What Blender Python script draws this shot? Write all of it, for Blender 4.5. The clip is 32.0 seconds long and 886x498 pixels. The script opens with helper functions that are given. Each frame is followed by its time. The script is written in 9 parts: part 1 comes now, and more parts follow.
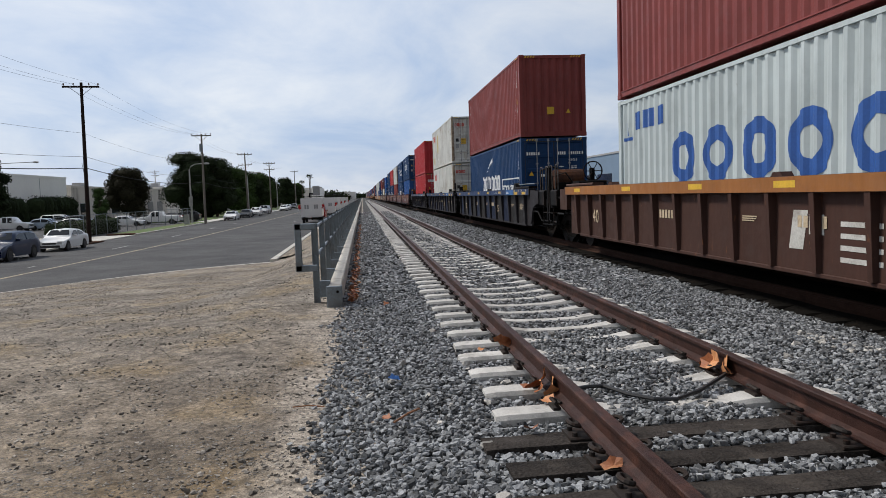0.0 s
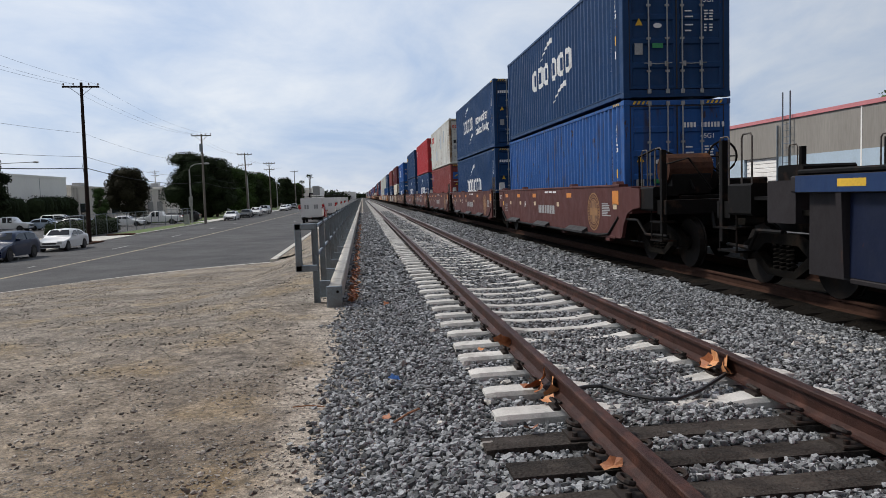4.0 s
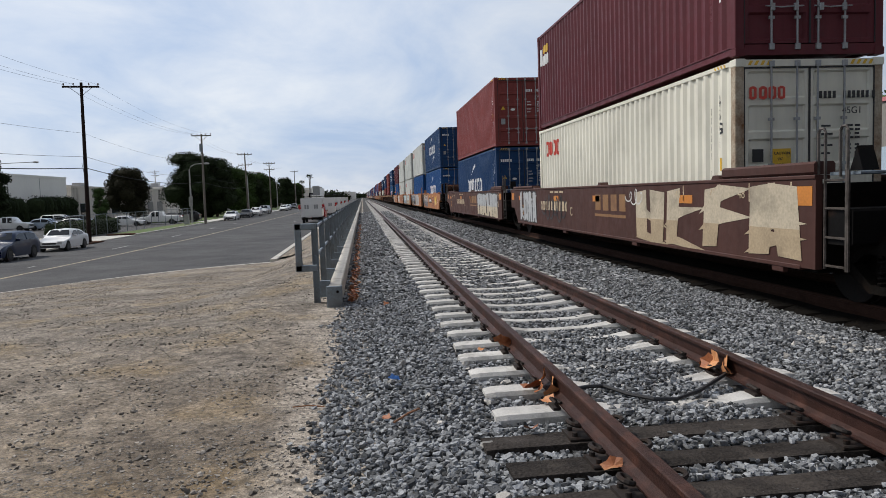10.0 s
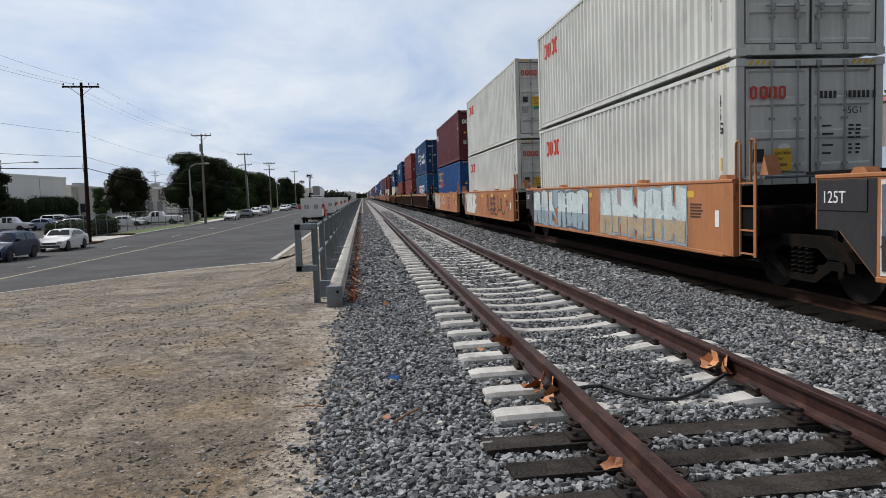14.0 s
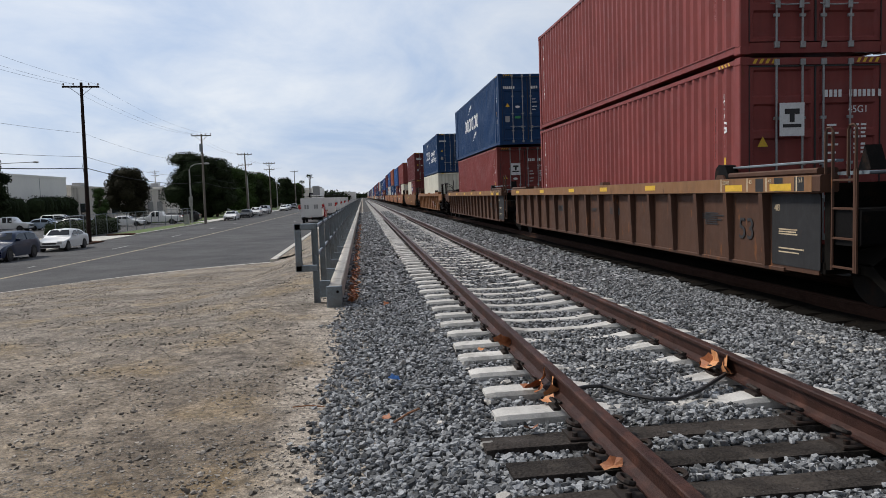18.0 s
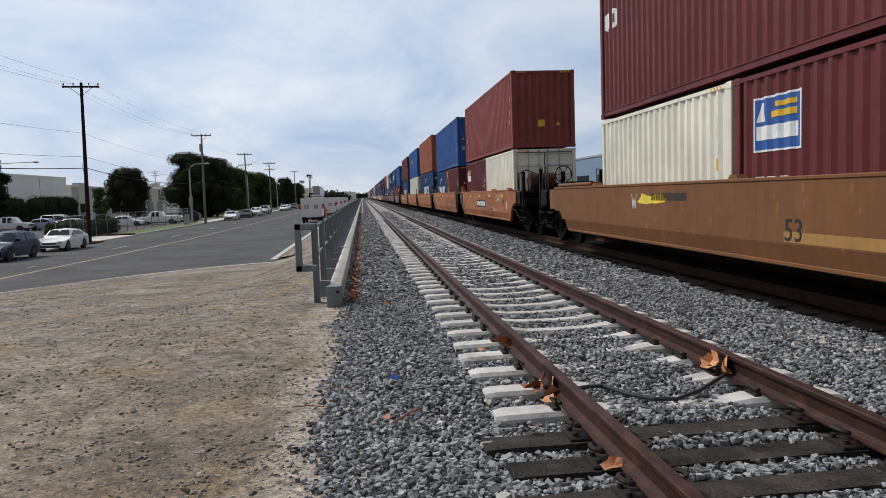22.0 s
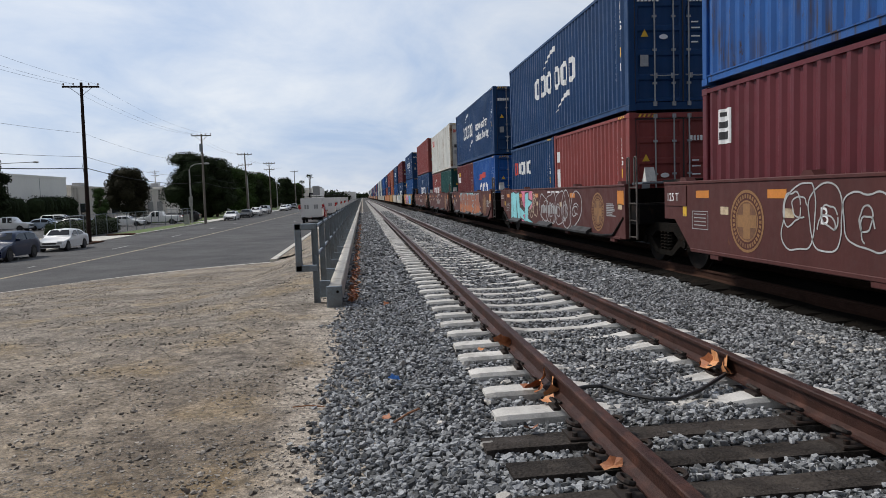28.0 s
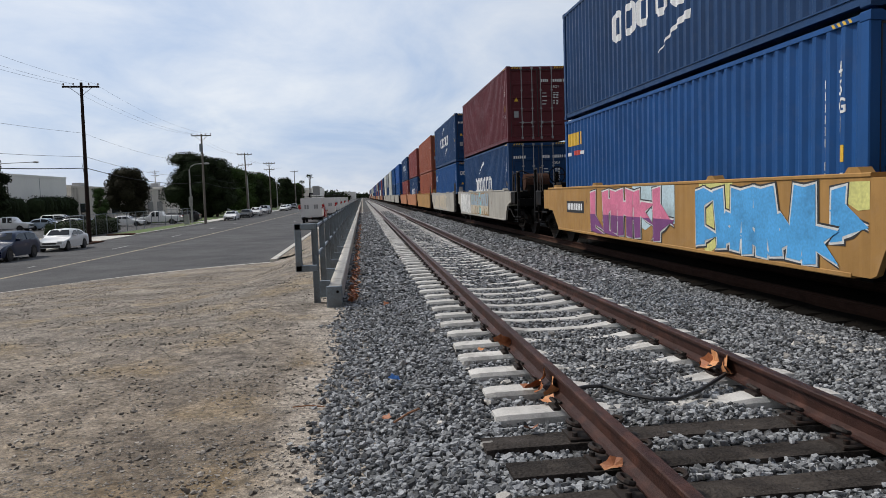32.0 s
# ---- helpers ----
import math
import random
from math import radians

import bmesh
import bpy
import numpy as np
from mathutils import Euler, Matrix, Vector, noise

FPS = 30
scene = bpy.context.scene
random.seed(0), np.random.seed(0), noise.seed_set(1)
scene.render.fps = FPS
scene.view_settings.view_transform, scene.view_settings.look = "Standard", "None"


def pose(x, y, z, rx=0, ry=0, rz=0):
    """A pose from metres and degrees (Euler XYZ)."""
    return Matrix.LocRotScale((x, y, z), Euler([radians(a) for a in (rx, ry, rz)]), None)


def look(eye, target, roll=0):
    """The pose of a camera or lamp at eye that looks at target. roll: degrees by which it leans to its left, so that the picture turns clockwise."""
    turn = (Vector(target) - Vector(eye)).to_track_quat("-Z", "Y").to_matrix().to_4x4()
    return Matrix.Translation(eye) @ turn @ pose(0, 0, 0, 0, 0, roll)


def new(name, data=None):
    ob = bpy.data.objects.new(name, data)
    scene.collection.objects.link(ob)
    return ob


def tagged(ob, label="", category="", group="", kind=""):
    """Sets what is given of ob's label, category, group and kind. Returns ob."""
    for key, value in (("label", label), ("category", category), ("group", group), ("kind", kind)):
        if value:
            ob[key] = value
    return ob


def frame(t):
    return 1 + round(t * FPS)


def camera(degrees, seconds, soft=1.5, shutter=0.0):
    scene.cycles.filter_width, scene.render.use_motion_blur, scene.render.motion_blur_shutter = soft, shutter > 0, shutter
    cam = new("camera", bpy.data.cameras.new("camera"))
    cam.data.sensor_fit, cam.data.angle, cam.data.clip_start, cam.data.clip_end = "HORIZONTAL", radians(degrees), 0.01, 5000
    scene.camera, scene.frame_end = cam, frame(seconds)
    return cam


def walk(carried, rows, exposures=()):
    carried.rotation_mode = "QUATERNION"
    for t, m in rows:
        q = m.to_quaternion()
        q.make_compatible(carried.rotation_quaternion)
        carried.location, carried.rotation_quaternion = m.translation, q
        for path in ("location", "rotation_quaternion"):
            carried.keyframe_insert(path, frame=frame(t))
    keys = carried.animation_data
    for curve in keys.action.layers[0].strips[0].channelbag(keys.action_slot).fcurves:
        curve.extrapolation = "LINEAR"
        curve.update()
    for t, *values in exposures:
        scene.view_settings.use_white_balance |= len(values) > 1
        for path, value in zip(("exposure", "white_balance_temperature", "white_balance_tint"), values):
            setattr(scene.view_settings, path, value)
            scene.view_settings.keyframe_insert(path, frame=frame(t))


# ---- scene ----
# ---------- camera: stands still beside the track ----------
EYE = Vector((0.0, 0.0, 1.376))
AIM = EYE + Vector((math.sin(radians(6.262)) * math.cos(radians(4.39)), math.cos(radians(6.262)) * math.cos(radians(4.39)), -math.sin(radians(4.39))))
cam = camera(63.57, 32.0, soft=0.75)
walk(cam, [(0.0, look(EYE, AIM, -1.954)), (32.0, look(EYE, AIM, -1.954))])
scene.view_settings.exposure = 0.0

# ---------- world: overcast sky with thin cloud, one soft sun ----------
SUN_EL, SUN_AZ = 48.0, -58.0  # degrees; azimuth from +Y towards +X


def make_world():
    w = bpy.data.worlds.new("overcast_sky")
    scene.world = w
    w.use_nodes = True
    nt = w.node_tree
    nt.nodes.clear()
    N, L = nt.nodes.new, nt.links.new
    out, bg = N("ShaderNodeOutputWorld"), N("ShaderNodeBackground")
    sky = N("ShaderNodeTexSky")
    sky.sky_type, sky.sun_disc = "NISHITA", False
    sky.sun_elevation, sky.sun_rotation = radians(SUN_EL), radians(SUN_AZ)
    sky.air_density, sky.dust_density = 1.0, 2.0
    skys = N("ShaderNodeMix")
    skys.data_type, skys.blend_type, skys.inputs[0].default_value = "RGBA", "MULTIPLY", 1.0
    skys.inputs[7].default_value = (0.10, 0.10, 0.10, 1)
    L(sky.outputs[0], skys.inputs[6])
    co = N("ShaderNodeTexCoord")
    sep = N("ShaderNodeSeparateXYZ")
    L(co.outputs["Generated"], sep.inputs[0])
    up = N("ShaderNodeMath")
    up.operation, up.inputs[1].default_value = "ADD", 0.22
    L(sep.outputs[2], up.inputs[0])
    flat = N("ShaderNodeVectorMath")
    flat.operation = "DIVIDE"
    comb = N("ShaderNodeCombineXYZ")
    for i in range(3):
        L(up.outputs[0], comb.inputs[i])
    L(co.outputs["Generated"], flat.inputs[0])
    L(comb.outputs[0], flat.inputs[1])
    mp = N("ShaderNodeMapping")
    mp.inputs["Scale"].default_value = (1.0, 0.75, 0.0)
    mp.inputs["Rotation"].default_value = (0, 0, radians(-35))
    L(flat.outputs[0], mp.inputs[0])
    n1 = N("ShaderNodeTexNoise")
    n1.inputs["Scale"].default_value, n1.inputs["Detail"].default_value, n1.inputs["Roughness"].default_value = 1.7, 7, 0.58
    n1.inputs["Distortion"].default_value = 0.4
    L(mp.outputs[0], n1.inputs["Vector"])
    ramp = N("ShaderNodeValToRGB")
    ramp.color_ramp.elements[0].position, ramp.color_ramp.elements[0].color = 0.30, (0.42, 0.55, 0.78, 1)
    ramp.color_ramp.elements[1].position, ramp.color_ramp.elements[1].color = 0.68, (0.78, 0.83, 0.91, 1)
    L(n1.outputs[0], ramp.inputs[0])
    # brighter ahead and left; the unseen sky behind is dimmed to darken end faces
    sunv = Vector((math.sin(radians(SUN_AZ)) * math.cos(radians(SUN_EL)), math.cos(radians(SUN_AZ)) * math.cos(radians(SUN_EL)), math.sin(radians(SUN_EL))))
    dot = N("ShaderNodeVectorMath")
    dot.operation = "DOT_PRODUCT"
    dot.inputs[1].default_value = Vector((-0.50, 0.75, 0.43)).normalized()
    L(co.outputs["Generated"], dot.inputs[0])
    glow = N("ShaderNodeMapRange")
    for k, v in zip((1, 2, 3, 4), (-0.60, 0.85, 0.30, 1.06)):
        glow.inputs[k].default_value = v
    L(dot.outputs["Value"], glow.inputs[0])
    thick = N("ShaderNodeMapRange")
    for k, v in zip((1, 2, 3, 4), (-0.55, 0.22, 0.95, 0.0)):
        thick.inputs[k].default_value = v
    L(dot.outputs["Value"], thick.inputs[0])
    grey = N("ShaderNodeMix")   # the unseen sky behind is greyed to warm the ground light
    grey.data_type = "RGBA"
    grey.inputs[7].default_value = (0.80, 0.765, 0.71, 1)
    L(thick.outputs[0], grey.inputs[0])
    L(ramp.outputs[0], grey.inputs[6])
    cl = N("ShaderNodeMix")
    cl.data_type, cl.blend_type, cl.inputs[0].default_value = "RGBA", "MULTIPLY", 1.0
    L(grey.outputs[2], cl.inputs[6])
    L(glow.outputs[0], cl.inputs[7])
    mix = N("ShaderNodeMix")
    mix.data_type, mix.inputs[0].default_value = "RGBA", 0.85
    L(skys.outputs[2], mix.inputs[6])
    L(cl.outputs[2], mix.inputs[7])
    L(mix.outputs[2], bg.inputs[0])
    bg.inputs[1].default_value = 1.0
    L(bg.outputs[0], out.inputs[0])
    sun = bpy.data.lights.new("sun", "SUN")
    sun.energy, sun.angle, sun.color = 3.0, radians(10), (1.0, 0.93, 0.83)
    so = new("sun", sun)
    so.matrix_basis = look(sunv * 50, (0, 0, 0))


make_world()

# ---------- materials ----------
MATS = {}


def surf(name, col, rough=0.6, metal=0.0, vary=0.25, scale=6.0, fine=60.0, stain=None, stain_amt=0.0, bump=0.0, bump_scale=80.0, streak=1.0, island=0.0, rand=0.0, spec=0.5, stain_scale=None):
    """Base colour broken up at two scales, an optional stain colour, fine relief."""
    if name in MATS:
        return MATS[name]
    m = bpy.data.materials.new(name)
    MATS[name] = m
    m.use_nodes = True
    nt = m.node_tree
    N, L = nt.nodes.new, nt.links.new
    b = nt.nodes["Principled BSDF"]
    b.inputs["Roughness"].default_value, b.inputs["Metallic"].default_value = rough, metal
    b.inputs["Specular IOR Level"].default_value = spec
    co, oi = N("ShaderNodeTexCoord"), N("ShaderNodeObjectInfo")
    sh = N("ShaderNodeVectorMath")
    sh.operation = "ADD"
    mul = N("ShaderNodeMath")
    mul.operation, mul.inputs[1].default_value = "MULTIPLY", 37.0
    L(oi.outputs["Random"], mul.inputs[0])
    L(co.outputs["Object"], sh.inputs[0])
    L(mul.outputs[0], sh.inputs[1])
    mp = N("ShaderNodeMapping")
    mp.inputs["Scale"].default_value = (1, 1, streak)
    L(sh.outputs[0], mp.inputs[0])

    def noise_node(sc, detail=4):
        n = N("ShaderNodeTexNoise")
        n.inputs["Scale"].default_value, n.inputs["Detail"].default_value = sc, detail
        L(mp.outputs[0], n.inputs["Vector"])
        return n

    n1, n2 = noise_node(scale), noise_node(fine, 2)
    avg = N("ShaderNodeMath")
    avg.operation = "ADD"
    L(n1.outputs[0], avg.inputs[0])
    L(n2.outputs[0], avg.inputs[1])
    rng = N("ShaderNodeMapRange")
    for k, v in zip((1, 2, 3, 4), (0.65, 1.35, 1 - vary, 1 + vary)):
        rng.inputs[k].default_value = v
    L(avg.outputs[0], rng.inputs[0])
    fac = rng.outputs[0]
    for amt, src in ((rand, oi.outputs["Random"]), (island, None)):
        if amt:
            if src is None:
                src = N("ShaderNodeNewGeometry").outputs["Random Per Island"]
            r = N("ShaderNodeMapRange")
            r.inputs[3].default_value, r.inputs[4].default_value = 1 - amt, 1 + amt
            L(src, r.inputs[0])
            mm = N("ShaderNodeMath")
            mm.operation = "MULTIPLY"
            L(fac, mm.inputs[0])
            L(r.outputs[0], mm.inputs[1])
            fac = mm.outputs[0]
    cm = N("ShaderNodeMix")
    cm.data_type, cm.blend_type, cm.inputs[0].default_value = "RGBA", "MULTIPLY", 1.0
    cm.inputs[6].default_value = (*col, 1)
    L(fac, cm.inputs[7])
    colour = cm.outputs[2]
    if stain:
        n3 = noise_node(stain_scale or scale * 0.45, 8)
        n3.inputs["Roughness"].default_value = 0.7
        r3 = N("ShaderNodeMapRange")
        r3.inputs[1].default_value, r3.inputs[2].default_value = 0.64 - 0.30 * stain_amt, 0.78 - 0.22 * stain_amt
        L(n3.outputs[0], r3.inputs[0])
        st = N("ShaderNodeMix")
        st.data_type = "RGBA"
        st.inputs[7].default_value = (*stain, 1)
        L(r3.outputs[0], st.inputs[0])
        L(colour, st.inputs[6])
        colour = st.outputs[2]
    L(colour, b.inputs["Base Color"])
    if bump:
        n4 = noise_node(bump_scale, 3)
        bp = N("ShaderNodeBump")
        bp.inputs["Strength"].default_value, bp.inputs["Distance"].default_value = bump, 0.02
        L(n4.outputs[0], bp.inputs["Height"])
        L(bp.outputs[0], b.inputs["Normal"])
    return m


RUST = (0.13, 0.05, 0.025)


def paint(name, col, wear=0.25, rough=0.48, rust=RUST, spec=0.22, runs=0.10, trail=0.0):
    """Weathered sheet-metal paint: faded patches, thin dirt runs, scuffs, and rust that breaks through."""
    if name in MATS:
        return MATS[name]
    m = bpy.data.materials.new(name)
    MATS[name] = m
    m.use_nodes = True
    nt = m.node_tree
    N, L = nt.nodes.new, nt.links.new
    b = nt.nodes["Principled BSDF"]
    b.inputs["Specular IOR Level"].default_value = spec
    co, oi = N("ShaderNodeTexCoord"), N("ShaderNodeObjectInfo")
    sh, mul = N("ShaderNodeVectorMath"), N("ShaderNodeMath")
    sh.operation = "ADD"
    mul.operation, mul.inputs[1].default_value = "MULTIPLY", 41.0
    L(oi.outputs["Random"], mul.inputs[0])
    L(co.outputs["Object"], sh.inputs[0])
    L(mul.outputs[0], sh.inputs[1])

    def layer(stretch, sc, detail, lo, hi, a, c, rgh=0.6):
        mp, n, r = N("ShaderNodeMapping"), N("ShaderNodeTexNoise"), N("ShaderNodeMapRange")
        mp.inputs["Scale"].default_value = stretch
        L(sh.outputs[0], mp.inputs[0])
        n.inputs["Scale"].default_value, n.inputs["Detail"].default_value, n.inputs["Roughness"].default_value = sc, detail, rgh
        L(mp.outputs[0], n.inputs["Vector"])
        for k, v in zip((1, 2, 3, 4), (lo, hi, a, c)):
            r.inputs[k].default_value = v
        L(n.outputs[0], r.inputs[0])
        return r.outputs[0]

    def mix(fac, x, y, blend="MIX"):
        k = N("ShaderNodeMix")
        k.data_type, k.blend_type = "RGBA", blend
        for i, q in ((0, fac), (6, x), (7, y)):
            if isinstance(q, tuple):
                k.inputs[i].default_value = (*q, 1)
            elif isinstance(q, float):
                k.inputs[i].default_value = q
            else:
                L(q, k.inputs[i])
        return k.outputs[2]

    base = mix(1.0, col, layer((1, 1, 1), 0.7, 4, 0.3, 0.7, 0.86, 1.14), "MULTIPLY")
    base = mix(1.0, base, layer((9, 9, 0.5), 1.0, 3, 0.3, 0.7, 1.0 - runs, 1.0 + runs * 0.7), "MULTIPLY")
    grey = sum(col) / 3
    # chalky fade and scuffs, a little paler and greyer than the paint
    fade = tuple(0.78 * c + 0.22 * min(1.0, grey * 1.1 + 0.05) for c in col)
    base = mix(layer((1, 1, 1), 2.6, 9, 0.52, 0.74, 0.0, 0.55, 0.72), base, fade)
    # dirt, then rust in specks that trail downwards
    base = mix(layer((1, 1, 0.6), 1.5, 8, 0.56, 0.76, 0.0, 0.18 + 0.7 * wear, 0.7), base, tuple(0.30 * c + 0.012 for c in col))
    base = mix(layer((1, 1, 0.30), 7.0, 9, 0.715 - 0.21 * wear, 0.78 - 0.20 * wear, 0.0, 0.9, 0.66), base, rust)
    if trail:   # rust that has run down in long streaks, in some stretches only
        where = N("ShaderNodeMath")
        where.operation = "MULTIPLY"
        L(layer((7, 7, 0.42), 1.0, 7, 0.52, 0.64, 0.0, 1.0, 0.62), where.inputs[0])
        L(layer((1, 1, 1), 0.45, 4, 0.50 - 0.10 * trail, 0.66 - 0.08 * trail, 0.0, min(1.0, trail)), where.inputs[1])
        base = mix(where.outputs[0], base, rust)
    L(base, b.inputs["Base Color"])
    L(layer((1, 1, 1), 3.0, 5, 0.3, 0.7, rough - 0.08, rough + 0.18), b.inputs["Roughness"])
    bp = N("ShaderNodeBump")
    bp.inputs["Strength"].default_value, bp.inputs["Distance"].default_value = 0.35, 0.012
    L(layer((1, 1, 1), 3.2, 4, 0.2, 0.8, 0.0, 1.0), bp.inputs["Height"])
    L(bp.outputs[0], b.inputs["Normal"])
    return m


def glass(name, col=(0.02, 0.025, 0.03), rough=0.06):
    m = surf(name, col, rough, 0.0, 0.1, 2.0, 20.0)
    m.node_tree.nodes["Principled BSDF"].inputs["Coat Weight"].default_value = 0.6
    return m


# ---------- mesh helpers ----------
MESH = {}


def mesh_from(name, verts, faces, smooth=False):
    me = bpy.data.meshes.new(name)
    me.from_pydata([tuple(v) for v in verts], [], faces)
    if smooth:
        for p in me.polygons:
            p.use_smooth = True
    me.materials.append(None)
    return me


def mesh_arrays(name, verts, tris):
    """A mesh from vertex and triangle arrays."""
    me = bpy.data.meshes.new(name)
    n, k = len(verts), len(tris)
    me.vertices.add(n)
    me.vertices.foreach_set("co", np.asarray(verts, np.float32).ravel())
    me.loops.add(3 * k)
    me.loops.foreach_set("vertex_index", np.asarray(tris, np.int32).ravel())
    me.polygons.add(k)
    me.polygons.foreach_set("loop_start", np.arange(0, 3 * k, 3, dtype=np.int32))
    me.update(calc_edges=True)
    me.shade_flat()
    me.materials.append(None)
    return me


class Build:
    """Collects boxes, prisms and tubes into one mesh."""

    def __init__(self):
        self.v, self.f = [], []

    def add(self, verts, faces):
        k = len(self.v)
        self.v += [tuple(p) for p in verts]
        self.f += [tuple(i + k for i in fc) for fc in faces]
        return self

    def box(self, x0, x1, y0, y1, z0, z1, ch=0.0):
        """A box; ch chamfers its four long vertical or lengthwise edges."""
        if ch <= 0:
            v = [(x0, y0, z0), (x1, y0, z0), (x1, y1, z0), (x0, y1, z0), (x0, y0, z1), (x1, y0, z1), (x1, y1, z1), (x0, y1, z1)]
            return self.add(v, [(3, 2, 1, 0), (4, 5, 6, 7), (0, 1, 5, 4), (1, 2, 6, 5), (2, 3, 7, 6), (3, 0, 4, 7)])
        d = (x1 - x0, y1 - y0, z1 - z0)
        ax = d.index(max(d))
        a, b = [(1, 2), (2, 0), (0, 1)][ax]
        lo, hi = (x0, y0, z0), (x1, y1, z1)
        pts = [(lo[a] + ch, lo[b]), (hi[a] - ch, lo[b]), (hi[a], lo[b] + ch), (hi[a], hi[b] - ch), (hi[a] - ch, hi[b]), (lo[a] + ch, hi[b]), (lo[a], hi[b] - ch), (lo[a], lo[b] + ch)]
        return self.prism(pts, ax, lo[ax], hi[ax])

    def prism(self, pts, axis, c0, c1):
        """pts in the other two axes (in cyclic order after axis), swept from c0 to c1."""
        n = len(pts)
        v = []
        for c in (c0, c1):
            for p, q in pts:
                co = [0, 0, 0]
                co[axis], co[(axis + 1) % 3], co[(axis + 2) % 3] = c, p, q
                v.append(co)
        f = [(i, (i + 1) % n, n + (i + 1) % n, n + i) for i in range(n)]
        return self.add(v, f + [tuple(range(n - 1, -1, -1)), tuple(range(n, 2 * n))])

    def tube(self, path, r, n=6):
        """A round bar along a path of points."""
        path = [Vector(p) for p in path]
        rings = []
        for i, p in enumerate(path):
            d = (path[min(i + 1, len(path) - 1)] - path[max(i - 1, 0)]).normalized()
            a = d.cross(Vector((0, 0, 1)) if abs(d.z) < 0.9 else Vector((1, 0, 0))).normalized()
            b = d.cross(a)
            rr = r[i] if isinstance(r, (list, tuple)) else r
            rings.append([p + (a * math.cos(t) + b * math.sin(t)) * rr for t in (2 * math.pi * k / n for k in range(n))])
        v = [q for ring in rings for q in ring]
        f = [(i * n + k, i * n + (k + 1) % n, (i + 1) * n + (k + 1) % n, (i + 1) * n + k) for i in range(len(path) - 1) for k in range(n)]
        return self.add(v, f + [tuple(range(n - 1, -1, -1)), tuple(range(len(v) - n, len(v)))])

    def disc(self, c, axis, r, w, n=20, r2=None):
        """A wheel-like cylinder centred at c, along axis, of width w."""
        pts = [(math.cos(2 * math.pi * k / n) * r, math.sin(2 * math.pi * k / n) * r) for k in range(n)]
        k0 = len(self.v)
        self.prism(pts, axis, -w / 2, w / 2)
        for i in range(k0, len(self.v)):
            self.v[i] = tuple(a + b for a, b in zip(self.v[i], c))
        return self

    def mesh(self, name, smooth=False):
        me = mesh_from(name, self.v, self.f, smooth)
        return me


def cached(key, fn):
    if key not in MESH:
        MESH[key] = fn()
    return MESH[key]


def part(name, me, material, parent, m=None, label="", kind=""):
    """Links a mesh (shared between alike pieces) as one object under a thing or a part."""
    if isinstance(me, Build):
        me = me.mesh(name)
    ob = new(name, me)
    ob.parent = parent
    if m is not None:
        ob.matrix_basis = m
    ob.material_slots[0].link = "OBJECT"
    ob.material_slots[0].material = material
    return tagged(ob, label=label, kind=kind)


def thing(name, m, label, category, group="", kind="", me=None, material=None):
    if isinstance(me, Build):
        me = me.mesh(name)
    ob = new(name, me)
    ob.matrix_basis = m
    if me is not None:
        ob.material_slots[0].link = "OBJECT"
        ob.material_slots[0].material = material
    return tagged(ob, label, category, group, kind)


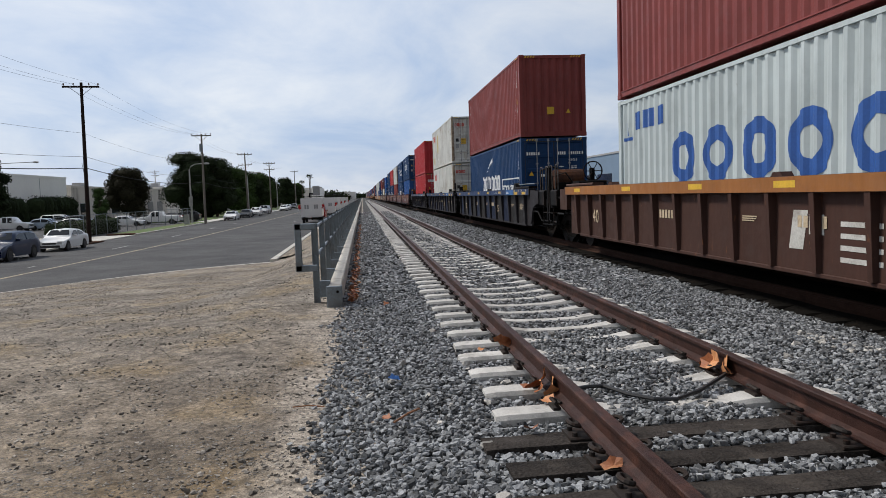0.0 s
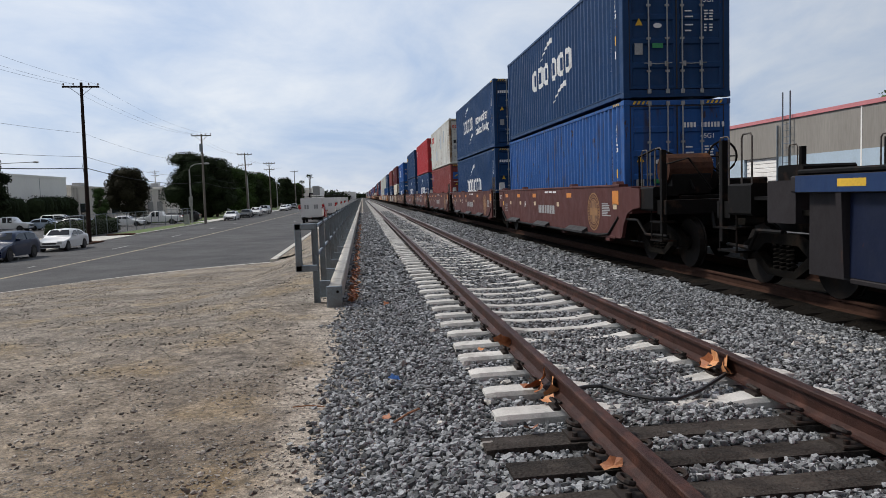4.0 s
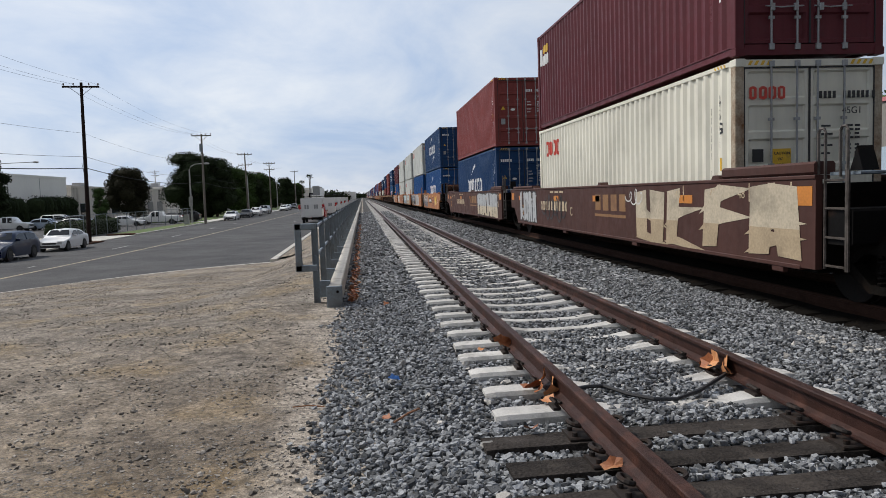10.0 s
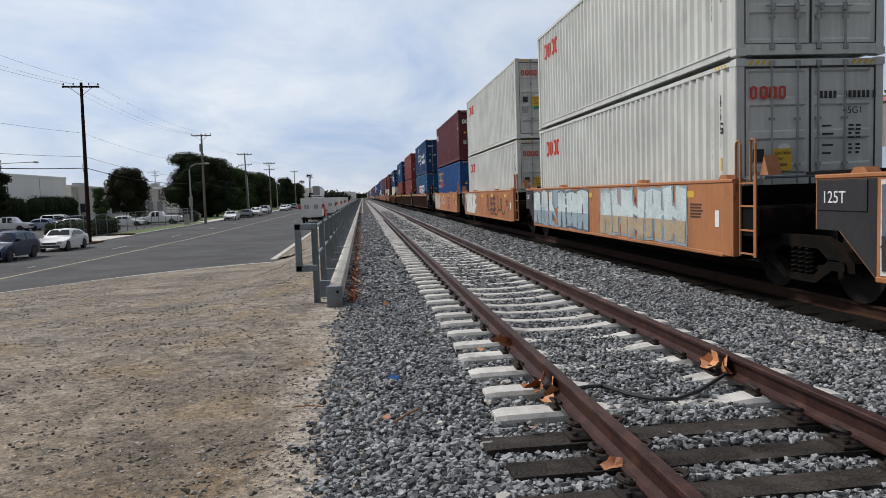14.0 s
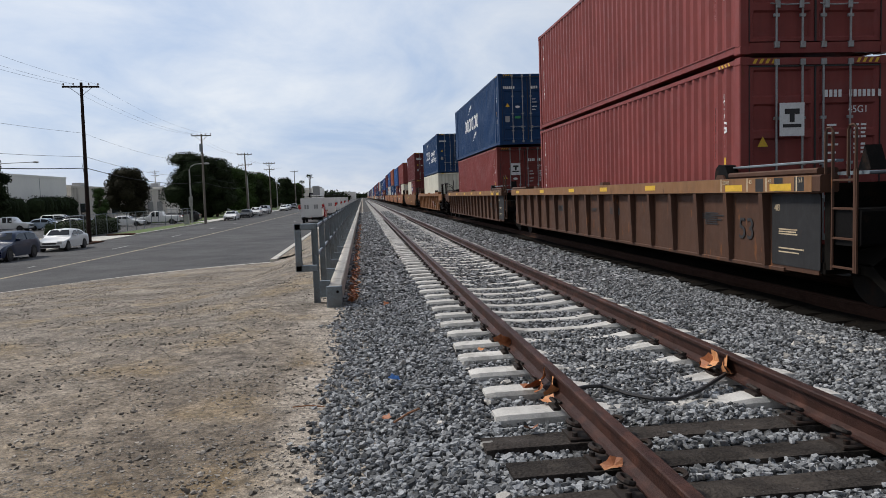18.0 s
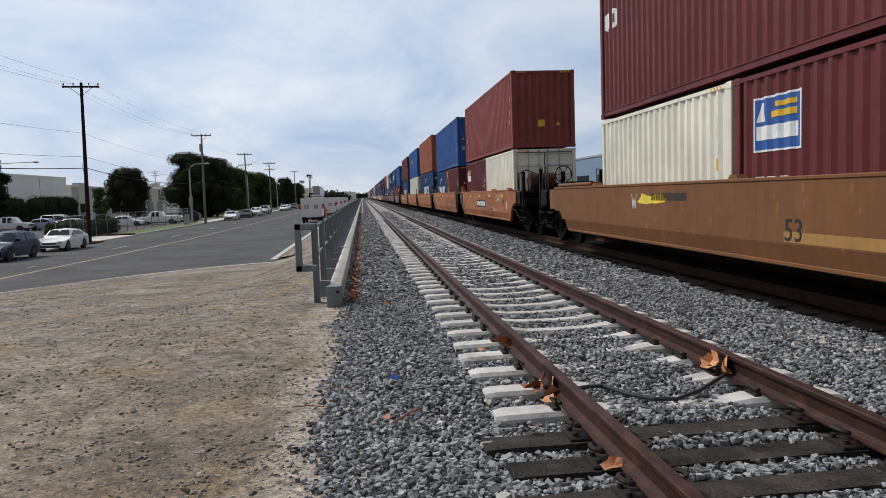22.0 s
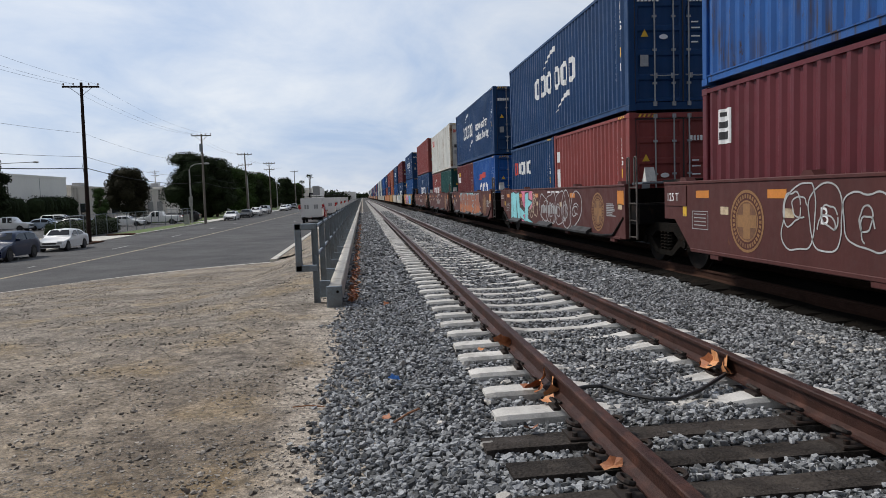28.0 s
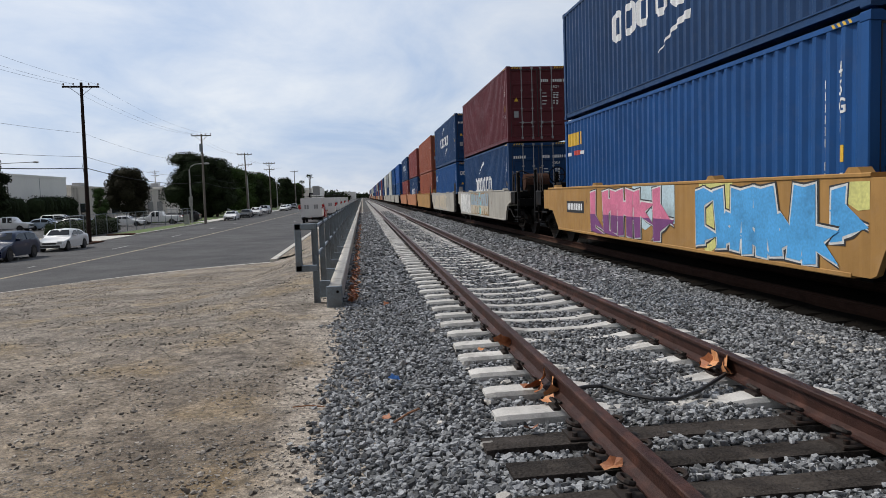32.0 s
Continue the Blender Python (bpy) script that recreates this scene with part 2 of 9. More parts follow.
def dirt_material():
    """Tan dust with grey gravel grains, ochre patches and pale worn strips."""
    m = bpy.data.materials.new("gravelly_dirt")
    m.use_nodes = True
    nt = m.node_tree
    N, L = nt.nodes.new, nt.links.new
    b = nt.nodes["Principled BSDF"]
    b.inputs["Roughness"].default_value = 0.95
    b.inputs["Specular IOR Level"].default_value = 0.2
    co = N("ShaderNodeTexCoord")

    def noise_fac(sc, lo, hi, detail=5):
        n, r = N("ShaderNodeTexNoise"), N("ShaderNodeMapRange")
        n.inputs["Scale"].default_value, n.inputs["Detail"].default_value = sc, detail
        r.inputs[1].default_value, r.inputs[2].default_value = lo, hi
        L(co.outputs["Object"], n.inputs["Vector"])
        L(n.outputs[0], r.inputs[0])
        return r.outputs[0]

    def mix(fac, a, c, blend="MIX"):
        k = N("ShaderNodeMix")
        k.data_type, k.blend_type = "RGBA", blend
        for i, s in ((0, fac), (6, a), (7, c)):
            if isinstance(s, (tuple, float)):
                k.inputs[i].default_value = (*s, 1) if isinstance(s, tuple) else s
            else:
                L(s, k.inputs[i])
        return k.outputs[2]

    def maths(op, a, c):
        k = N("ShaderNodeMath")
        k.operation = op
        for i, s in ((0, a), (1, c)):
            if isinstance(s, float):
                k.inputs[i].default_value = s
            else:
                L(s, k.inputs[i])
        return k.outputs[0]

    base = mix(noise_fac(0.45, 0.36, 0.62, 6), (0.172, 0.148, 0.124), (0.305, 0.266, 0.222))
    # ochre clay patches and darker damp ones
    base = mix(maths("MULTIPLY", noise_fac(0.9, 0.50, 0.62, 5), 0.62), base, (0.250, 0.190, 0.112))
    base = mix(maths("MULTIPLY", noise_fac(2.2, 0.50, 0.66, 9), 0.55), base, (0.115, 0.100, 0.088))
    # smooth pale dust along the foot of the ballast and towards the road
    sx = N("ShaderNodeSeparateXYZ")
    L(co.outputs["Object"], sx.inputs[0])
    wob = maths("ADD", sx.outputs[0], maths("MULTIPLY", noise_fac(1.4, 0.0, 1.0, 6), 0.9))
    base = mix(maths("MULTIPLY", noise_fac(0.55, 0.54, 0.66, 6), 0.75), base, (0.325, 0.291, 0.250))
    # trodden brown clay close by, dusty grey gravel out towards the road
    wy = maths("ADD", sx.outputs[1], maths("MULTIPLY", noise_fac(0.7, 0.2, 0.8, 6), 5.0))
    clay = N("ShaderNodeMapRange")
    clay.inputs[1].default_value, clay.inputs[2].default_value, clay.inputs[3].default_value, clay.inputs[4].default_value = 6.5, 13.0, 1.0, 0.0
    L(wy, clay.inputs[0])
    base = mix(maths("MULTIPLY", clay.outputs[0], 0.9), base, mix(1.0, base, (0.78, 0.72, 0.64), "MULTIPLY"))
    near_edge = N("ShaderNodeMapRange")
    near_edge.inputs[1].default_value, near_edge.inputs[2].default_value = -0.42, -0.10
    L(wob, near_edge.inputs[0])
    base = mix(maths("MULTIPLY", near_edge.outputs[0], 0.85), base, (0.375, 0.330, 0.280))
    # mottling at hand size and at grain size
    for sc, lo in ((6.0, 0.64), (24.0, 0.62), (90.0, 0.66)):
        r = N("ShaderNodeMapRange")
        r.inputs[3].default_value, r.inputs[4].default_value = lo, 2.0 - lo
        L(noise_fac(sc, 0.3, 0.7, 5), r.inputs[0])
        base = mix(1.0, base, r.outputs[0], "MULTIPLY")
    # grains: two sizes of cells, each a little grey stone
    dens = noise_fac(0.8, 0.40, 0.62, 6)
    heights = []
    for sc, cut in ((34.0, 0.10), (75.0, 0.22)):
        v = N("ShaderNodeTexVoronoi")
        v.inputs["Scale"].default_value = sc
        L(co.outputs["Object"], v.inputs["Vector"])
        sep = N("ShaderNodeSeparateColor")
        L(v.outputs["Color"], sep.inputs[0])
        near = maths("LESS_THAN", v.outputs["Distance"], 0.40)
        some = maths("LESS_THAN", sep.outputs[0], maths("ADD", maths("MULTIPLY", dens, 0.32), cut * 0.3))
        mask = maths("MULTIPLY", near, some)
        tone = mix(sep.outputs[1], (0.065, 0.062, 0.060), (0.235, 0.22, 0.205))
        base = mix(mask, base, tone)
        heights.append(maths("MULTIPLY", mask, maths("SUBTRACT", 0.6, v.outputs["Distance"])))
    L(base, b.inputs["Base Color"])
    bp = N("ShaderNodeBump")
    bp.inputs["Strength"].default_value, bp.inputs["Distance"].default_value = 0.9, 0.02
    L(maths("ADD", maths("ADD", heights[0], heights[1]), maths("MULTIPLY", noise_fac(60.0, 0.2, 0.8), 0.6)), bp.inputs["Height"])
    L(bp.outputs[0], b.inputs["Normal"])
    return m


M = {
    "dirt": dirt_material(),
    "rail": surf("rail_steel", (0.044, 0.022, 0.018), 0.45, 0.05, 0.45, 9.0, 90.0, (0.10, 0.046, 0.033), 0.45, 0.3, 120.0, spec=0.14),
    "concrete_tie": surf("concrete_tie", (0.52, 0.505, 0.48), 0.85, 0, 0.2, 7.0, 90.0, (0.26, 0.245, 0.225), 0.42, 0.3, 150.0, rand=0.12, spec=0.12),
    "wood_tie": surf("creosoted_wood", (0.036, 0.031, 0.028), 0.8, 0, 0.6, 6.0, 60.0, (0.075, 0.064, 0.055), 0.45, 0.8, 50.0, rand=0.25, spec=0.08),
    "clip": surf("rail_clip_steel", (0.040, 0.034, 0.031), 0.6, 0.2, 0.3, 20.0, 100.0, (0.04, 0.022, 0.016), 0.5, spec=0.1),
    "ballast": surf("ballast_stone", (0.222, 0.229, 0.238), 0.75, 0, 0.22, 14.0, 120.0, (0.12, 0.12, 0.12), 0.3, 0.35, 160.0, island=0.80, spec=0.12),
    # darker than the loose stones, to colour in the shade of their gaps
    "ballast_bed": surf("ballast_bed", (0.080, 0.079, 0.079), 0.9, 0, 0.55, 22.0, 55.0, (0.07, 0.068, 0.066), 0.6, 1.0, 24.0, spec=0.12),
    "pebble": surf("dirt_pebbles", (0.225, 0.204, 0.180), 0.9, 0, 0.2, 20.0, 90.0, island=0.70, spec=0.12),
    "asphalt": surf("asphalt", (0.092, 0.091, 0.093), 0.85, 0, 0.30, 0.5, 30.0, (0.062, 0.062, 0.065), 0.55, 0.5, 120.0, spec=0.12),
    "concrete": surf("kerb_concrete", (0.48, 0.46, 0.42), 0.85, 0, 0.2, 2.0, 40.0, (0.25, 0.24, 0.22), 0.35, 0.3, 60.0),
    "yellow_line": surf("yellow_road_paint", (0.40, 0.33, 0.20), 0.7, 0, 0.3, 4.0, 40.0, (0.12, 0.11, 0.10), 0.6),
    "white_line": surf("white_road_paint", (0.34, 0.34, 0.33), 0.7, 0, 0.3, 4.0, 40.0, (0.12, 0.11, 0.10), 0.6),
    "galv": surf("galvanised_steel", (0.21, 0.25, 0.285), 0.5, 0.6, 0.25, 5.0, 60.0, (0.16, 0.17, 0.18), 0.5, 0.1),
    "black_iron": surf("black_iron", (0.006, 0.0055, 0.0055), 0.6, 0.1, 0.4, 5.0, 40.0, (0.04, 0.022, 0.014), 0.35, spec=0.1),
    # grime, blackened further by the shade under the cars mixed into the colour
    "grime_shade": surf("bogie_grime_shade", (0.009, 0.008, 0.007), 0.85, 0.0, 0.4, 6.0, 50.0, (0.022, 0.014, 0.010), 0.4, 0.3, spec=0.05),
    "wheel_tread": surf("wheel_steel", (0.014, 0.012, 0.011), 0.7, 0.2, 0.3, 6.0, 40.0, (0.03, 0.018, 0.012), 0.4, spec=0.12),
    "rod": surf("galvanised_rod", (0.30, 0.31, 0.32), 0.5, 0.4, 0.2, 5.0, 50.0, (0.2, 0.15, 0.1), 0.25),
    "white": surf("white_lettering", (0.72, 0.73, 0.74), 0.6, 0, 0.12, 3.0, 30.0, (0.4, 0.38, 0.36), 0.25),
    "cream": surf("faded_lettering", (0.50, 0.40, 0.27), 0.7, 0, 0.2, 4.0, 30.0, (0.16, 0.09, 0.06), 0.35),
    "yellow": surf("yellow_marking", (0.65, 0.40, 0.03), 0.55, 0, 0.15, 4.0, 30.0, (0.2, 0.12, 0.05), 0.2),
    "orange_mark": surf("orange_reflector", (0.55, 0.20, 0.03), 0.5, 0, 0.15, 4.0, 30.0),
    "red_mark": surf("red_lettering", (0.52, 0.05, 0.03), 0.55, 0, 0.15, 4.0, 30.0, (0.3, 0.2, 0.2), 0.2),
    "blue_mark": surf("blue_lettering", (0.02, 0.09, 0.33), 0.5, 0, 0.15, 4.0, 30.0),
    "black_mark": surf("black_lettering", (0.02, 0.02, 0.022), 0.6, 0, 0.2, 4.0, 30.0),
    "patch_yellow": paint("patch_yellow", (0.55, 0.47, 0.24), 0.3),
    "patch_grey": paint("patch_grey", (0.42, 0.47, 0.52), 0.3),
    "green_mark": surf("green_plate", (0.03, 0.26, 0.10), 0.55, 0, 0.15, 4.0, 30.0),
    "grey_mark": surf("grey_plate", (0.30, 0.31, 0.32), 0.6, 0, 0.2, 4.0, 30.0),
}

# ---------- containers ----------
HALF, HC, STD, L40, L20, L45 = 1.219, 2.896, 2.591, 12.192, 6.058, 13.716
PITCH, DEEP = 0.278, 0.042


def profile(d):
    """Depth of the side sheet at d metres along it."""
    q = (d % PITCH) / PITCH
    if q < 0.25:
        return 0.0
    if q < 0.5:
        return DEEP * (q - 0.25) / 0.25
    if q < 0.75:
        return DEEP
    return DEEP * (1 - (q - 0.75) / 0.25)


def breaks(d0, d1):
    k = PITCH / 4
    out, i = [d0], math.floor(d0 / k) + 1
    while i * k < d1 - 1e-6:
        if i * k > d0 + 1e-6:
            out.append(i * k)
        i += 1
    return out + [d1]


def sheet(length, z0, z1):
    """Corrugated sheet along +Y, its outer ridges at x = 0, deepening towards +x."""
    ys = breaks(0.0, length)
    v = [(profile(y), y, z) for z in (z0, z1) for y in ys]
    n = len(ys)
    return mesh_from("sheet", v, [(i + 1, i, n + i, n + i + 1) for i in range(n - 1)])


def frame_mesh(L, H, posts=False):
    b = Build()
    if posts:
        for x in (-HALF, HALF - 0.15):
            for y in (0.0, L - 0.16):
                b.box(x, x + 0.15, y, y + 0.16, 0, H)
    for s in (-1, 1):
        x0, x1 = sorted((s * (HALF - 0.004), s * (HALF - 0.07)))
        b.box(x0, x1, 0.16, L - 0.16, H - 0.085, H - 0.02)          # top side rail
        q0, q1 = sorted((s * (HALF - 0.022), s * (HALF - 0.09)))
        b.box(q0, q1, 0.16, L - 0.16, 0.045, 0.165)                 # bottom side rail
        b.box(*sorted((s * (HALF - 0.006), s * (HALF - 0.022))), 0.16, L - 0.16, 0.145, 0.165)
    for y0 in (0.012, L - 0.14):
        b.box(-HALF + 0.15, HALF - 0.15, y0, y0 + 0.125, 0.015, 0.17)  # end sill
        b.box(-HALF + 0.15, HALF - 0.15, y0, y0 + 0.125, H - 0.12, H - 0.015)
    b.box(-HALF + 0.07, HALF - 0.07, 0.14, L - 0.14, 0.10, 0.15)   # floor
    return b.mesh("frame")


def casting_mesh():
    b = Build()
    b.box(-0.081, 0.081, -0.089, 0.089, -0.059, 0.059, 0.012)
    return b.mesh("corner_casting")


def roof_mesh(L, H):
    ys = [0.14 + i * (L - 0.28) / (4 * int(L / 0.42)) for i in range(4 * int(L / 0.42) + 1)]
    z = [H - 0.02 - (0.018 if (i % 4) in (1, 2) else 0) for i in range(len(ys))]
    n = len(ys)
    v = [(x, y, zz) for x in (-HALF + 0.06, HALF - 0.06) for y, zz in zip(ys, z)]
    return mesh_from("roof_sheet", v, [(i, n + i, n + i + 1, i + 1) for i in range(n - 1)])


def door_mesh(H):
    """One door leaf with pressed panels, hinge side at x = 0, reaching to x = 1.065."""
    h0, h1, w = 0.19, H - 0.135, 1.065
    zs, dep, n = [h0], [0.0], 5
    for i in range(n):
        a, b = h0 + (h1 - h0) * i / n, h0 + (h1 - h0) * (i + 1) / n
        zs += [a + 0.05, a + 0.08, b - 0.08, b - 0.05]
        dep += [0.0, 0.034, 0.034, 0.0]
    zs.append(h1)
    dep.append(0.0)
    xs = [0, 0.06, 0.09, w - 0.09, w - 0.06, w]
    v = [(x, (d if 0.07 < x < w - 0.07 else 0.0), z) for z, d in zip(zs, dep) for x in xs]
    m = len(xs)
    f = [(j * m + i, j * m + i + 1, (j + 1) * m + i + 1, (j + 1) * m + i) for j in range(len(zs) - 1) for i in range(m - 1)]
    k = len(v)
    v += [(0, 0.06, h0), (w, 0.06, h0), (w, 0.06, h1), (0, 0.06, h1)]
    top = (len(zs) - 1) * m
    f += [(k + 1, k, k + 3, k + 2), (0, k, k + 1, m - 1), (top, top + m - 1, k + 2, k + 3)]
    return mesh_from("door_leaf", v, f)


def rod_mesh(H):
    b = Build()
    b.tube([(0, 0, 0.10), (0, 0, H - 0.05)], 0.017, 6)
    for z in (0.09, H - 0.13):
        b.box(-0.04, 0.04, -0.03, 0.03, z, z + 0.09, 0.008)
    for z in (0.55, 1.25, 1.95):
        b.box(-0.045, 0.045, -0.012, 0.022, z, z + 0.045)
    return b.mesh("lock_rod")


def handle_mesh():
    b = Build()
    b.tube([(-0.16, -0.03, 0.02), (0.1, -0.035, 0.0), (0.46, -0.03, 0.02)], 0.011, 5)
    for x in (-0.04, 0.34):
        b.box(x - 0.035, x + 0.035, -0.045, 0.0, -0.045, 0.06, 0.01)
    return b.mesh("door_handle")


def end_mesh(H):
    """Blank corrugated end wall, facing -Y."""
    xs = breaks(0.0, 2.13)
    v = [(x - 1.065, 0.02 + profile(x) * 1.2, z) for z in (0.165, H - 0.115) for x in xs]
    n = len(xs)
    return mesh_from("end_wall", v, [(i, i + 1, n + i + 1, n + i) for i in range(n - 1)])


def drape(key, polys, L, H):
    """Flat painted shapes laid over the corrugated side. polys: (u, z) outlines, u from the far end."""
    def make():
        bm = bmesh.new()
        for pl in polys:
            bm.faces.new([bm.verts.new((0, L - u, z)) for u, z in pl])
        ys = [v.co.y for v in bm.verts]
        bmesh.ops.remove_doubles(bm, verts=bm.verts[:], dist=2e-4)
        for y in breaks(min(ys) - 0.16, max(ys) - 0.16)[1:-1]:
            bmesh.ops.bisect_plane(bm, geom=bm.verts[:] + bm.edges[:] + bm.faces[:], plane_co=(0, y + 0.16, 0), plane_no=(0, 1, 0), dist=1e-5)
        for v in bm.verts:
            v.co.x = -HALF + 0.012 + profile(v.co.y - 0.16) - 0.005
        bmesh.ops.triangulate(bm, faces=bm.faces[:])
        bm.normal_update()
        for f in bm.faces:
            if f.normal.x > 0:
                f.normal_flip()
        me = bpy.data.meshes.new("painted_shapes")
        bm.to_mesh(me)
        bm.free()
        me.materials.append(None)
        return me
    return cached((key, L), make)


def drape_text(key, body, u, z, size, L, H, down=False):
    """Words painted over the corrugated side, from u (measured from the far end); down stacks the characters."""
    def make():
        bm = bmesh.new()
        for i, piece in enumerate(body if down else [body]):
            src = text_mesh(piece, size, 0.022 * size)
            vs = [bm.verts.new((0, L - u - v.co.x, z + v.co.y - (0.86 * size * i if down else 0))) for v in src.vertices]
            for p in src.polygons:
                q = [src.vertices[k].co.z for k in p.vertices]
                if min(q) > 0 and len(set(p.vertices)) > 2:
                    try:
                        bm.faces.new([vs[k] for k in p.vertices])
                    except ValueError:
                        pass
        bmesh.ops.delete(bm, geom=[v for v in bm.verts if not v.link_faces], context="VERTS")
        ys = [v.co.y for v in bm.verts]
        for y in breaks(min(ys) - 0.16, max(ys) - 0.16)[1:-1]:
            bmesh.ops.bisect_plane(bm, geom=bm.verts[:] + bm.edges[:] + bm.faces[:], plane_co=(0, y + 0.16, 0), plane_no=(0, 1, 0), dist=1e-5)
        for v in bm.verts:
            v.co.x = -HALF + 0.012 + profile(v.co.y - 0.16) - 0.006
        bm.normal_update()
        for f in bm.faces:
            if f.normal.x > 0:
                f.normal_flip()
        me = bpy.data.meshes.new("painted_words")
        bm.to_mesh(me)
        bm.free()
        me.materials.append(None)
        return me
    return cached((key, body, L), make)


def quad(u, z, w, h, slant=0.0):
    return [(u, z), (u + w, z), (u + w + slant, z + h), (u + slant, z + h)]


def ring(u, z, w, h, t, n=20, a0=0.0, a1=360.0):
    """Oval ring in quads, centre of its box at u + w/2."""
    cx, cz = u + w / 2, z + h / 2
    out = []
    for i in range(n):
        a, b = (radians(a0 + (a1 - a0) * k / n) for k in (i, i + 1))
        pt = lambda r, t0: (cx + r[0] * math.cos(t0), cz + r[1] * math.sin(t0))
        R, r = (w / 2, h / 2), (w / 2 - t, h / 2 - t)
        out.append([pt(r, a), pt(R, a), pt(R, b), pt(r, b)])
    return out


def box_frame(u, z, w, h, t):
    return [quad(u, z, t, h), quad(u + w - t, z, t, h), quad(u + t, z, w - 2 * t, t), quad(u + t, z + h - t, w - 2 * t, t)]


def swoosh(u, z, w, h, t, n=8):
    """A tapering curved stroke that rises towards the near end."""
    out = []
    pt = lambda s: (u + w * s, z + h * (1 - (1 - s) ** 1.7))
    for i in range(n):
        a, b = pt(i / n), pt((i + 1) / n)
        ta, tb = t * (0.15 + i / n), t * (0.15 + (i + 1) / n)
        out.append([a, b, (b[0] - tb * 0.2, b[1] - tb), (a[0] - ta * 0.2, a[1] - ta)])
    return out


def word(u, z, w, h, n, t, gap_after=None):
    """A row of n letter-sized plain shapes; small ones are plain bars."""
    out, k = [], n + (0.25 if gap_after else 0)
    step = w / k
    for i in range(n):
        x = u + step * (i + (0.25 if gap_after and i >= gap_after else 0))
        lw = step * 0.88
        if h < 0.4:
            out.append(quad(x, z, lw * 0.8, h))
            continue
        # a plain hollow block with its corners taken off
        lw *= (0.86, 0.98, 0.92)[i % 3]
        c, q = min(lw, h) * 0.20, min(t, lw * 0.34)
        out += [[(x, z + c), (x + q, z), (x + q, z + h), (x, z + h - c)], [(x + lw - q, z), (x + lw, z + c), (x + lw, z + h - c), (x + lw - q, z + h)], quad(x + q, z, lw - 2 * q, q), quad(x + q, z + h - q, lw - 2 * q, q)]
    return out


def column(u, z0, z1, n, w):
    """Characters written down the side, as a column of small bars."""
    step = (z1 - z0) / n
    return [q for i in range(n) if i not in (4, 11) for q in ([quad(u, z0 + i * step, w, step * 0.74)] if w < 0.08 else [quad(u, z0 + i * step, w * 0.3, step * 0.74), quad(u + w * 0.3, z0 + i * step + step * (0.0 if i % 2 else 0.5), w * 0.7, step * 0.24)])]


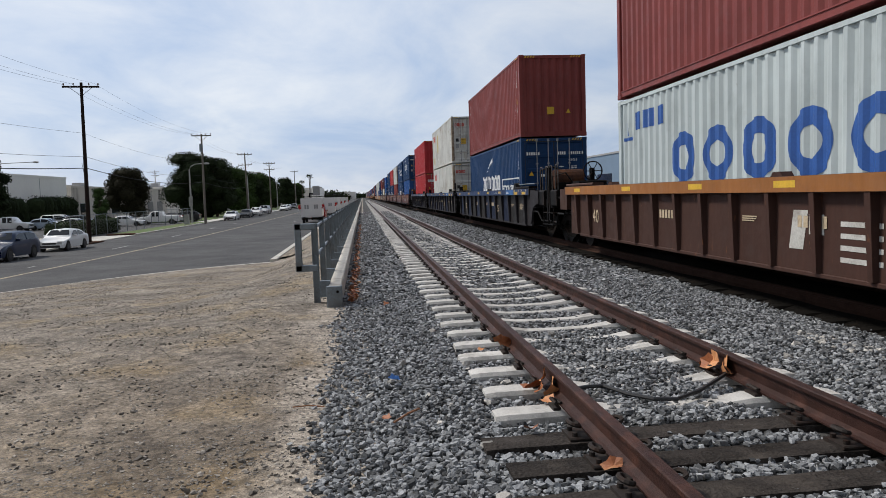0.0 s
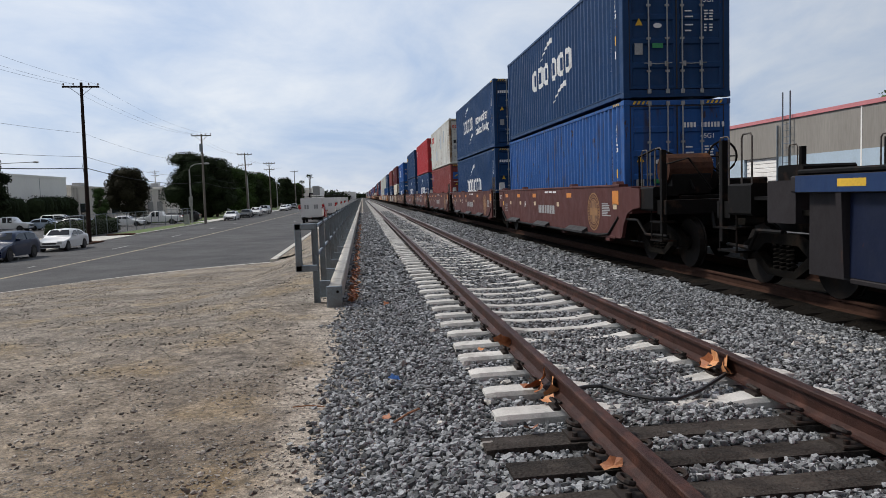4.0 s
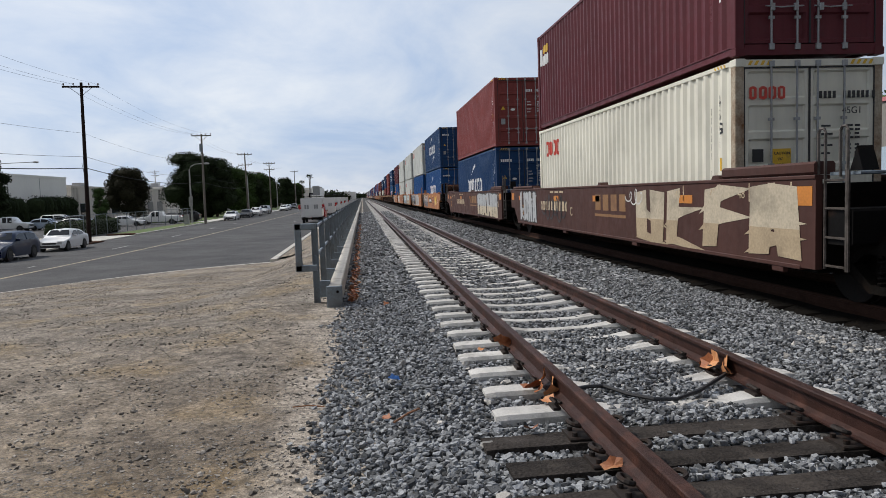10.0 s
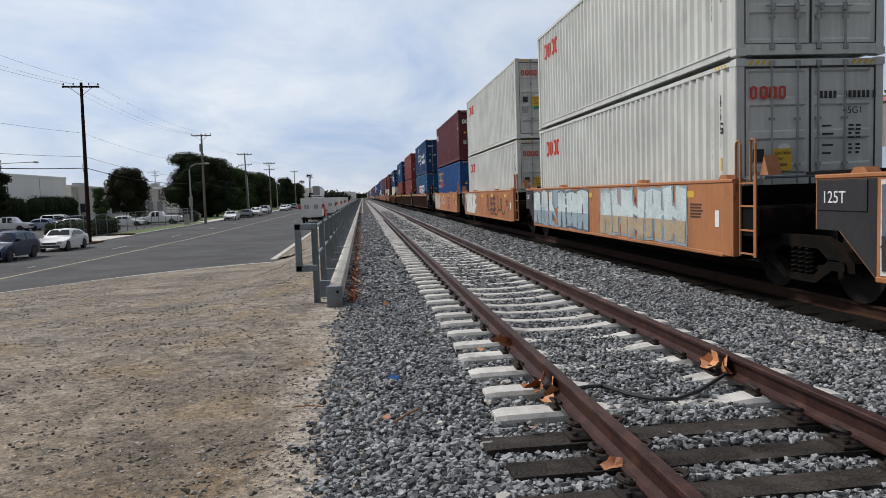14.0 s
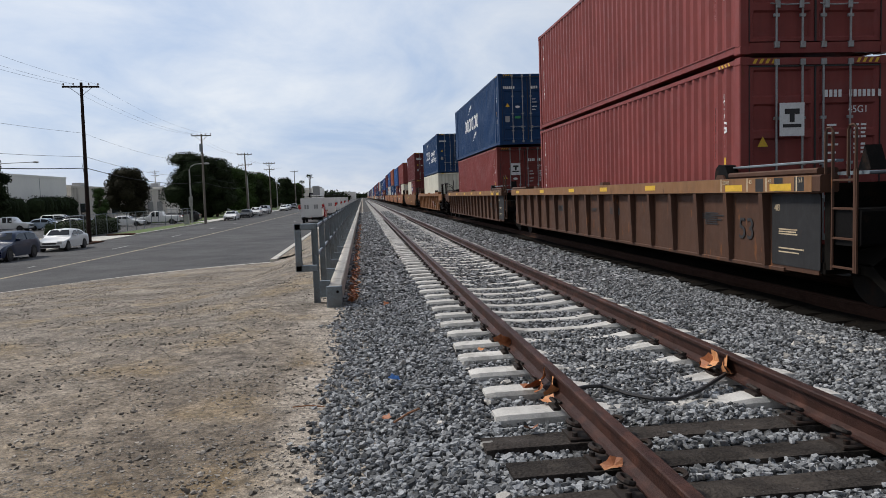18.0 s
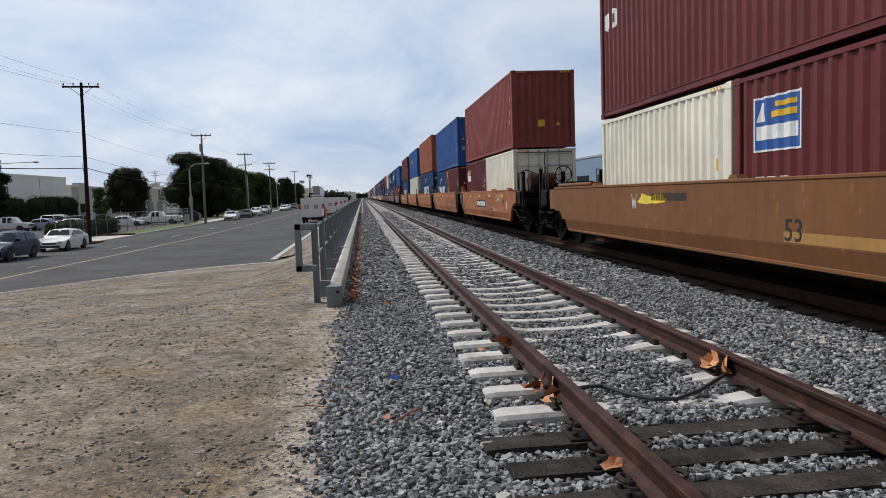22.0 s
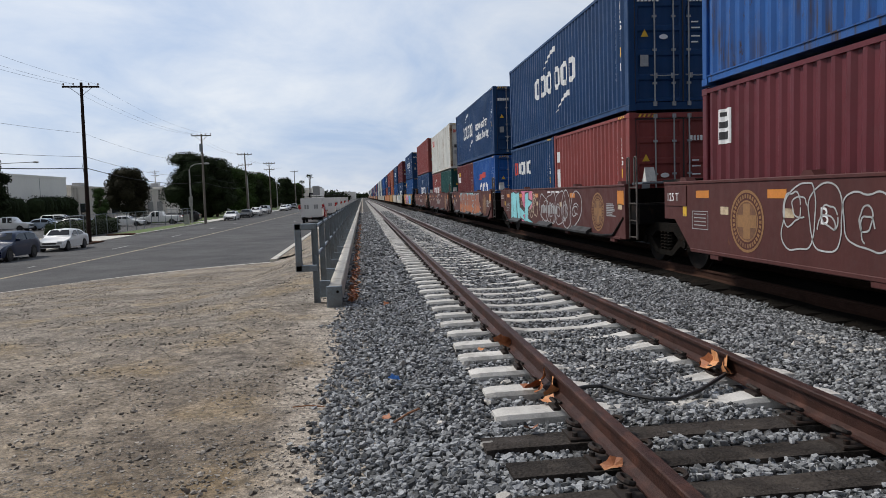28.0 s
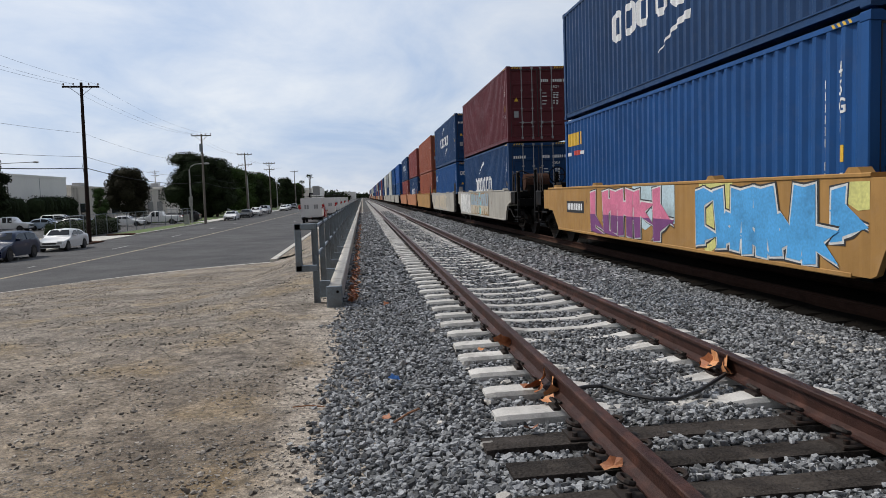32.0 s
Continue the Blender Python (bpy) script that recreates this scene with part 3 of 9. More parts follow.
# marks by name: colour key, outlines as a function of the container's length and height
def marks(kind, L, H):
    if kind == "big_white":      # large word low on the side, with a swoosh above it
        return [("white", word(3.75, 0.98, 4.6, 0.74, 6, 0.17, 3) + swoosh(4.9, 1.85, 1.55, 0.62, 0.16))]
    if kind == "big_white_box":
        return [("white", word(3.75, 0.98, 4.4, 0.74, 6, 0.17, 3) + swoosh(4.9, 1.85, 1.55, 0.62, 0.16) + [quad(8.45, 1.0, 0.05, 0.52), quad(8.5, 1.47, 3.25, 0.05), quad(11.7, 1.0, 0.05, 0.47)])]
    if kind == "mid_white":      # word at mid height between two swooshes
        return [("white", word(3.9, 1.28, 4.5, 0.66, 6, 0.15, 3) + swoosh(5.0, 2.08, 1.3, 0.5, 0.14) + swoosh(6.4, 0.62, 1.3, 0.5, 0.14))]
    if kind == "mid_white_lines":
        return [("white", word(2.9, 1.28, 3.4, 0.66, 6, 0.14, 3) + swoosh(3.5, 2.08, 1.1, 0.5, 0.14) + swoosh(5.0, 0.62, 1.1, 0.5, 0.14))]
    if kind == "small_red":
        return [("red_mark", word(0.75, H - 0.86, 1.6, 0.46, 4, 0.12))]
    if kind == "five_rings":     # very large blue letters as rings
        return [("blue_mark", [p for i in range(7) for p in ring(2.75 + 1.22 * i, 1.05, 0.92, 0.92, 0.24, 36)] + word(0.95, 2.2, 1.5, 0.36, 4, 0.05) + [[(0.52, 2.1), (0.62, 2.1), (0.5, 2.62)]] + [quad(0.35, 2.0, 0.5, 0.07)])]
    if kind == "white_tag":
        return [("white", word(0.35, H - 0.95, 0.75, 0.42, 2, 0.13))]
    if kind == "yellow_word":
        return [("yellow", word(0.3, H - 0.75, 1.5, 0.36, 5, 0.1))]
    if kind == "yellow_small":
        return [("yellow", word(0.3, H - 0.72, 1.25, 0.34, 5, 0.1)), ("red_mark", [quad(0.75, H - 0.98, 0.5, 0.12, 0.1)]), ("white", [quad(0.3, H - 0.98, 0.3, 0.09), quad(1.35, H - 0.98, 0.35, 0.09)])]
    if kind == "yellow_big":
        return [("yellow", word(0.75, H - 1.0, 2.7, 0.62, 5, 0.2)), ("white", word(0.8, H - 1.42, 0.5, 0.2, 2, 0.07)), ("red_mark", [quad(1.5 + 0.42 * i, H - 1.45, 0.2, 0.4, 0.16) for i in range(5)])]
    if kind == "wing_big":
        return [("white", word(2.9, 0.75, 2.9, 0.9, 3, 0.2)), ("red_mark", [quad(2.9, 1.85, 0.55, 0.22, 0.25), quad(3.6, 1.92, 0.55, 0.22, 0.25), quad(4.3, 1.99, 0.55, 0.22, 0.25)])]
    if kind == "wing_low":
        return [("white", word(2.0, 0.75, 2.2, 0.72, 3, 0.2)), ("red_mark", [quad(1.7, 1.62, 0.8, 0.26, 0.25), quad(2.6, 1.7, 0.8, 0.26, 0.25)])]
    if kind == "wing_small":
        return [("white", word(0.3, H - 1.25, 0.75, 0.45, 3, 0.1)), ("red_mark", [quad(0.45, H - 0.66, 0.6, 0.16, 0.1)])]
    if kind == "box_word":       # white board with a red and a blue word
        return [("white", [quad(3.4, 0.9, 5.6, 0.98)]), ]
    if kind == "patch_yellow":
        return [("patch_yellow", [quad(3.3, 1.15, 0.85, 1.25), quad(0.9, 0.35, 0.7, 0.5)])]
    if kind == "patch_grey":
        return [("patch_grey", [quad(6.4, 1.3, 0.9, 0.9), quad(8.6, 1.6, 0.6, 0.8), quad(3.5, 0.6, 0.8, 0.7)])]
    if kind == "down_white":     # characters written down the far end
        return [("white", column(0.42, 0.9, H - 0.35, 7, 0.2))]
    if kind == "badge_blue":
        return [("blue_mark", [quad(0.42, H - 0.85, 0.34, 0.42)]), ("yellow", [quad(0.48, H - 0.72, 0.2, 0.06, 0.04), quad(0.50, H - 0.60, 0.2, 0.06, 0.04)])]
    if kind == "badge_white":
        return [("white", [quad(0.5, H - 0.95, 0.42, 0.55)]), ("black_mark", [quad(0.57, H - 0.88, 0.28, 0.12), quad(0.57, H - 0.70, 0.28, 0.10), quad(0.60, H - 0.52, 0.22, 0.07)])]
    if kind == "pale_badge":
        return [("white", [quad(0.32, H - 0.95, 0.28, 0.5), quad(0.62, H - 0.98, 0.6, 0.3)]), ("yellow", [quad(0.66, H - 0.62, 0.55, 0.22)])]
    if kind == "badge20":
        return [("blue_mark", [quad(0.55, H - 1.15, 1.15, 0.78)]), ("white", word(0.6, H - 1.7, 0.9, 0.2, 3, 0.06) + box_frame(0.55, H - 1.15, 1.15, 0.78, 0.03) + [quad(0.62, H - 0.98, 0.95, 0.2), [(0.62, H - 0.72), (0.85, H - 0.72), (0.80, H - 0.45), (0.70, H - 0.45)]]), ("yellow", [quad(0.95, H - 0.68, 0.6, 0.09), quad(1.05, H - 0.54, 0.5, 0.07)])]
    if kind == "yellow_row":
        return [("yellow", word(0.45, H - 0.95, 1.6, 0.38, 5, 0.12))]
    if kind == "gold":
        return [("yellow", [p for i in range(4) for p in box_frame(0.36, 0.55 + 0.50 * i, 0.32, 0.42, 0.075)[(0 if i % 2 else 1):]])]
    if kind == "swoosh20":
        return [("white", word(0.9, 0.88, 3.9, 0.66, 6, 0.15, 3) + swoosh(1.8, 1.66, 1.2, 0.5, 0.14))]
    if kind == "lines20":
        return [("red_mark", word(0.55, H - 1.0, 0.62, 0.46, 2, 0.11)), ("white", word(1.2, H - 1.0, 1.9, 0.46, 5, 0.12))]
    if kind == "h20":
        return [("white", [quad(0.3, 0.7, 0.3, 0.9), quad(0.3, 1.8, 0.3, 0.3)])]
    if kind == "faded":
        return [("yellow", word(4.2, 1.5, 1.6, 0.4, 5, 0.1))]
    return []


def container(s, base, L, H, col, label, near="doors", mark=(), group="containers on the train", rich=True, ids="white", dx=0.0):
    """A shipping container; s is where its near end lies along the train."""
    t = thing("shipping_container", Matrix(), label, "container", group)
    MOVING.append((t, s, 6.94 + dx, base))
    paint_m = PAINTS[col]
    key = (round(L, 2), round(H, 2))
    side = cached(("side",) + key, lambda: sheet(L - 0.32, 0.165, H - 0.085))
    part("side_wall", side, paint_m, t, pose(-HALF + 0.012, 0.16, 0))
    part("frame", cached(("frame", rich) + key, lambda: frame_mesh(L, H, not rich)), paint_m, t)
    part("roof", cached(("roof",) + key, lambda: roof_mesh(L, H)), paint_m, t)
    if not rich:
        part("side_wall", side, paint_m, t, pose(HALF - 0.012, L - 0.16, 0, 0, 0, 180))
        part("end_wall", cached(("end", H), lambda: end_mesh(H)), paint_m, t)
        return t
    part("side_wall", side, paint_m, t, pose(HALF - 0.012, L - 0.16, 0, 0, 0, 180))
    part("end_wall", cached(("end", H), lambda: end_mesh(H)), paint_m, t, pose(0, L, 0, 0, 0, 180))
    post = cached(("post", H), lambda: Build().box(-0.075, 0.075, -0.075, 0.075, 0.118, H - 0.118, 0.014).mesh("corner_post"))
    cast = cached("casting", casting_mesh)
    for sx in (-1, 1):
        for y in (0.089, L - 0.089):
            rusty = near == "doors" and y < 1 and col in ("rusty_white", "cream") and L > 7
            part("corner_post", post, M["rust_post"] if rusty else paint_m, t, pose(sx * (HALF - 0.077), y, 0))
            for z in (0.059, H - 0.059) if sx < 0 or y < 1 else ():
                part("corner_casting", cast, paint_m, t, pose(sx * (HALF - 0.081), y, z))
    if L > 13:   # 45 ft: a second pair of posts at the 40 ft stacking point
        for y in (0.80, L - 0.80):
            part("corner_post", post, paint_m, t, pose(-HALF + 0.06, y, 0))
    if near == "doors":
        leaf = cached(("door", H), lambda: door_mesh(H))
        rod, hnd = cached(("rod", H), lambda: rod_mesh(H)), cached("handle", handle_mesh)
        for k, x0 in enumerate((-1.068, 0.003)):
            d = part("door", leaf, paint_m, t, pose(x0, 0.03, 0))
            for xx in ((0.12, 0.56) if k else (0.43, 0.85)):
                part("lock_rod", rod, M["rod"], d, pose(xx, -0.025, 0), "galvanised lock rod")
            part("handle", hnd, M["rod"], d, pose(0.20 if k else 0.48, -0.02, 0.72))
        part("gasket", cached(("gasket", H), lambda: Build().box(-0.016, 0.010, 0.012, 0.03, 0.19, H - 0.135).box(-1.075, -1.062, 0.012, 0.03, 0.19, H - 0.135).box(1.064, 1.077, 0.012, 0.03, 0.19, H - 0.135).box(-1.07, 1.07, 0.012, 0.03, H - 0.15, H - 0.13).mesh("gasket")), M["black_mark"], t, None, "black rubber door seal")
        # data lettering and plates on the doors
        ink = M[ids]
        part("lettering", cached(("data", H), lambda: data_mesh(H)), ink, t, pose(0, -0.002, 0), "small data lettering", "stuff")
        part("lettering", text_mesh("45G1" if H > 2.7 else ("42G1" if L > 7 else "22G1"), 0.15), ink, t, Matrix.Translation((0.52, -0.004, H - 0.86)) @ FACE_M)
        part("placard", cached("placard", lambda: Build().box(-0.09, 0.09, 0, 0.004, -0.12, 0.12).mesh("placard")), M["grey_mark"], t, pose(-0.86, 0.022, 1.05))
        k = int(s * 7 + base * 3) % 4
        if k != 1:
            part("plate", cached("oval", lambda: Build().disc((0, 0, 0), 1, 0.075, 0.006, 14).mesh("oval")), M["white"], t, pose(-0.43, 0.02, H - 1.35) @ Matrix.Diagonal((1.3, 1, 0.7, 1)), "white oval plate")
        if k == 2:
            part("plate", cached("green_plate", lambda: Build().box(-0.12, 0.12, 0, 0.004, -0.05, 0.05).mesh("plate")), M["green_mark"], t, pose(-0.43, 0.02, 1.12), "green approval plate")
        if "small_red" not in mark:
            part("warning_sign", cached("tri", tri_mesh), M["yellow"], t, pose(-0.85, 0.018, 1.62), "yellow warning triangle")
    else:
        part("end_wall", cached(("end", H), lambda: end_mesh(H)), paint_m, t)
        part("warning_sign", cached("tri", tri_mesh), M["yellow"], t, pose(0.55, 0.0, 0.9), "yellow warning triangle")
        part("warning_sign", cached("plate_y", lambda: Build().box(-0.13, 0.13, 0, 0.004, -0.13, 0.13).mesh("plate")), M["yellow"], t, pose(-0.1, 0.0, 0.92), "yellow warning plate")
    # hazard bars on the top front rail, yellow label by the near end, identity column
    part("hazard_stripe", cached(("haz", H), lambda: hazard_mesh(H)), M["yellow"], t, None, "yellow and black hazard bars")
    part("lettering", drape(("id", H), column(L - 0.86, 0.70, H - 0.48, 12, 0.070), L, H), M[ids], t, None, "", "stuff")
    part("lettering", drape_text(("size", H), "45G1" if H > 2.7 else ("42G1" if L > 7 else "22G1"), L - 0.60, H - 0.66, 0.25, L, H, True), M[ids], t)
    part("warning_label", drape(("lab", H), [quad(L - 0.55, 1.22, 0.10, 0.2)], L, H), M["yellow"], t, None, "small yellow warning label")
    part("warning_label", drape(("lab2", H), [quad(L - 0.55, 0.92, 0.09, 0.17)], L, H), M["grey_mark" if ids == "black_mark" else "white"], t, None, "small data label")
    for mk in mark:
        for k, (ck, polys) in enumerate(marks(mk, L, H)):
            part("emblem", drape((mk, ck, H), polys, L, H), M[ck], t, pose(-0.003 * k, 0, 0), ck.split("_")[0] + " painted emblem shapes")
        if mk == "big_white_box":
            part("lettering", drape_text((mk, "w"), "ecocontainer", 8.62, 1.02, 0.50, L, H), M["white"], t)
        if mk == "mid_white_lines":
            part("lettering", drape_text((mk, "w"), "ecocontainer", 7.2, 1.45, 0.62, L, H), M["white"], t)
            part("lettering", drape_text((mk, "w"), "bamboo flooring", 7.2, 0.95, 0.52, L, H), M["white"], t)
        if mk == "box_word":
            for ck, polys in (("red_mark", word(3.55, 1.0, 2.4, 0.76, 3, 0.2)), ("blue_mark", word(6.15, 1.0, 2.7, 0.76, 3, 0.22))):
                e = part("emblem", drape((mk, ck, H), polys, L, H), M[ck], t)
                e.matrix_basis = pose(-0.004, 0, 0)
        if mk == "badge_blue" and near == "doors":
            bd = part("badge", cached("badge_b", lambda: Build().box(-0.19, 0.19, 0, 0.004, -0.22, 0.22).mesh("badge")), M["blue_mark"], t, pose(-0.86, 0.0, H - 0.72), "blue badge with yellow strokes")
            part("stroke", cached("badge_y", lambda: Build().add([(-0.12, -0.003, -0.10), (0.06, -0.003, -0.02), (0.13, -0.003, 0.10), (-0.05, -0.003, 0.02)], [(0, 1, 2, 3)]).mesh("stroke")), M["yellow"], bd)
            part("lettering", cached("url_bar", lambda: plate_word(0.95, 0.06, 15)), M["white"], t, pose(-1.02, -0.004, H - 1.14))
        if mk == "down_white" and near == "doors":
            bd = part("placard", cached("white_sheet", lambda: Build().box(-0.20, 0.20, 0, 0.004, -0.25, 0.25).mesh("placard")), M["white"], t, pose(-0.42, -0.05, H - 0.95), "white placard with a dark mark")
            part("mark", cached("sheet_mark", lambda: Build().box(-0.12, 0.12, -0.003, -0.002, 0.08, 0.16).box(-0.04, 0.04, -0.003, -0.002, -0.04, 0.08).box(-0.15, 0.15, -0.003, -0.002, -0.12, -0.07).mesh("mark")), M["black_mark"], bd)
        if mk == "white_tag" and near == "doors":
            part("emblem", cached("end_tag", lambda: plate_word(0.55, 0.24, 3)), M["white"], t, pose(-0.98, -0.004, H - 0.78), "white emblem shapes on the door")
        if mk == "small_red" and near == "doors":
            part("emblem", cached("end_red", lambda: plate_word(0.62, 0.2, 4)), M["red_mark"], t, pose(-1.0, -0.004, H - 0.62), "red emblem shapes on the door")
            part("caution_sign", cached("caution", lambda: Build().box(-0.15, 0.15, 0, 0.004, -0.17, 0.17).mesh("caution")), M["yellow"], t, pose(-0.47, 0.0, 1.35), "yellow caution sign")
            for ln, zz in (("CAUTION", 1.43), ("9'6\"", 1.34), ("HIGH", 1.25)):
                part("lettering", text_mesh(ln, 0.058, 0.0008), M["black_mark"], t, Matrix.Translation((-0.60 if ln == "CAUTION" else -0.54, -0.003, zz)) @ FACE_M)
            part("vent_plate", cached("ventp", lambda: Build().box(-0.09, 0.09, 0, 0.004, -0.10, 0.10).mesh("vent")), M["black_mark"], t, pose(-0.86, 0.0, 1.42))
        if mk in ("big_white", "mid_white", "mid_white_lines", "big_white_box") and near == "doors":
            part("emblem", cached("end_white", lambda: plate_word(0.5, 0.11, 6)), M["white"], t, pose(-1.02, -0.004, H - 0.62), "white emblem shapes on the door")
    return t


def plate_word(w, h, n):
    b = Build()
    k = 4.0 if h >= 0.2 else 1.0
    for pl in [[(u / k, z / k) for u, z in pl] for pl in word(0, 0, w * k, h * k, n, h * k * 0.24)]:
        v = [(u, y, z) for y in (0.0, 0.003) for u, z in pl]
        b.add(v, [(0, 1, 2, 3), (7, 6, 5, 4)])
    return b.mesh("emblem")


def tri_mesh():
    return mesh_from("warning_triangle", [(-0.085, 0, -0.07), (0.085, 0, -0.07), (0, 0, 0.085)], [(0, 1, 2)])


def data_mesh(H):
    """Door data: one row of identity bars, then two short columns of small print."""
    b = Build()
    rnd = random.Random(5)
    for x in [0.14 + 0.075 * i for i in range(4)] + [0.54 + 0.075 * i for i in range(6)] + [1.02]:
        b.box(x, x + 0.05, 0, 0.003, H - 0.62, H - 0.51)
    for r in range(7):
        z = H - 1.06 - 0.062 * r - (0.05 if r > 3 else 0)
        if r % 2 == 0:
            b.box(0.18, 0.18 + rnd.uniform(0.08, 0.2), 0, 0.003, z, z + 0.03)
        for x in (0.62, 0.74):
            b.box(x, x + rnd.uniform(0.05, 0.1), 0, 0.003, z, z + 0.032)
    return b.mesh("data_panel")


def hazard_mesh(H):
    b = Build()
    for x0 in (-1.02, 0.66):
        for i in range(4):
            x = x0 + 0.1 * i
            b.add([(x, 0.008, H - 0.10), (x + 0.05, 0.008, H - 0.10), (x + 0.09, 0.008, H - 0.03), (x + 0.04, 0.008, H - 0.03)], [(0, 1, 2, 3)])
    for i in range(4):
        y = 0.3 + 0.1 * i
        b.add([(-HALF + 0.002, y, H - 0.078), (-HALF + 0.002, y + 0.05, H - 0.078), (-HALF + 0.002, y + 0.09, H - 0.028), (-HALF + 0.002, y + 0.04, H - 0.028)], [(3, 2, 1, 0)])
    return b.mesh("hazard_bars")


M["rust_post"] = surf("rusty_post", (0.40, 0.34, 0.26), 0.75, 0, 0.3, 3.0, 30.0, (0.17, 0.085, 0.04), 0.62, spec=0.2)
MOVING = []
PAINTS = {
    "red": paint("paint_red", (0.400, 0.030, 0.036), 0.12),
    "brown_red": paint("paint_brown_red", (0.215, 0.050, 0.046), 0.24),
    "maroon": paint("paint_maroon", (0.105, 0.021, 0.028), 0.18),
    "orange_red": paint("paint_orange_red", (0.290, 0.082, 0.045), 0.4, trail=0.4),
    "navy": paint("paint_navy", (0.008, 0.041, 0.122), 0.12),
    "blue": paint("paint_blue", (0.008, 0.064, 0.212), 0.12),
    "sea_blue": paint("paint_sea_blue", (0.013, 0.080, 0.200), 0.3, trail=0.35),
    "bright_blue": paint("paint_bright_blue", (0.010, 0.078, 0.300), 0.08),
    "worn_blue": paint("paint_worn_blue", (0.018, 0.086, 0.285), 0.55, rust=(0.050, 0.034, 0.026), trail=1.0),
    "white": paint("paint_white", (0.56, 0.575, 0.545), 0.22, rust=(0.30, 0.20, 0.11)),
    "rusty_white": paint("paint_rusty_white", (0.60, 0.605, 0.575), 0.50, rust=(0.22, 0.11, 0.04), trail=0.7),
    "cream": paint("paint_cream", (0.70, 0.68, 0.585), 0.06, runs=0.05),
    "pale": paint("paint_pale_grey", (0.47, 0.53, 0.54), 0.2),
    "green": paint("paint_green", (0.010, 0.065, 0.062), 0.12),
    "grey": paint("paint_grey", (0.25, 0.27, 0.30), 0.2),
    "deep_maroon": paint("paint_deep_maroon", (0.120, 0.024, 0.026), 0.22),
}

# ---------- well cars ----------
TRAIN_Z = -0.16  # rail top under the train
FACE_M = Matrix(((1, 0, 0, 0), (0, 0, -1, 0), (0, 1, 0, 0), (0, 0, 0, 1)))  # lettering on the near end
SIDE_M = Matrix(((0, 0, -1, 0), (-1, 0, 0, 0), (0, 1, 0, 0), (0, 0, 0, 1)))  # lettering that faces the near track


def text_mesh(body, size, bold=0.0):
    def make():
        cu = bpy.data.curves.new("text", "FONT")
        cu.body, cu.size, cu.extrude, cu.offset = body, size, 0.0015, bold
        cu.fill_mode = "BOTH"
        ob = bpy.data.objects.new("text", cu)
        scene.collection.objects.link(ob)
        dg = bpy.context.evaluated_depsgraph_get()
        me = bpy.data.meshes.new_from_object(ob.evaluated_get(dg))
        scene.collection.objects.unlink(ob)
        bpy.data.objects.remove(ob)
        me.materials.clear()
        me.materials.append(None)
        return me
    return cached(("text", body, size, bold), make)


def flat_shapes(key, polys, lift=0.0):
    """Painted outlines (u towards the near end, z up) on a flat side, as thin sheets."""
    def make():
        b = Build()
        for pl in polys:
            if isinstance(pl, list) and len(pl) >= 3:
                b.add([(u, z, lift * len(b.f)) for u, z in pl], [tuple(range(len(pl)))])
        return b.mesh("marking")
    return cached(("flat", key), make)


def side_text(car, y, z, body, size, mat, x=-1.494, name="lettering"):
    return part(name, text_mesh(body, size), mat, car, Matrix.Translation((x, y, z)) @ SIDE_M)


def side_shape(car, y, z, key, polys, mat, x=-1.494, name="marking", label="", lift=0.0):
    return part(name, flat_shapes(key, polys, lift), mat, car, Matrix.Translation((x, y, z)) @ SIDE_M, label, "stuff" if len(polys) > 3 and name in ("lettering", "graffiti") else "")


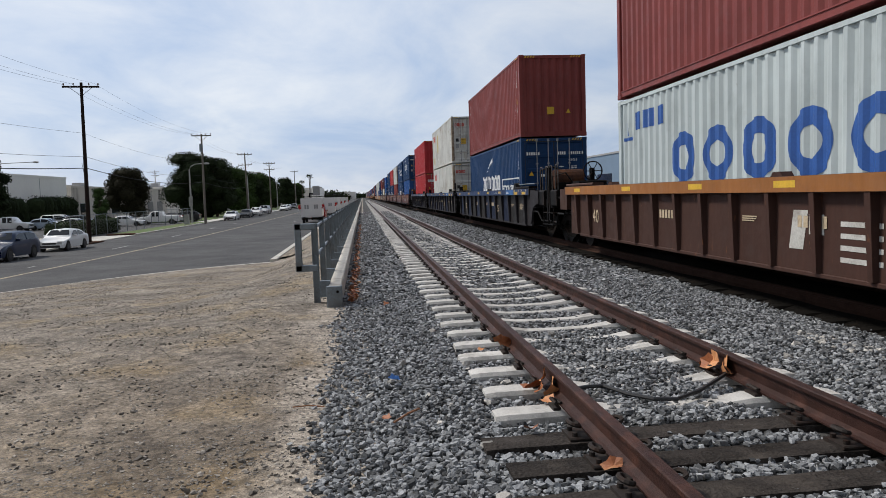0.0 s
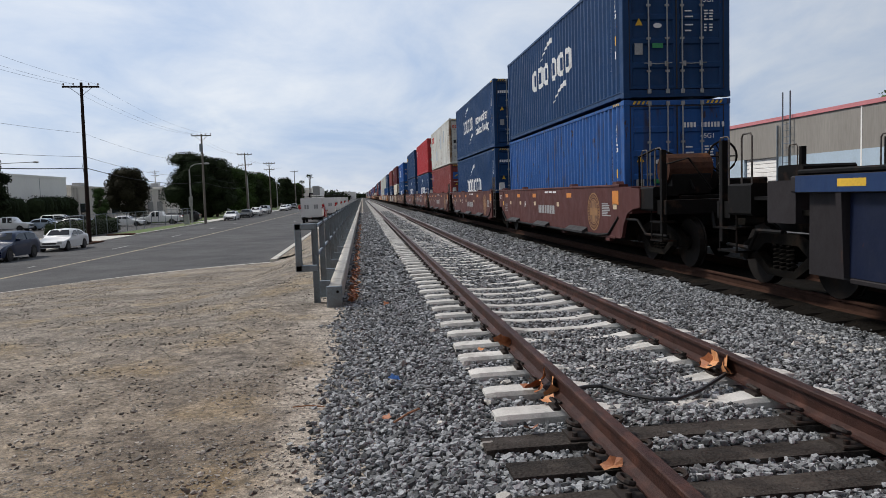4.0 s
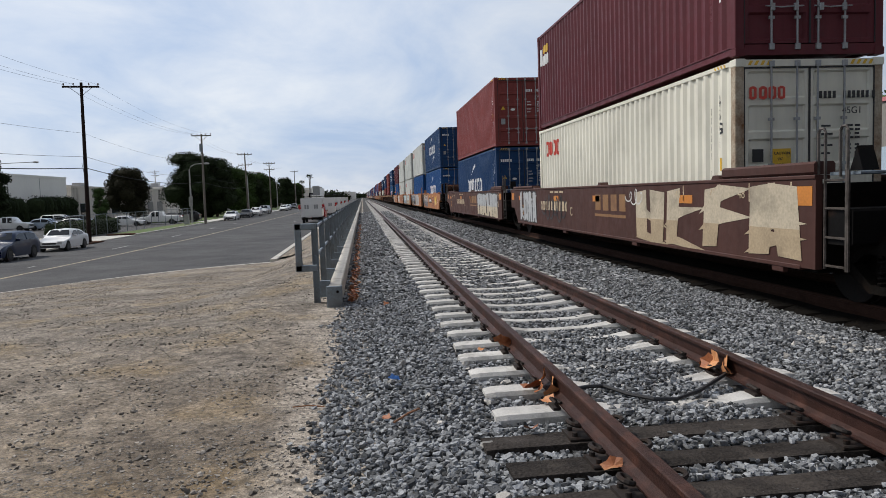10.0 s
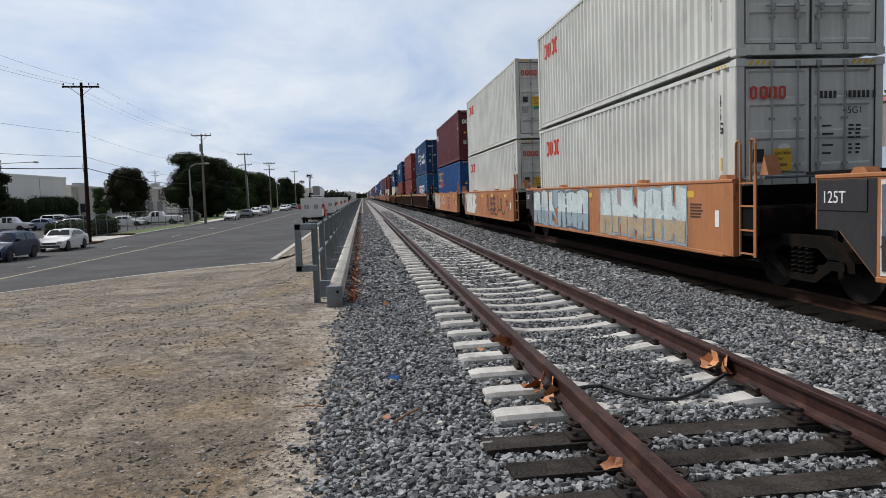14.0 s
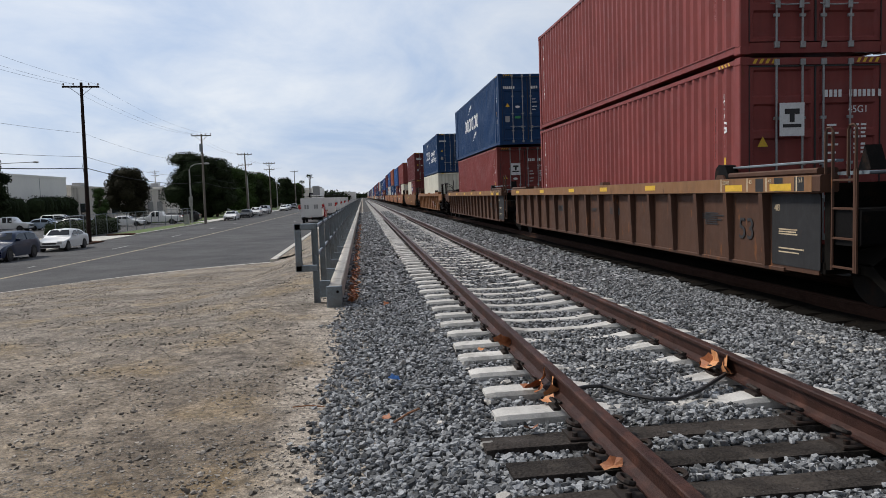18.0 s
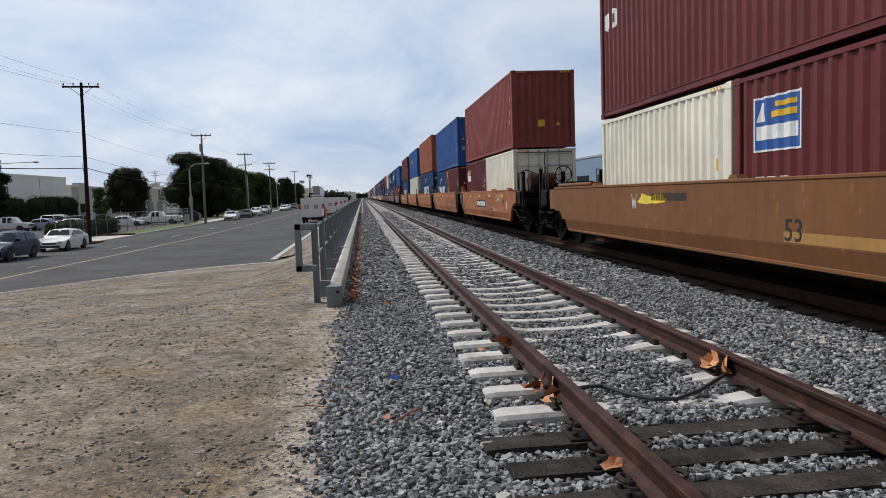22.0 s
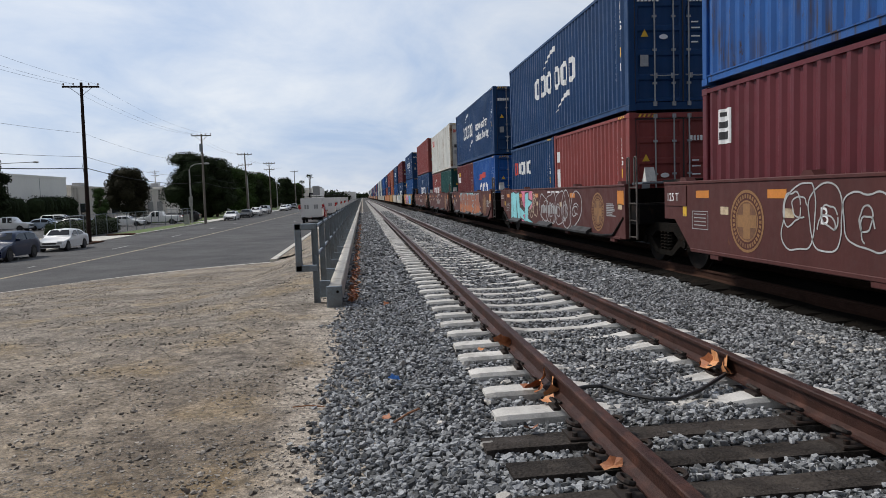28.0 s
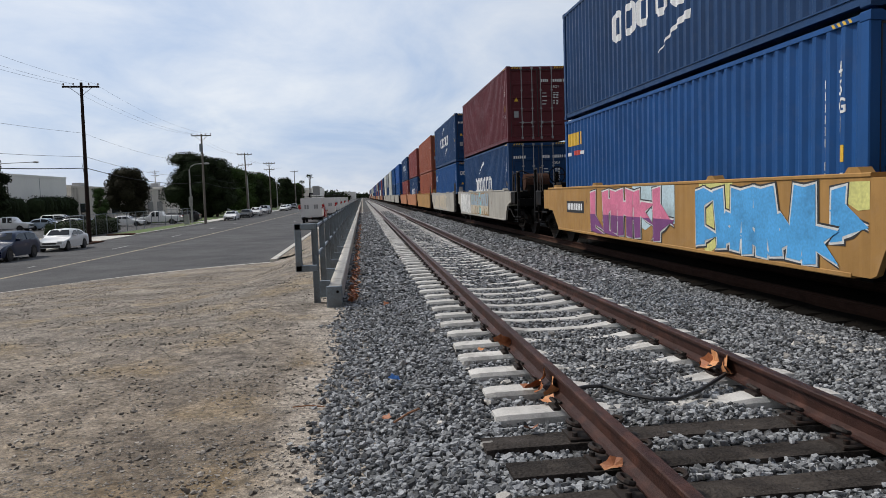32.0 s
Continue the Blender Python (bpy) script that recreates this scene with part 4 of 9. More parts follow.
def bogie(car, y):
    """Two-axle truck: side frames with spring groups, wheels on axles."""
    bolster = cached("bolster", lambda: Build().box(-1.0, 1.0, -0.2, 0.2, 0.42, 0.68, 0.03).box(-0.25, 0.25, -0.9, 0.9, 0.5, 0.62).mesh("bolster"))
    bg = part("bogie", bolster, M["grime_shade"], car, pose(0, y, TRAIN_Z))

    def frame_side():
        b = Build()
        b.prism([(-1.12, 0.40), (-0.68, 0.40), (-0.34, 0.20), (0.34, 0.20), (0.68, 0.40), (1.12, 0.40), (1.10, 0.52), (0.64, 0.54), (0.30, 0.30), (-0.30, 0.30), (-0.64, 0.54), (-1.10, 0.52)], 0, -0.07, 0.07)
        b.prism([(-1.10, 0.52), (-0.62, 0.52), (-0.40, 0.66), (0.40, 0.66), (0.62, 0.52), (1.10, 0.52), (0.95, 0.66), (0.45, 0.82), (-0.45, 0.82), (-0.95, 0.66)], 0, -0.07, 0.07)
        return b.mesh("side_frame")

    def spring():
        b = Build()
        path = [(math.cos(k * 0.9) * 0.065, math.sin(k * 0.9) * 0.065, 0.30 + 0.0088 * k) for k in range(40)]
        return b.tube(path, 0.018, 5).mesh("spring")

    def wheel():
        b = Build()
        b.disc((0, 0, 0), 0, 0.457, 0.10, 28).disc((0.065, 0, 0), 0, 0.485, 0.03, 28).disc((-0.055, 0, 0), 0, 0.13, 0.10, 16)
        return b.mesh("wheel")

    fs, sp, wh = cached("side_frame", frame_side), cached("spring", spring), cached("wheel", wheel)
    ax = cached("axle", lambda: Build().tube([(-1.1, 0, 0), (1.1, 0, 0)], 0.08, 10).mesh("axle"))
    for sx in (-1, 1):
        part("side_frame", fs, M["grime_shade"], bg, pose(sx * 1.0, 0, 0))
        for yy in (-0.16, 0.0, 0.16):
            part("spring", sp, M["grime_shade"], bg, pose(sx * 1.0, yy, 0))
        for yy in (-0.89, 0.89):
            part("wheel", wh, M["wheel_tread"], bg, pose(sx * 0.775, yy, 0.457, 0, 0, 0 if sx < 0 else 180), "steel wheel with a worn rim")
    for yy in (-0.89, 0.89):
        part("axle", ax, M["grime_shade"], bg, pose(0, yy, 0.457))
    return bg


def ladder_mesh():
    """Side ladder: two stiles that end in hand loops, round rungs."""
    b = Build()
    for y in (-0.2, 0.2):
        b.tube([(0, y, 0.32), (0, y, 1.95), (0, y + 0.03, 2.0), (0, y + 0.10, 2.0), (0, y + 0.13, 1.95), (0, y + 0.13, 1.42)], 0.018, 6)
    for z in (0.36, 0.70, 1.05, 1.38):
        b.tube([(0, -0.2, z), (0, 0.2, z)], 0.016, 5)
    b.box(-0.012, 0.012, -0.23, -0.17, 0.32, 1.5)
    return b.mesh("ladder")


def grab_mesh():
    return Build().tube([(0, 0, 0), (0, 0, 0.95), (0.0, 0.04, 1.0), (0, 0.24, 1.0), (0, 0.28, 0.95), (0, 0.28, 0)], 0.014, 6).mesh("grab_iron")


def brake_wheel_mesh():
    b = Build()
    R = 0.30
    b.tube([(math.cos(2 * math.pi * k / 20) * R, 0, math.sin(2 * math.pi * k / 20) * R) for k in range(21)], 0.022, 6)
    for k in range(6):
        a = math.pi * k / 3
        b.tube([(0, 0, 0), (math.cos(a) * R, 0, math.sin(a) * R)], 0.014, 5)
    b.disc((0, 0, 0), 1, 0.06, 0.08, 12)
    return b.mesh("brake_wheel")


def coupler_end(car, y, d, mat, gear=False):
    """End platform of a car over its own bogie; d is +1 at the far end, -1 at the near end."""
    b = Build()
    ys = sorted((y, y + d * 2.15))
    b.box(-0.42, 0.42, ys[0], ys[1], 0.62, 1.0)
    b.box(-1.40, 1.40, *sorted((y + d * 1.75, y + d * 2.15)), 0.86, 1.12)
    part("end_platform", b, M["black_iron"], car)
    part("corner_box", Build().box(-1.47, -0.7, *sorted((y - d * 0.02, y + d * 0.62)), 0.84, 1.40, 0.02), mat, car)
    if d < 0:   # the side runs on over the bogie and arches clear of the wheels
        run = 2.05 if mat.name in ("car_rust_brown", "car_amber") else 1.1
        pts = [(y, 0.30), (y - 0.10, 0.34), (y - 0.22, 0.62), (y - 0.42, 0.84), (y - 0.75, 0.94), (y - run, 0.98), (y - run, 1.34), (y, 1.40)]
        part("arched_sill", Build().prism(pts, 0, -1.492, -1.42), mat, car)
        if run < 2:
            part("reservoir", Build().prism([(0.30 * math.cos(q) + y - 1.0, 1.72 + 0.30 * math.sin(q)) for q in (2 * math.pi * k / 16 for k in range(16))], 0, -0.95, -0.05), M["rust_tank"], car, None, "rust-brown air reservoir")
        part("hose", Build().tube([(-1.2, y - 0.4, 1.4), (-1.25, y - 0.5, 2.0), (-1.0, y - 0.8, 2.15), (-0.6, y - 1.0, 1.95), (-0.5, y - 1.4, 1.3)], 0.025, 6).tube([(-1.1, y - 1.5, 1.2), (-1.15, y - 1.6, 1.8), (-0.8, y - 1.8, 1.9), (-0.4, y - 1.9, 1.3)], 0.022, 6), M["black_iron"], car)
    part("cross_beam", Build().box(-0.7, 1.40, *sorted((y, y + d * 0.45)), 0.70, 1.30, 0.02), M["black_iron"], car)
    part("equipment_box", Build().box(-0.9, -0.1, *sorted((y + d * 0.7, y + d * 1.3)), 1.19, 1.62, 0.03).box(0.1, 0.9, *sorted((y + d * 0.9, y + d * 1.6)), 1.19, 1.5, 0.03), M["black_iron"], car)
    part("pipe_run", Build().tube([(-1.45, y + d * 0.3, 0.72), (-1.45, y + d * 0.9, 0.72), (-1.40, y + d * 1.2, 0.45), (-1.3, y + d * 2.0, 0.45)], 0.03, 6), M["black_iron"], car)
    part("deck", Build().box(-1.42, 1.42, *sorted((y + d * 0.5, y + d * 1.7)), 1.14, 1.19), M["black_iron"], car, None, "dark steel crossover deck")
    cp = Build().box(-0.1, 0.1, *sorted((y + d * 2.1, y + d * 2.5)), 0.70, 0.92, 0.02)
    cp.box(-0.2, 0.16, *sorted((y + d * 2.45, y + d * 2.75)), 0.64, 0.96, 0.04)
    part("coupler", cp, M["grime_shade"], car)
    grab = cached("grab", grab_mesh)
    for sx, yy in ((-1.36, y + d * 1.85), (-1.36, y + d * 1.2), (1.36, y + d * 1.85)):
        part("grab_iron", grab, M["worn_grab"], car, pose(sx, yy, 1.1))
    post = cached("end_post", lambda: Build().box(-0.05, 0.05, -0.05, 0.05, 0.5, 2.05, 0.01).mesh("post"))
    tan = mat if mat.name in ("car_rust_brown", "car_amber") else M["black_iron"]
    part("post", post, M["black_iron"], car, pose(-1.38, y + d * 1.98, 0))
    part("step_box", Build().box(-1.46, -0.95, *sorted((y + d * 1.05, y + d * 1.70)), 0.92, 1.38, 0.03), tan, car)
    part("post", post, M["black_iron"], car, pose(1.38, y + d * 1.98, 0))
    step = Build()
    for z in (0.35, 0.7):
        step.box(-1.45, -1.15, *sorted((y + d * 1.5, y + d * 2.05)), z, z + 0.03)
    step.tube([(-1.42, y + d * 1.52, 0.35), (-1.42, y + d * 1.52, 1.1)], 0.015, 5).tube([(-1.42, y + d * 2.02, 0.35), (-1.42, y + d * 2.02, 1.1)], 0.015, 5)
    part("step", step, M["black_iron"], car)
    if gear:   # hand-brake gear on the far end deck
        part("brake_wheel", cached("bwheel", brake_wheel_mesh), M["black_iron"], car, pose(-0.45, y + 0.10, 1.93), "black spoked hand-brake wheel")
        part("brake_stand", Build().box(-0.54, -0.36, y + 0.16, y + 0.30, 1.0, 2.0).box(-0.30, -0.16, y - 0.1, y + 0.3, 1.2, 2.25, 0.02), M["black_iron"], car)
        part("brake_drum", Build().disc((-0.30, y - 0.35, 1.80), 0, 0.30, 0.55, 18).box(-0.75, 0.3, y - 0.9, y + 0.25, 1.35, 1.62, 0.04), M["black_iron"], car)
        part("grab_iron", cached("grab", grab_mesh), M["worn_grab"], car, pose(-1.2, y - 0.75, 1.45) @ Matrix.Diagonal((1, 0.7, 0.75, 1)))
    if d < 0:
        part("brake_wheel", cached("bwheel", brake_wheel_mesh), M["black_iron"], car, pose(0.35, y + d * 0.9, 1.95))
        part("brake_stand", Build().box(0.28, 0.42, *sorted((y + d * 0.75, y + d * 0.86)), 1.1, 2.05), M["black_iron"], car)
        tank = Build()
        tank.prism([(1.48 + 0.22 * math.cos(a), -0.1 + 0.22 * math.sin(a)) for a in (2 * math.pi * k / 16 for k in range(16))][::1], 1, *sorted((y + d * 0.2, y + d * 1.2)))
        part("air_tank", tank, M["black_iron"], car)
        hose = Build().tube([(-0.5, y + d * 2.1, 0.9), (-0.6, y + d * 2.4, 0.6), (-0.55, y + d * 2.7, 0.62)], 0.03, 6)
        part("air_hose", hose, M["black_iron"], car)
    bogie(car, y + d * 0.95)


def well_car(s, kind, col, label, far="joint", near="joint", rich=True, crease=False, ribs=17):
    """kind: smooth40, smooth53 or ribbed53; far and near: joint (shared bogie) or coupler."""
    mat = M[col]
    car = thing("well_car", Matrix(), label, "freight car", "well cars of the train")
    MOVING.append((car, s, 6.94, 0.0))
    y0, y1 = (-0.40, 13.10) if kind == "smooth40" else (-2.36, 15.5)
    split = 12.06 if kind == "smooth40" else 14.4
    if kind != "ribbed53":
        def side():
            b = Build()
            if crease:   # the lower half leans in
                b.prism([(y0, 0.58), (split + 0.35, 0.58), (split + 0.62, 0.80), (y1, 0.80), (y1, 1.40), (y0, 1.40)], 0, -1.49, -1.40)
                b.prism([(0.58, -1.49), (0.58, -1.40), (0.30, -1.34), (0.30, -1.41)], 1, y0, split + 0.1)
            else:
                b.prism([(y0, 0.30), (split, 0.30), (split + 0.62, 0.80), (y1, 0.80), (y1, 1.40), (y0, 1.40)], 0, -1.49, -1.40)
            b.box(-1.505, -1.30, y0, y1, 1.40, 1.455, 0.012)
            b.box(-1.43 if crease else -1.50, -1.30, y0 + 0.3, split, 0.27, 0.335, 0.012)
            return b.mesh("side_sill")
        sm = cached(("side", kind, crease), side)
    else:
        def side():
            b = Build()
            b.box(-1.525, -1.28, y0, y1, 1.24, 1.455, 0.02)
            b.box(-1.40, -1.36, y0 + 0.2, y1 - 0.2, 0.22, 1.25)
            b.box(-1.425, -1.34, y0 + 0.9, y1 - 1.0, 0.19, 0.25, 0.01)
            return b.mesh("side_sill")
        sm = cached(("side", kind), side)
    part("side_sill", sm, mat, car)
    part("side_sill", sm, mat, car, pose(0, y0 + y1, 0, 0, 0, 180))
    if kind == "ribbed53":

        rib = cached("rib2", rib_mesh)
        first = 1.32 if ribs == 17 else 0.92
        rows = [y0 + first + i * (y1 - y0 - 0.9 - first) / (ribs - 1) for i in range(ribs)]
        for y in rows:
            part("rib", rib, mat, car, pose(0, y, 0))
        if col == "car_blue":   # sheets patched in two colours
            for k, (ya, yb) in enumerate(zip(rows, rows[1:])):
                part("panel", cached(("panel", ribs), lambda: Build().box(-1.406, -1.401, 0.06, yb - ya - 0.06, 0.26, 1.23).mesh("panel")), M["panel_navy" if "BBNBNNBNBNBN"[k % 12] == "N" else "panel_umber"], car, pose(0, ya, 0))
        cover = cached("cover53", lambda: Build().box(-1.50, -1.22, y0 + 0.1, y0 + 2.2, 1.46, 1.54, 0.02).box(-1.50, -1.22, y1 - 2.3, y1 - 0.1, 1.46, 1.53, 0.02).mesh("cover"))
        part("end_cover", cover, M["black_iron"] if col == "car_blue" else mat, car)
        part("walkway_edge", cached("wedge53", lambda: Build().box(-1.34, -1.24, y0 - 0.02, 0.30, 1.60, 1.635, 0.008).mesh("walkway_edge")), M["galv"], car, None, "pale steel walkway edge")
        part("corner_guide", cached("cguide", lambda: Build().prism([(-0.12, 1.46), (0.34, 1.46), (0.30, 1.62), (0.20, 1.68), (0.02, 1.66)], 0, -1.46, -1.28).mesh("corner_guide")), M["black_iron"], car)
    else:
        if rich and not crease and col in ("car_brown", "car_umber_brown"):
            for k in range(4):
                part("bottom_bracket", cached("tab", lambda: Build().box(-1.49, -1.42, -0.13, 0.13, 0.20, 0.29, 0.01).mesh("bracket")), mat, car, pose(0, y0 + 0.8 + (split - y0 - 1.6) * k / 3, 0))
        if kind == "smooth53":
            cover = cached("cover_s53", lambda: Build().box(-1.48, -1.2, y0 + 0.05, y0 + 2.3, 1.46, 1.62, 0.03).box(-1.48, -1.2, y1 - 3.2, y1 - 0.3, 1.46, 1.55, 0.03).mesh("cover"))
            part("end_cover", cover, mat, car)
    if crease and rich:   # repainted strip along the lower half
        part("repaint", cached(("repaint", kind), lambda: Build().add([(-1.4935, 2.2, 0.60), (-1.4935, 2.2, 0.74), (-1.4935, 4.3, 0.74), (-1.4935, 4.3, 0.60)], [(3, 2, 1, 0)]).mesh("repaint")), M["car_ochre"], car, None, "patch of yellower paint")
    # container guides on the top edge
    guide = cached("guide", lambda: Build().prism([(-0.14, 1.455), (0.14, 1.455), (0.08, 1.52), (-0.08, 1.52)], 0, -1.49, -1.32).mesh("guide"))
    for yy in ((0.12, 5.6, 12.0) if kind != "smooth40" else (-0.1, 3.2, 8.9, 12.35)):
        part("container_guide", guide, mat, car, pose(0, yy, 0))
    # floor of the well and its end walls
    fl = cached(("floor", kind), lambda: floor_mesh(y0, y1, split))
    part("well_floor", fl, M["grime_shade"], car)
    if not rich:
        for yy in (y0 - 0.9, y1 + 0.9):
            part("bogie", cached("far_bogie", lambda: Build().box(-1.1, 1.1, -1.1, 1.1, 0.35, 0.7).disc((-0.78, -0.89, 0.457), 0, 0.457, 0.12, 16).disc((-0.78, 0.89, 0.457), 0, 0.457, 0.12, 16).disc((0.78, -0.89, 0.457), 0, 0.457, 0.12, 16).disc((0.78, 0.89, 0.457), 0, 0.457, 0.12, 16).box(-0.4, 0.4, -1.2, 1.2, 0.5, 0.9).mesh("bogie")), M["grime_shade"], car, pose(0, yy, TRAIN_Z))
        return car
    lad = cached("ladder", ladder_mesh)
    if near == "joint":
        part("walkway", cached(("nwalk", kind), lambda: Build().box(-1.36, 1.30, y0 - 0.62, y0 - 0.08, 1.44, 1.48, 0.01).mesh("walkway")), M["galv"], car, None, "pale steel crossing plate")
        part("cover_box", cached("wbox", lambda: Build().prism([(-0.14, 0), (0.14, 0), (0.05, 0.20), (0.0, 0.34), (-0.06, 0.20)], 0, -0.13, 0.13).mesh("cover_box")), M["lamp_white"] if col == "car_brown" else (mat if kind == "smooth40" else M["black_iron"]), car, pose(-1.08, y0 - 0.30, 1.49) @ Matrix.Diagonal((0.8, 0.8, 0.85, 1)))
        part("ladder", lad, mat if mat.name in ("car_orange", "car_rust_brown") else M["black_iron" if col == "car_blue" else "worn_grab"], car, pose(-1.42, y0 - 0.28, 0))
        part("end_post", cached(("npost", kind), lambda: Build().box(-1.40, 1.40, y0 - 0.55, y0 - 0.02, 0.62, 1.05, 0.03).box(-0.6, 0.6, y0 - 1.1, y0 - 0.5, 0.5, 0.95).mesh("end_beam")), M["black_iron"], car)
    else:
        coupler_end(car, y0, -1, mat)
    if far == "joint":
        part("end_beam", cached(("fpost", kind), lambda: Build().box(-1.35, 1.35, y1 - 0.9, y1 - 0.05, 0.85, 1.2, 0.03).box(-0.6, 0.6, y1, y1 + 0.75, 0.5, 0.95).mesh("end_beam")), M["black_iron"], car)
        part("deck", cached(("fdeck", kind), lambda: Build().box(-1.30, 1.30, y1 - 0.85, y1 + 0.5, 1.46, 1.50, 0.01).mesh("deck")), M["black_iron"], car)
        bogie(car, y1 + 0.98)
    else:
        coupler_end(car, y1, 1, mat, round(s) in (212, 357))
    return car


def rib_mesh():
    """Side post: a tapered channel, deep at the top."""
    v = [(-1.515, -0.05, 1.25), (-1.515, 0.05, 1.25), (-1.39, 0.06, 1.25), (-1.39, -0.06, 1.25), (-1.462, -0.04, 0.25), (-1.462, 0.04, 0.25), (-1.39, 0.06, 0.25), (-1.39, -0.06, 0.25)]
    return mesh_from("rib", v, [(0, 1, 2, 3), (7, 6, 5, 4), (1, 0, 4, 5), (2, 1, 5, 6), (3, 2, 6, 7), (0, 3, 7, 4)])


def floor_mesh(y0, y1, split):
    b = Build()
    b.box(-1.38, 1.38, y0 + 0.1, split, 0.24, 0.381)
    b.box(-1.38, 1.38, y0 + 0.02, y0 + 0.12, 0.3, 1.35)
    b.box(-1.38, 1.38, split - 0.05, split + 0.05, 0.3, 1.35)
    b.box(-1.38, 1.38, split + 0.1, y1 - 0.02, 0.95, 1.02)
    return b.mesh("well_floor")


def blob(rnd, cx, cz, w, h, n=14, rough=0.25):
    """An irregular rounded outline."""
    ph, out = rnd.uniform(0, 6), []
    for k in range(n):
        a = 2 * math.pi * k / n
        r = 1 + rough * math.sin(2 * a + ph) * 0.6 + rough * rnd.uniform(-0.5, 0.5)
        c, s_ = math.cos(a), math.sin(a)
        q = max(abs(c), abs(s_)) ** 0.6
        out.append((cx + w / 2 * r * c / q, cz + h / 2 * r * s_ / q))
    return out


def shard(rnd, cx, cz, w, h, slant):
    """A jagged, leaning spray-paint body with short arms."""
    n, out = 10, []
    for k in range(n):
        a = 2 * math.pi * (k + rnd.uniform(-0.22, 0.22)) / n
        r = rnd.uniform(0.86, 1.1) if k % 2 else rnd.uniform(0.52, 0.9)
        c, s_ = math.cos(a), math.sin(a)
        q = max(abs(c), abs(s_)) ** 0.8
        dz = h / 2 * r * s_ / q
        out.append((cx + w / 2 * r * c / q + slant * dz, cz + dz))
    return out


def graffiti(car, ya, yb, z0, z1, fill, outline, n, seed, extra=None):
    """Sprayed shapes: a cloud behind, jagged overlapping bodies with an outline, slivers of shade and light on them."""
    rnd = random.Random(seed)
    W = abs(ya - yb)
    step = W / n
    clip = lambda pl: [(min(max(u, 0.0), W), min(max(z, z0), z1)) for u, z in pl]
    back, body, shade, light = [], [], [], []
    for i in range(n):
        cx, cz = step * (i + 0.5) + rnd.uniform(-0.12, 0.12) * step, (z0 + z1) / 2 + rnd.uniform(-0.05, 0.05)
        h, slant = (z1 - z0) * rnd.uniform(0.85, 1.05), rnd.uniform(-0.35, 0.45)
        a = shard(rnd, cx, cz, step * 1.45, h, slant)
        grow = lambda k: clip([(cx + (u - cx) * k, cz + (z - cz) * k) for u, z in a])
        back += [grow(1.12)]
        body += [grow(0.94)]
        for k in range(5):
            x, z, L = cx + rnd.uniform(-0.38, 0.38) * step, cz + rnd.uniform(-0.34, 0.30) * h, rnd.uniform(0.16, 0.40) * h
            t, w = rnd.uniform(-0.9, 0.9), rnd.uniform(0.03, 0.11)
            sl = clip([(x, z), (x + w, z + 0.02), (x + w * 0.6 + L * t * 0.6, z + L), (x + L * t * 0.6, z + L * 0.9)])
            (shade if k < 3 else light).append(sl)
    far, key = max(ya, yb), ("graf", seed)
    tone = {"spray_white": "spray_silver", "spray_silver": "spray_slate", "spray_sky": "spray_pale", "spray_pink": "spray_purple"}.get(fill, "spray_white")
    top = 0.0008 * n + 0.001
    for nm, polys, mt, x, lift in (("b", back, outline, 0.0, 0.0008), ("f", body, fill, 0.0004, 0.0008), ("c", shade, extra or outline, top, 0.0001), ("l", light, tone, top + 0.002, 0.0001)):
        side_shape(car, far, 0, key + (nm,), polys, M[mt], -1.494 - x, "graffiti", mt.replace("spray_", "") + " spray paint shapes", lift)


def lower_part(pl, zc):
    """The part of an outline below the height zc."""
    out = []
    for (u0, z0), (u1, z1) in zip(pl, pl[1:] + pl[:1]):
        if z0 <= zc:
            out.append((u0, z0))
        if (z0 <= zc) != (z1 <= zc):
            f = (zc - z0) / (z1 - z0)
            out.append((u0 + f * (u1 - u0), zc))
    return out


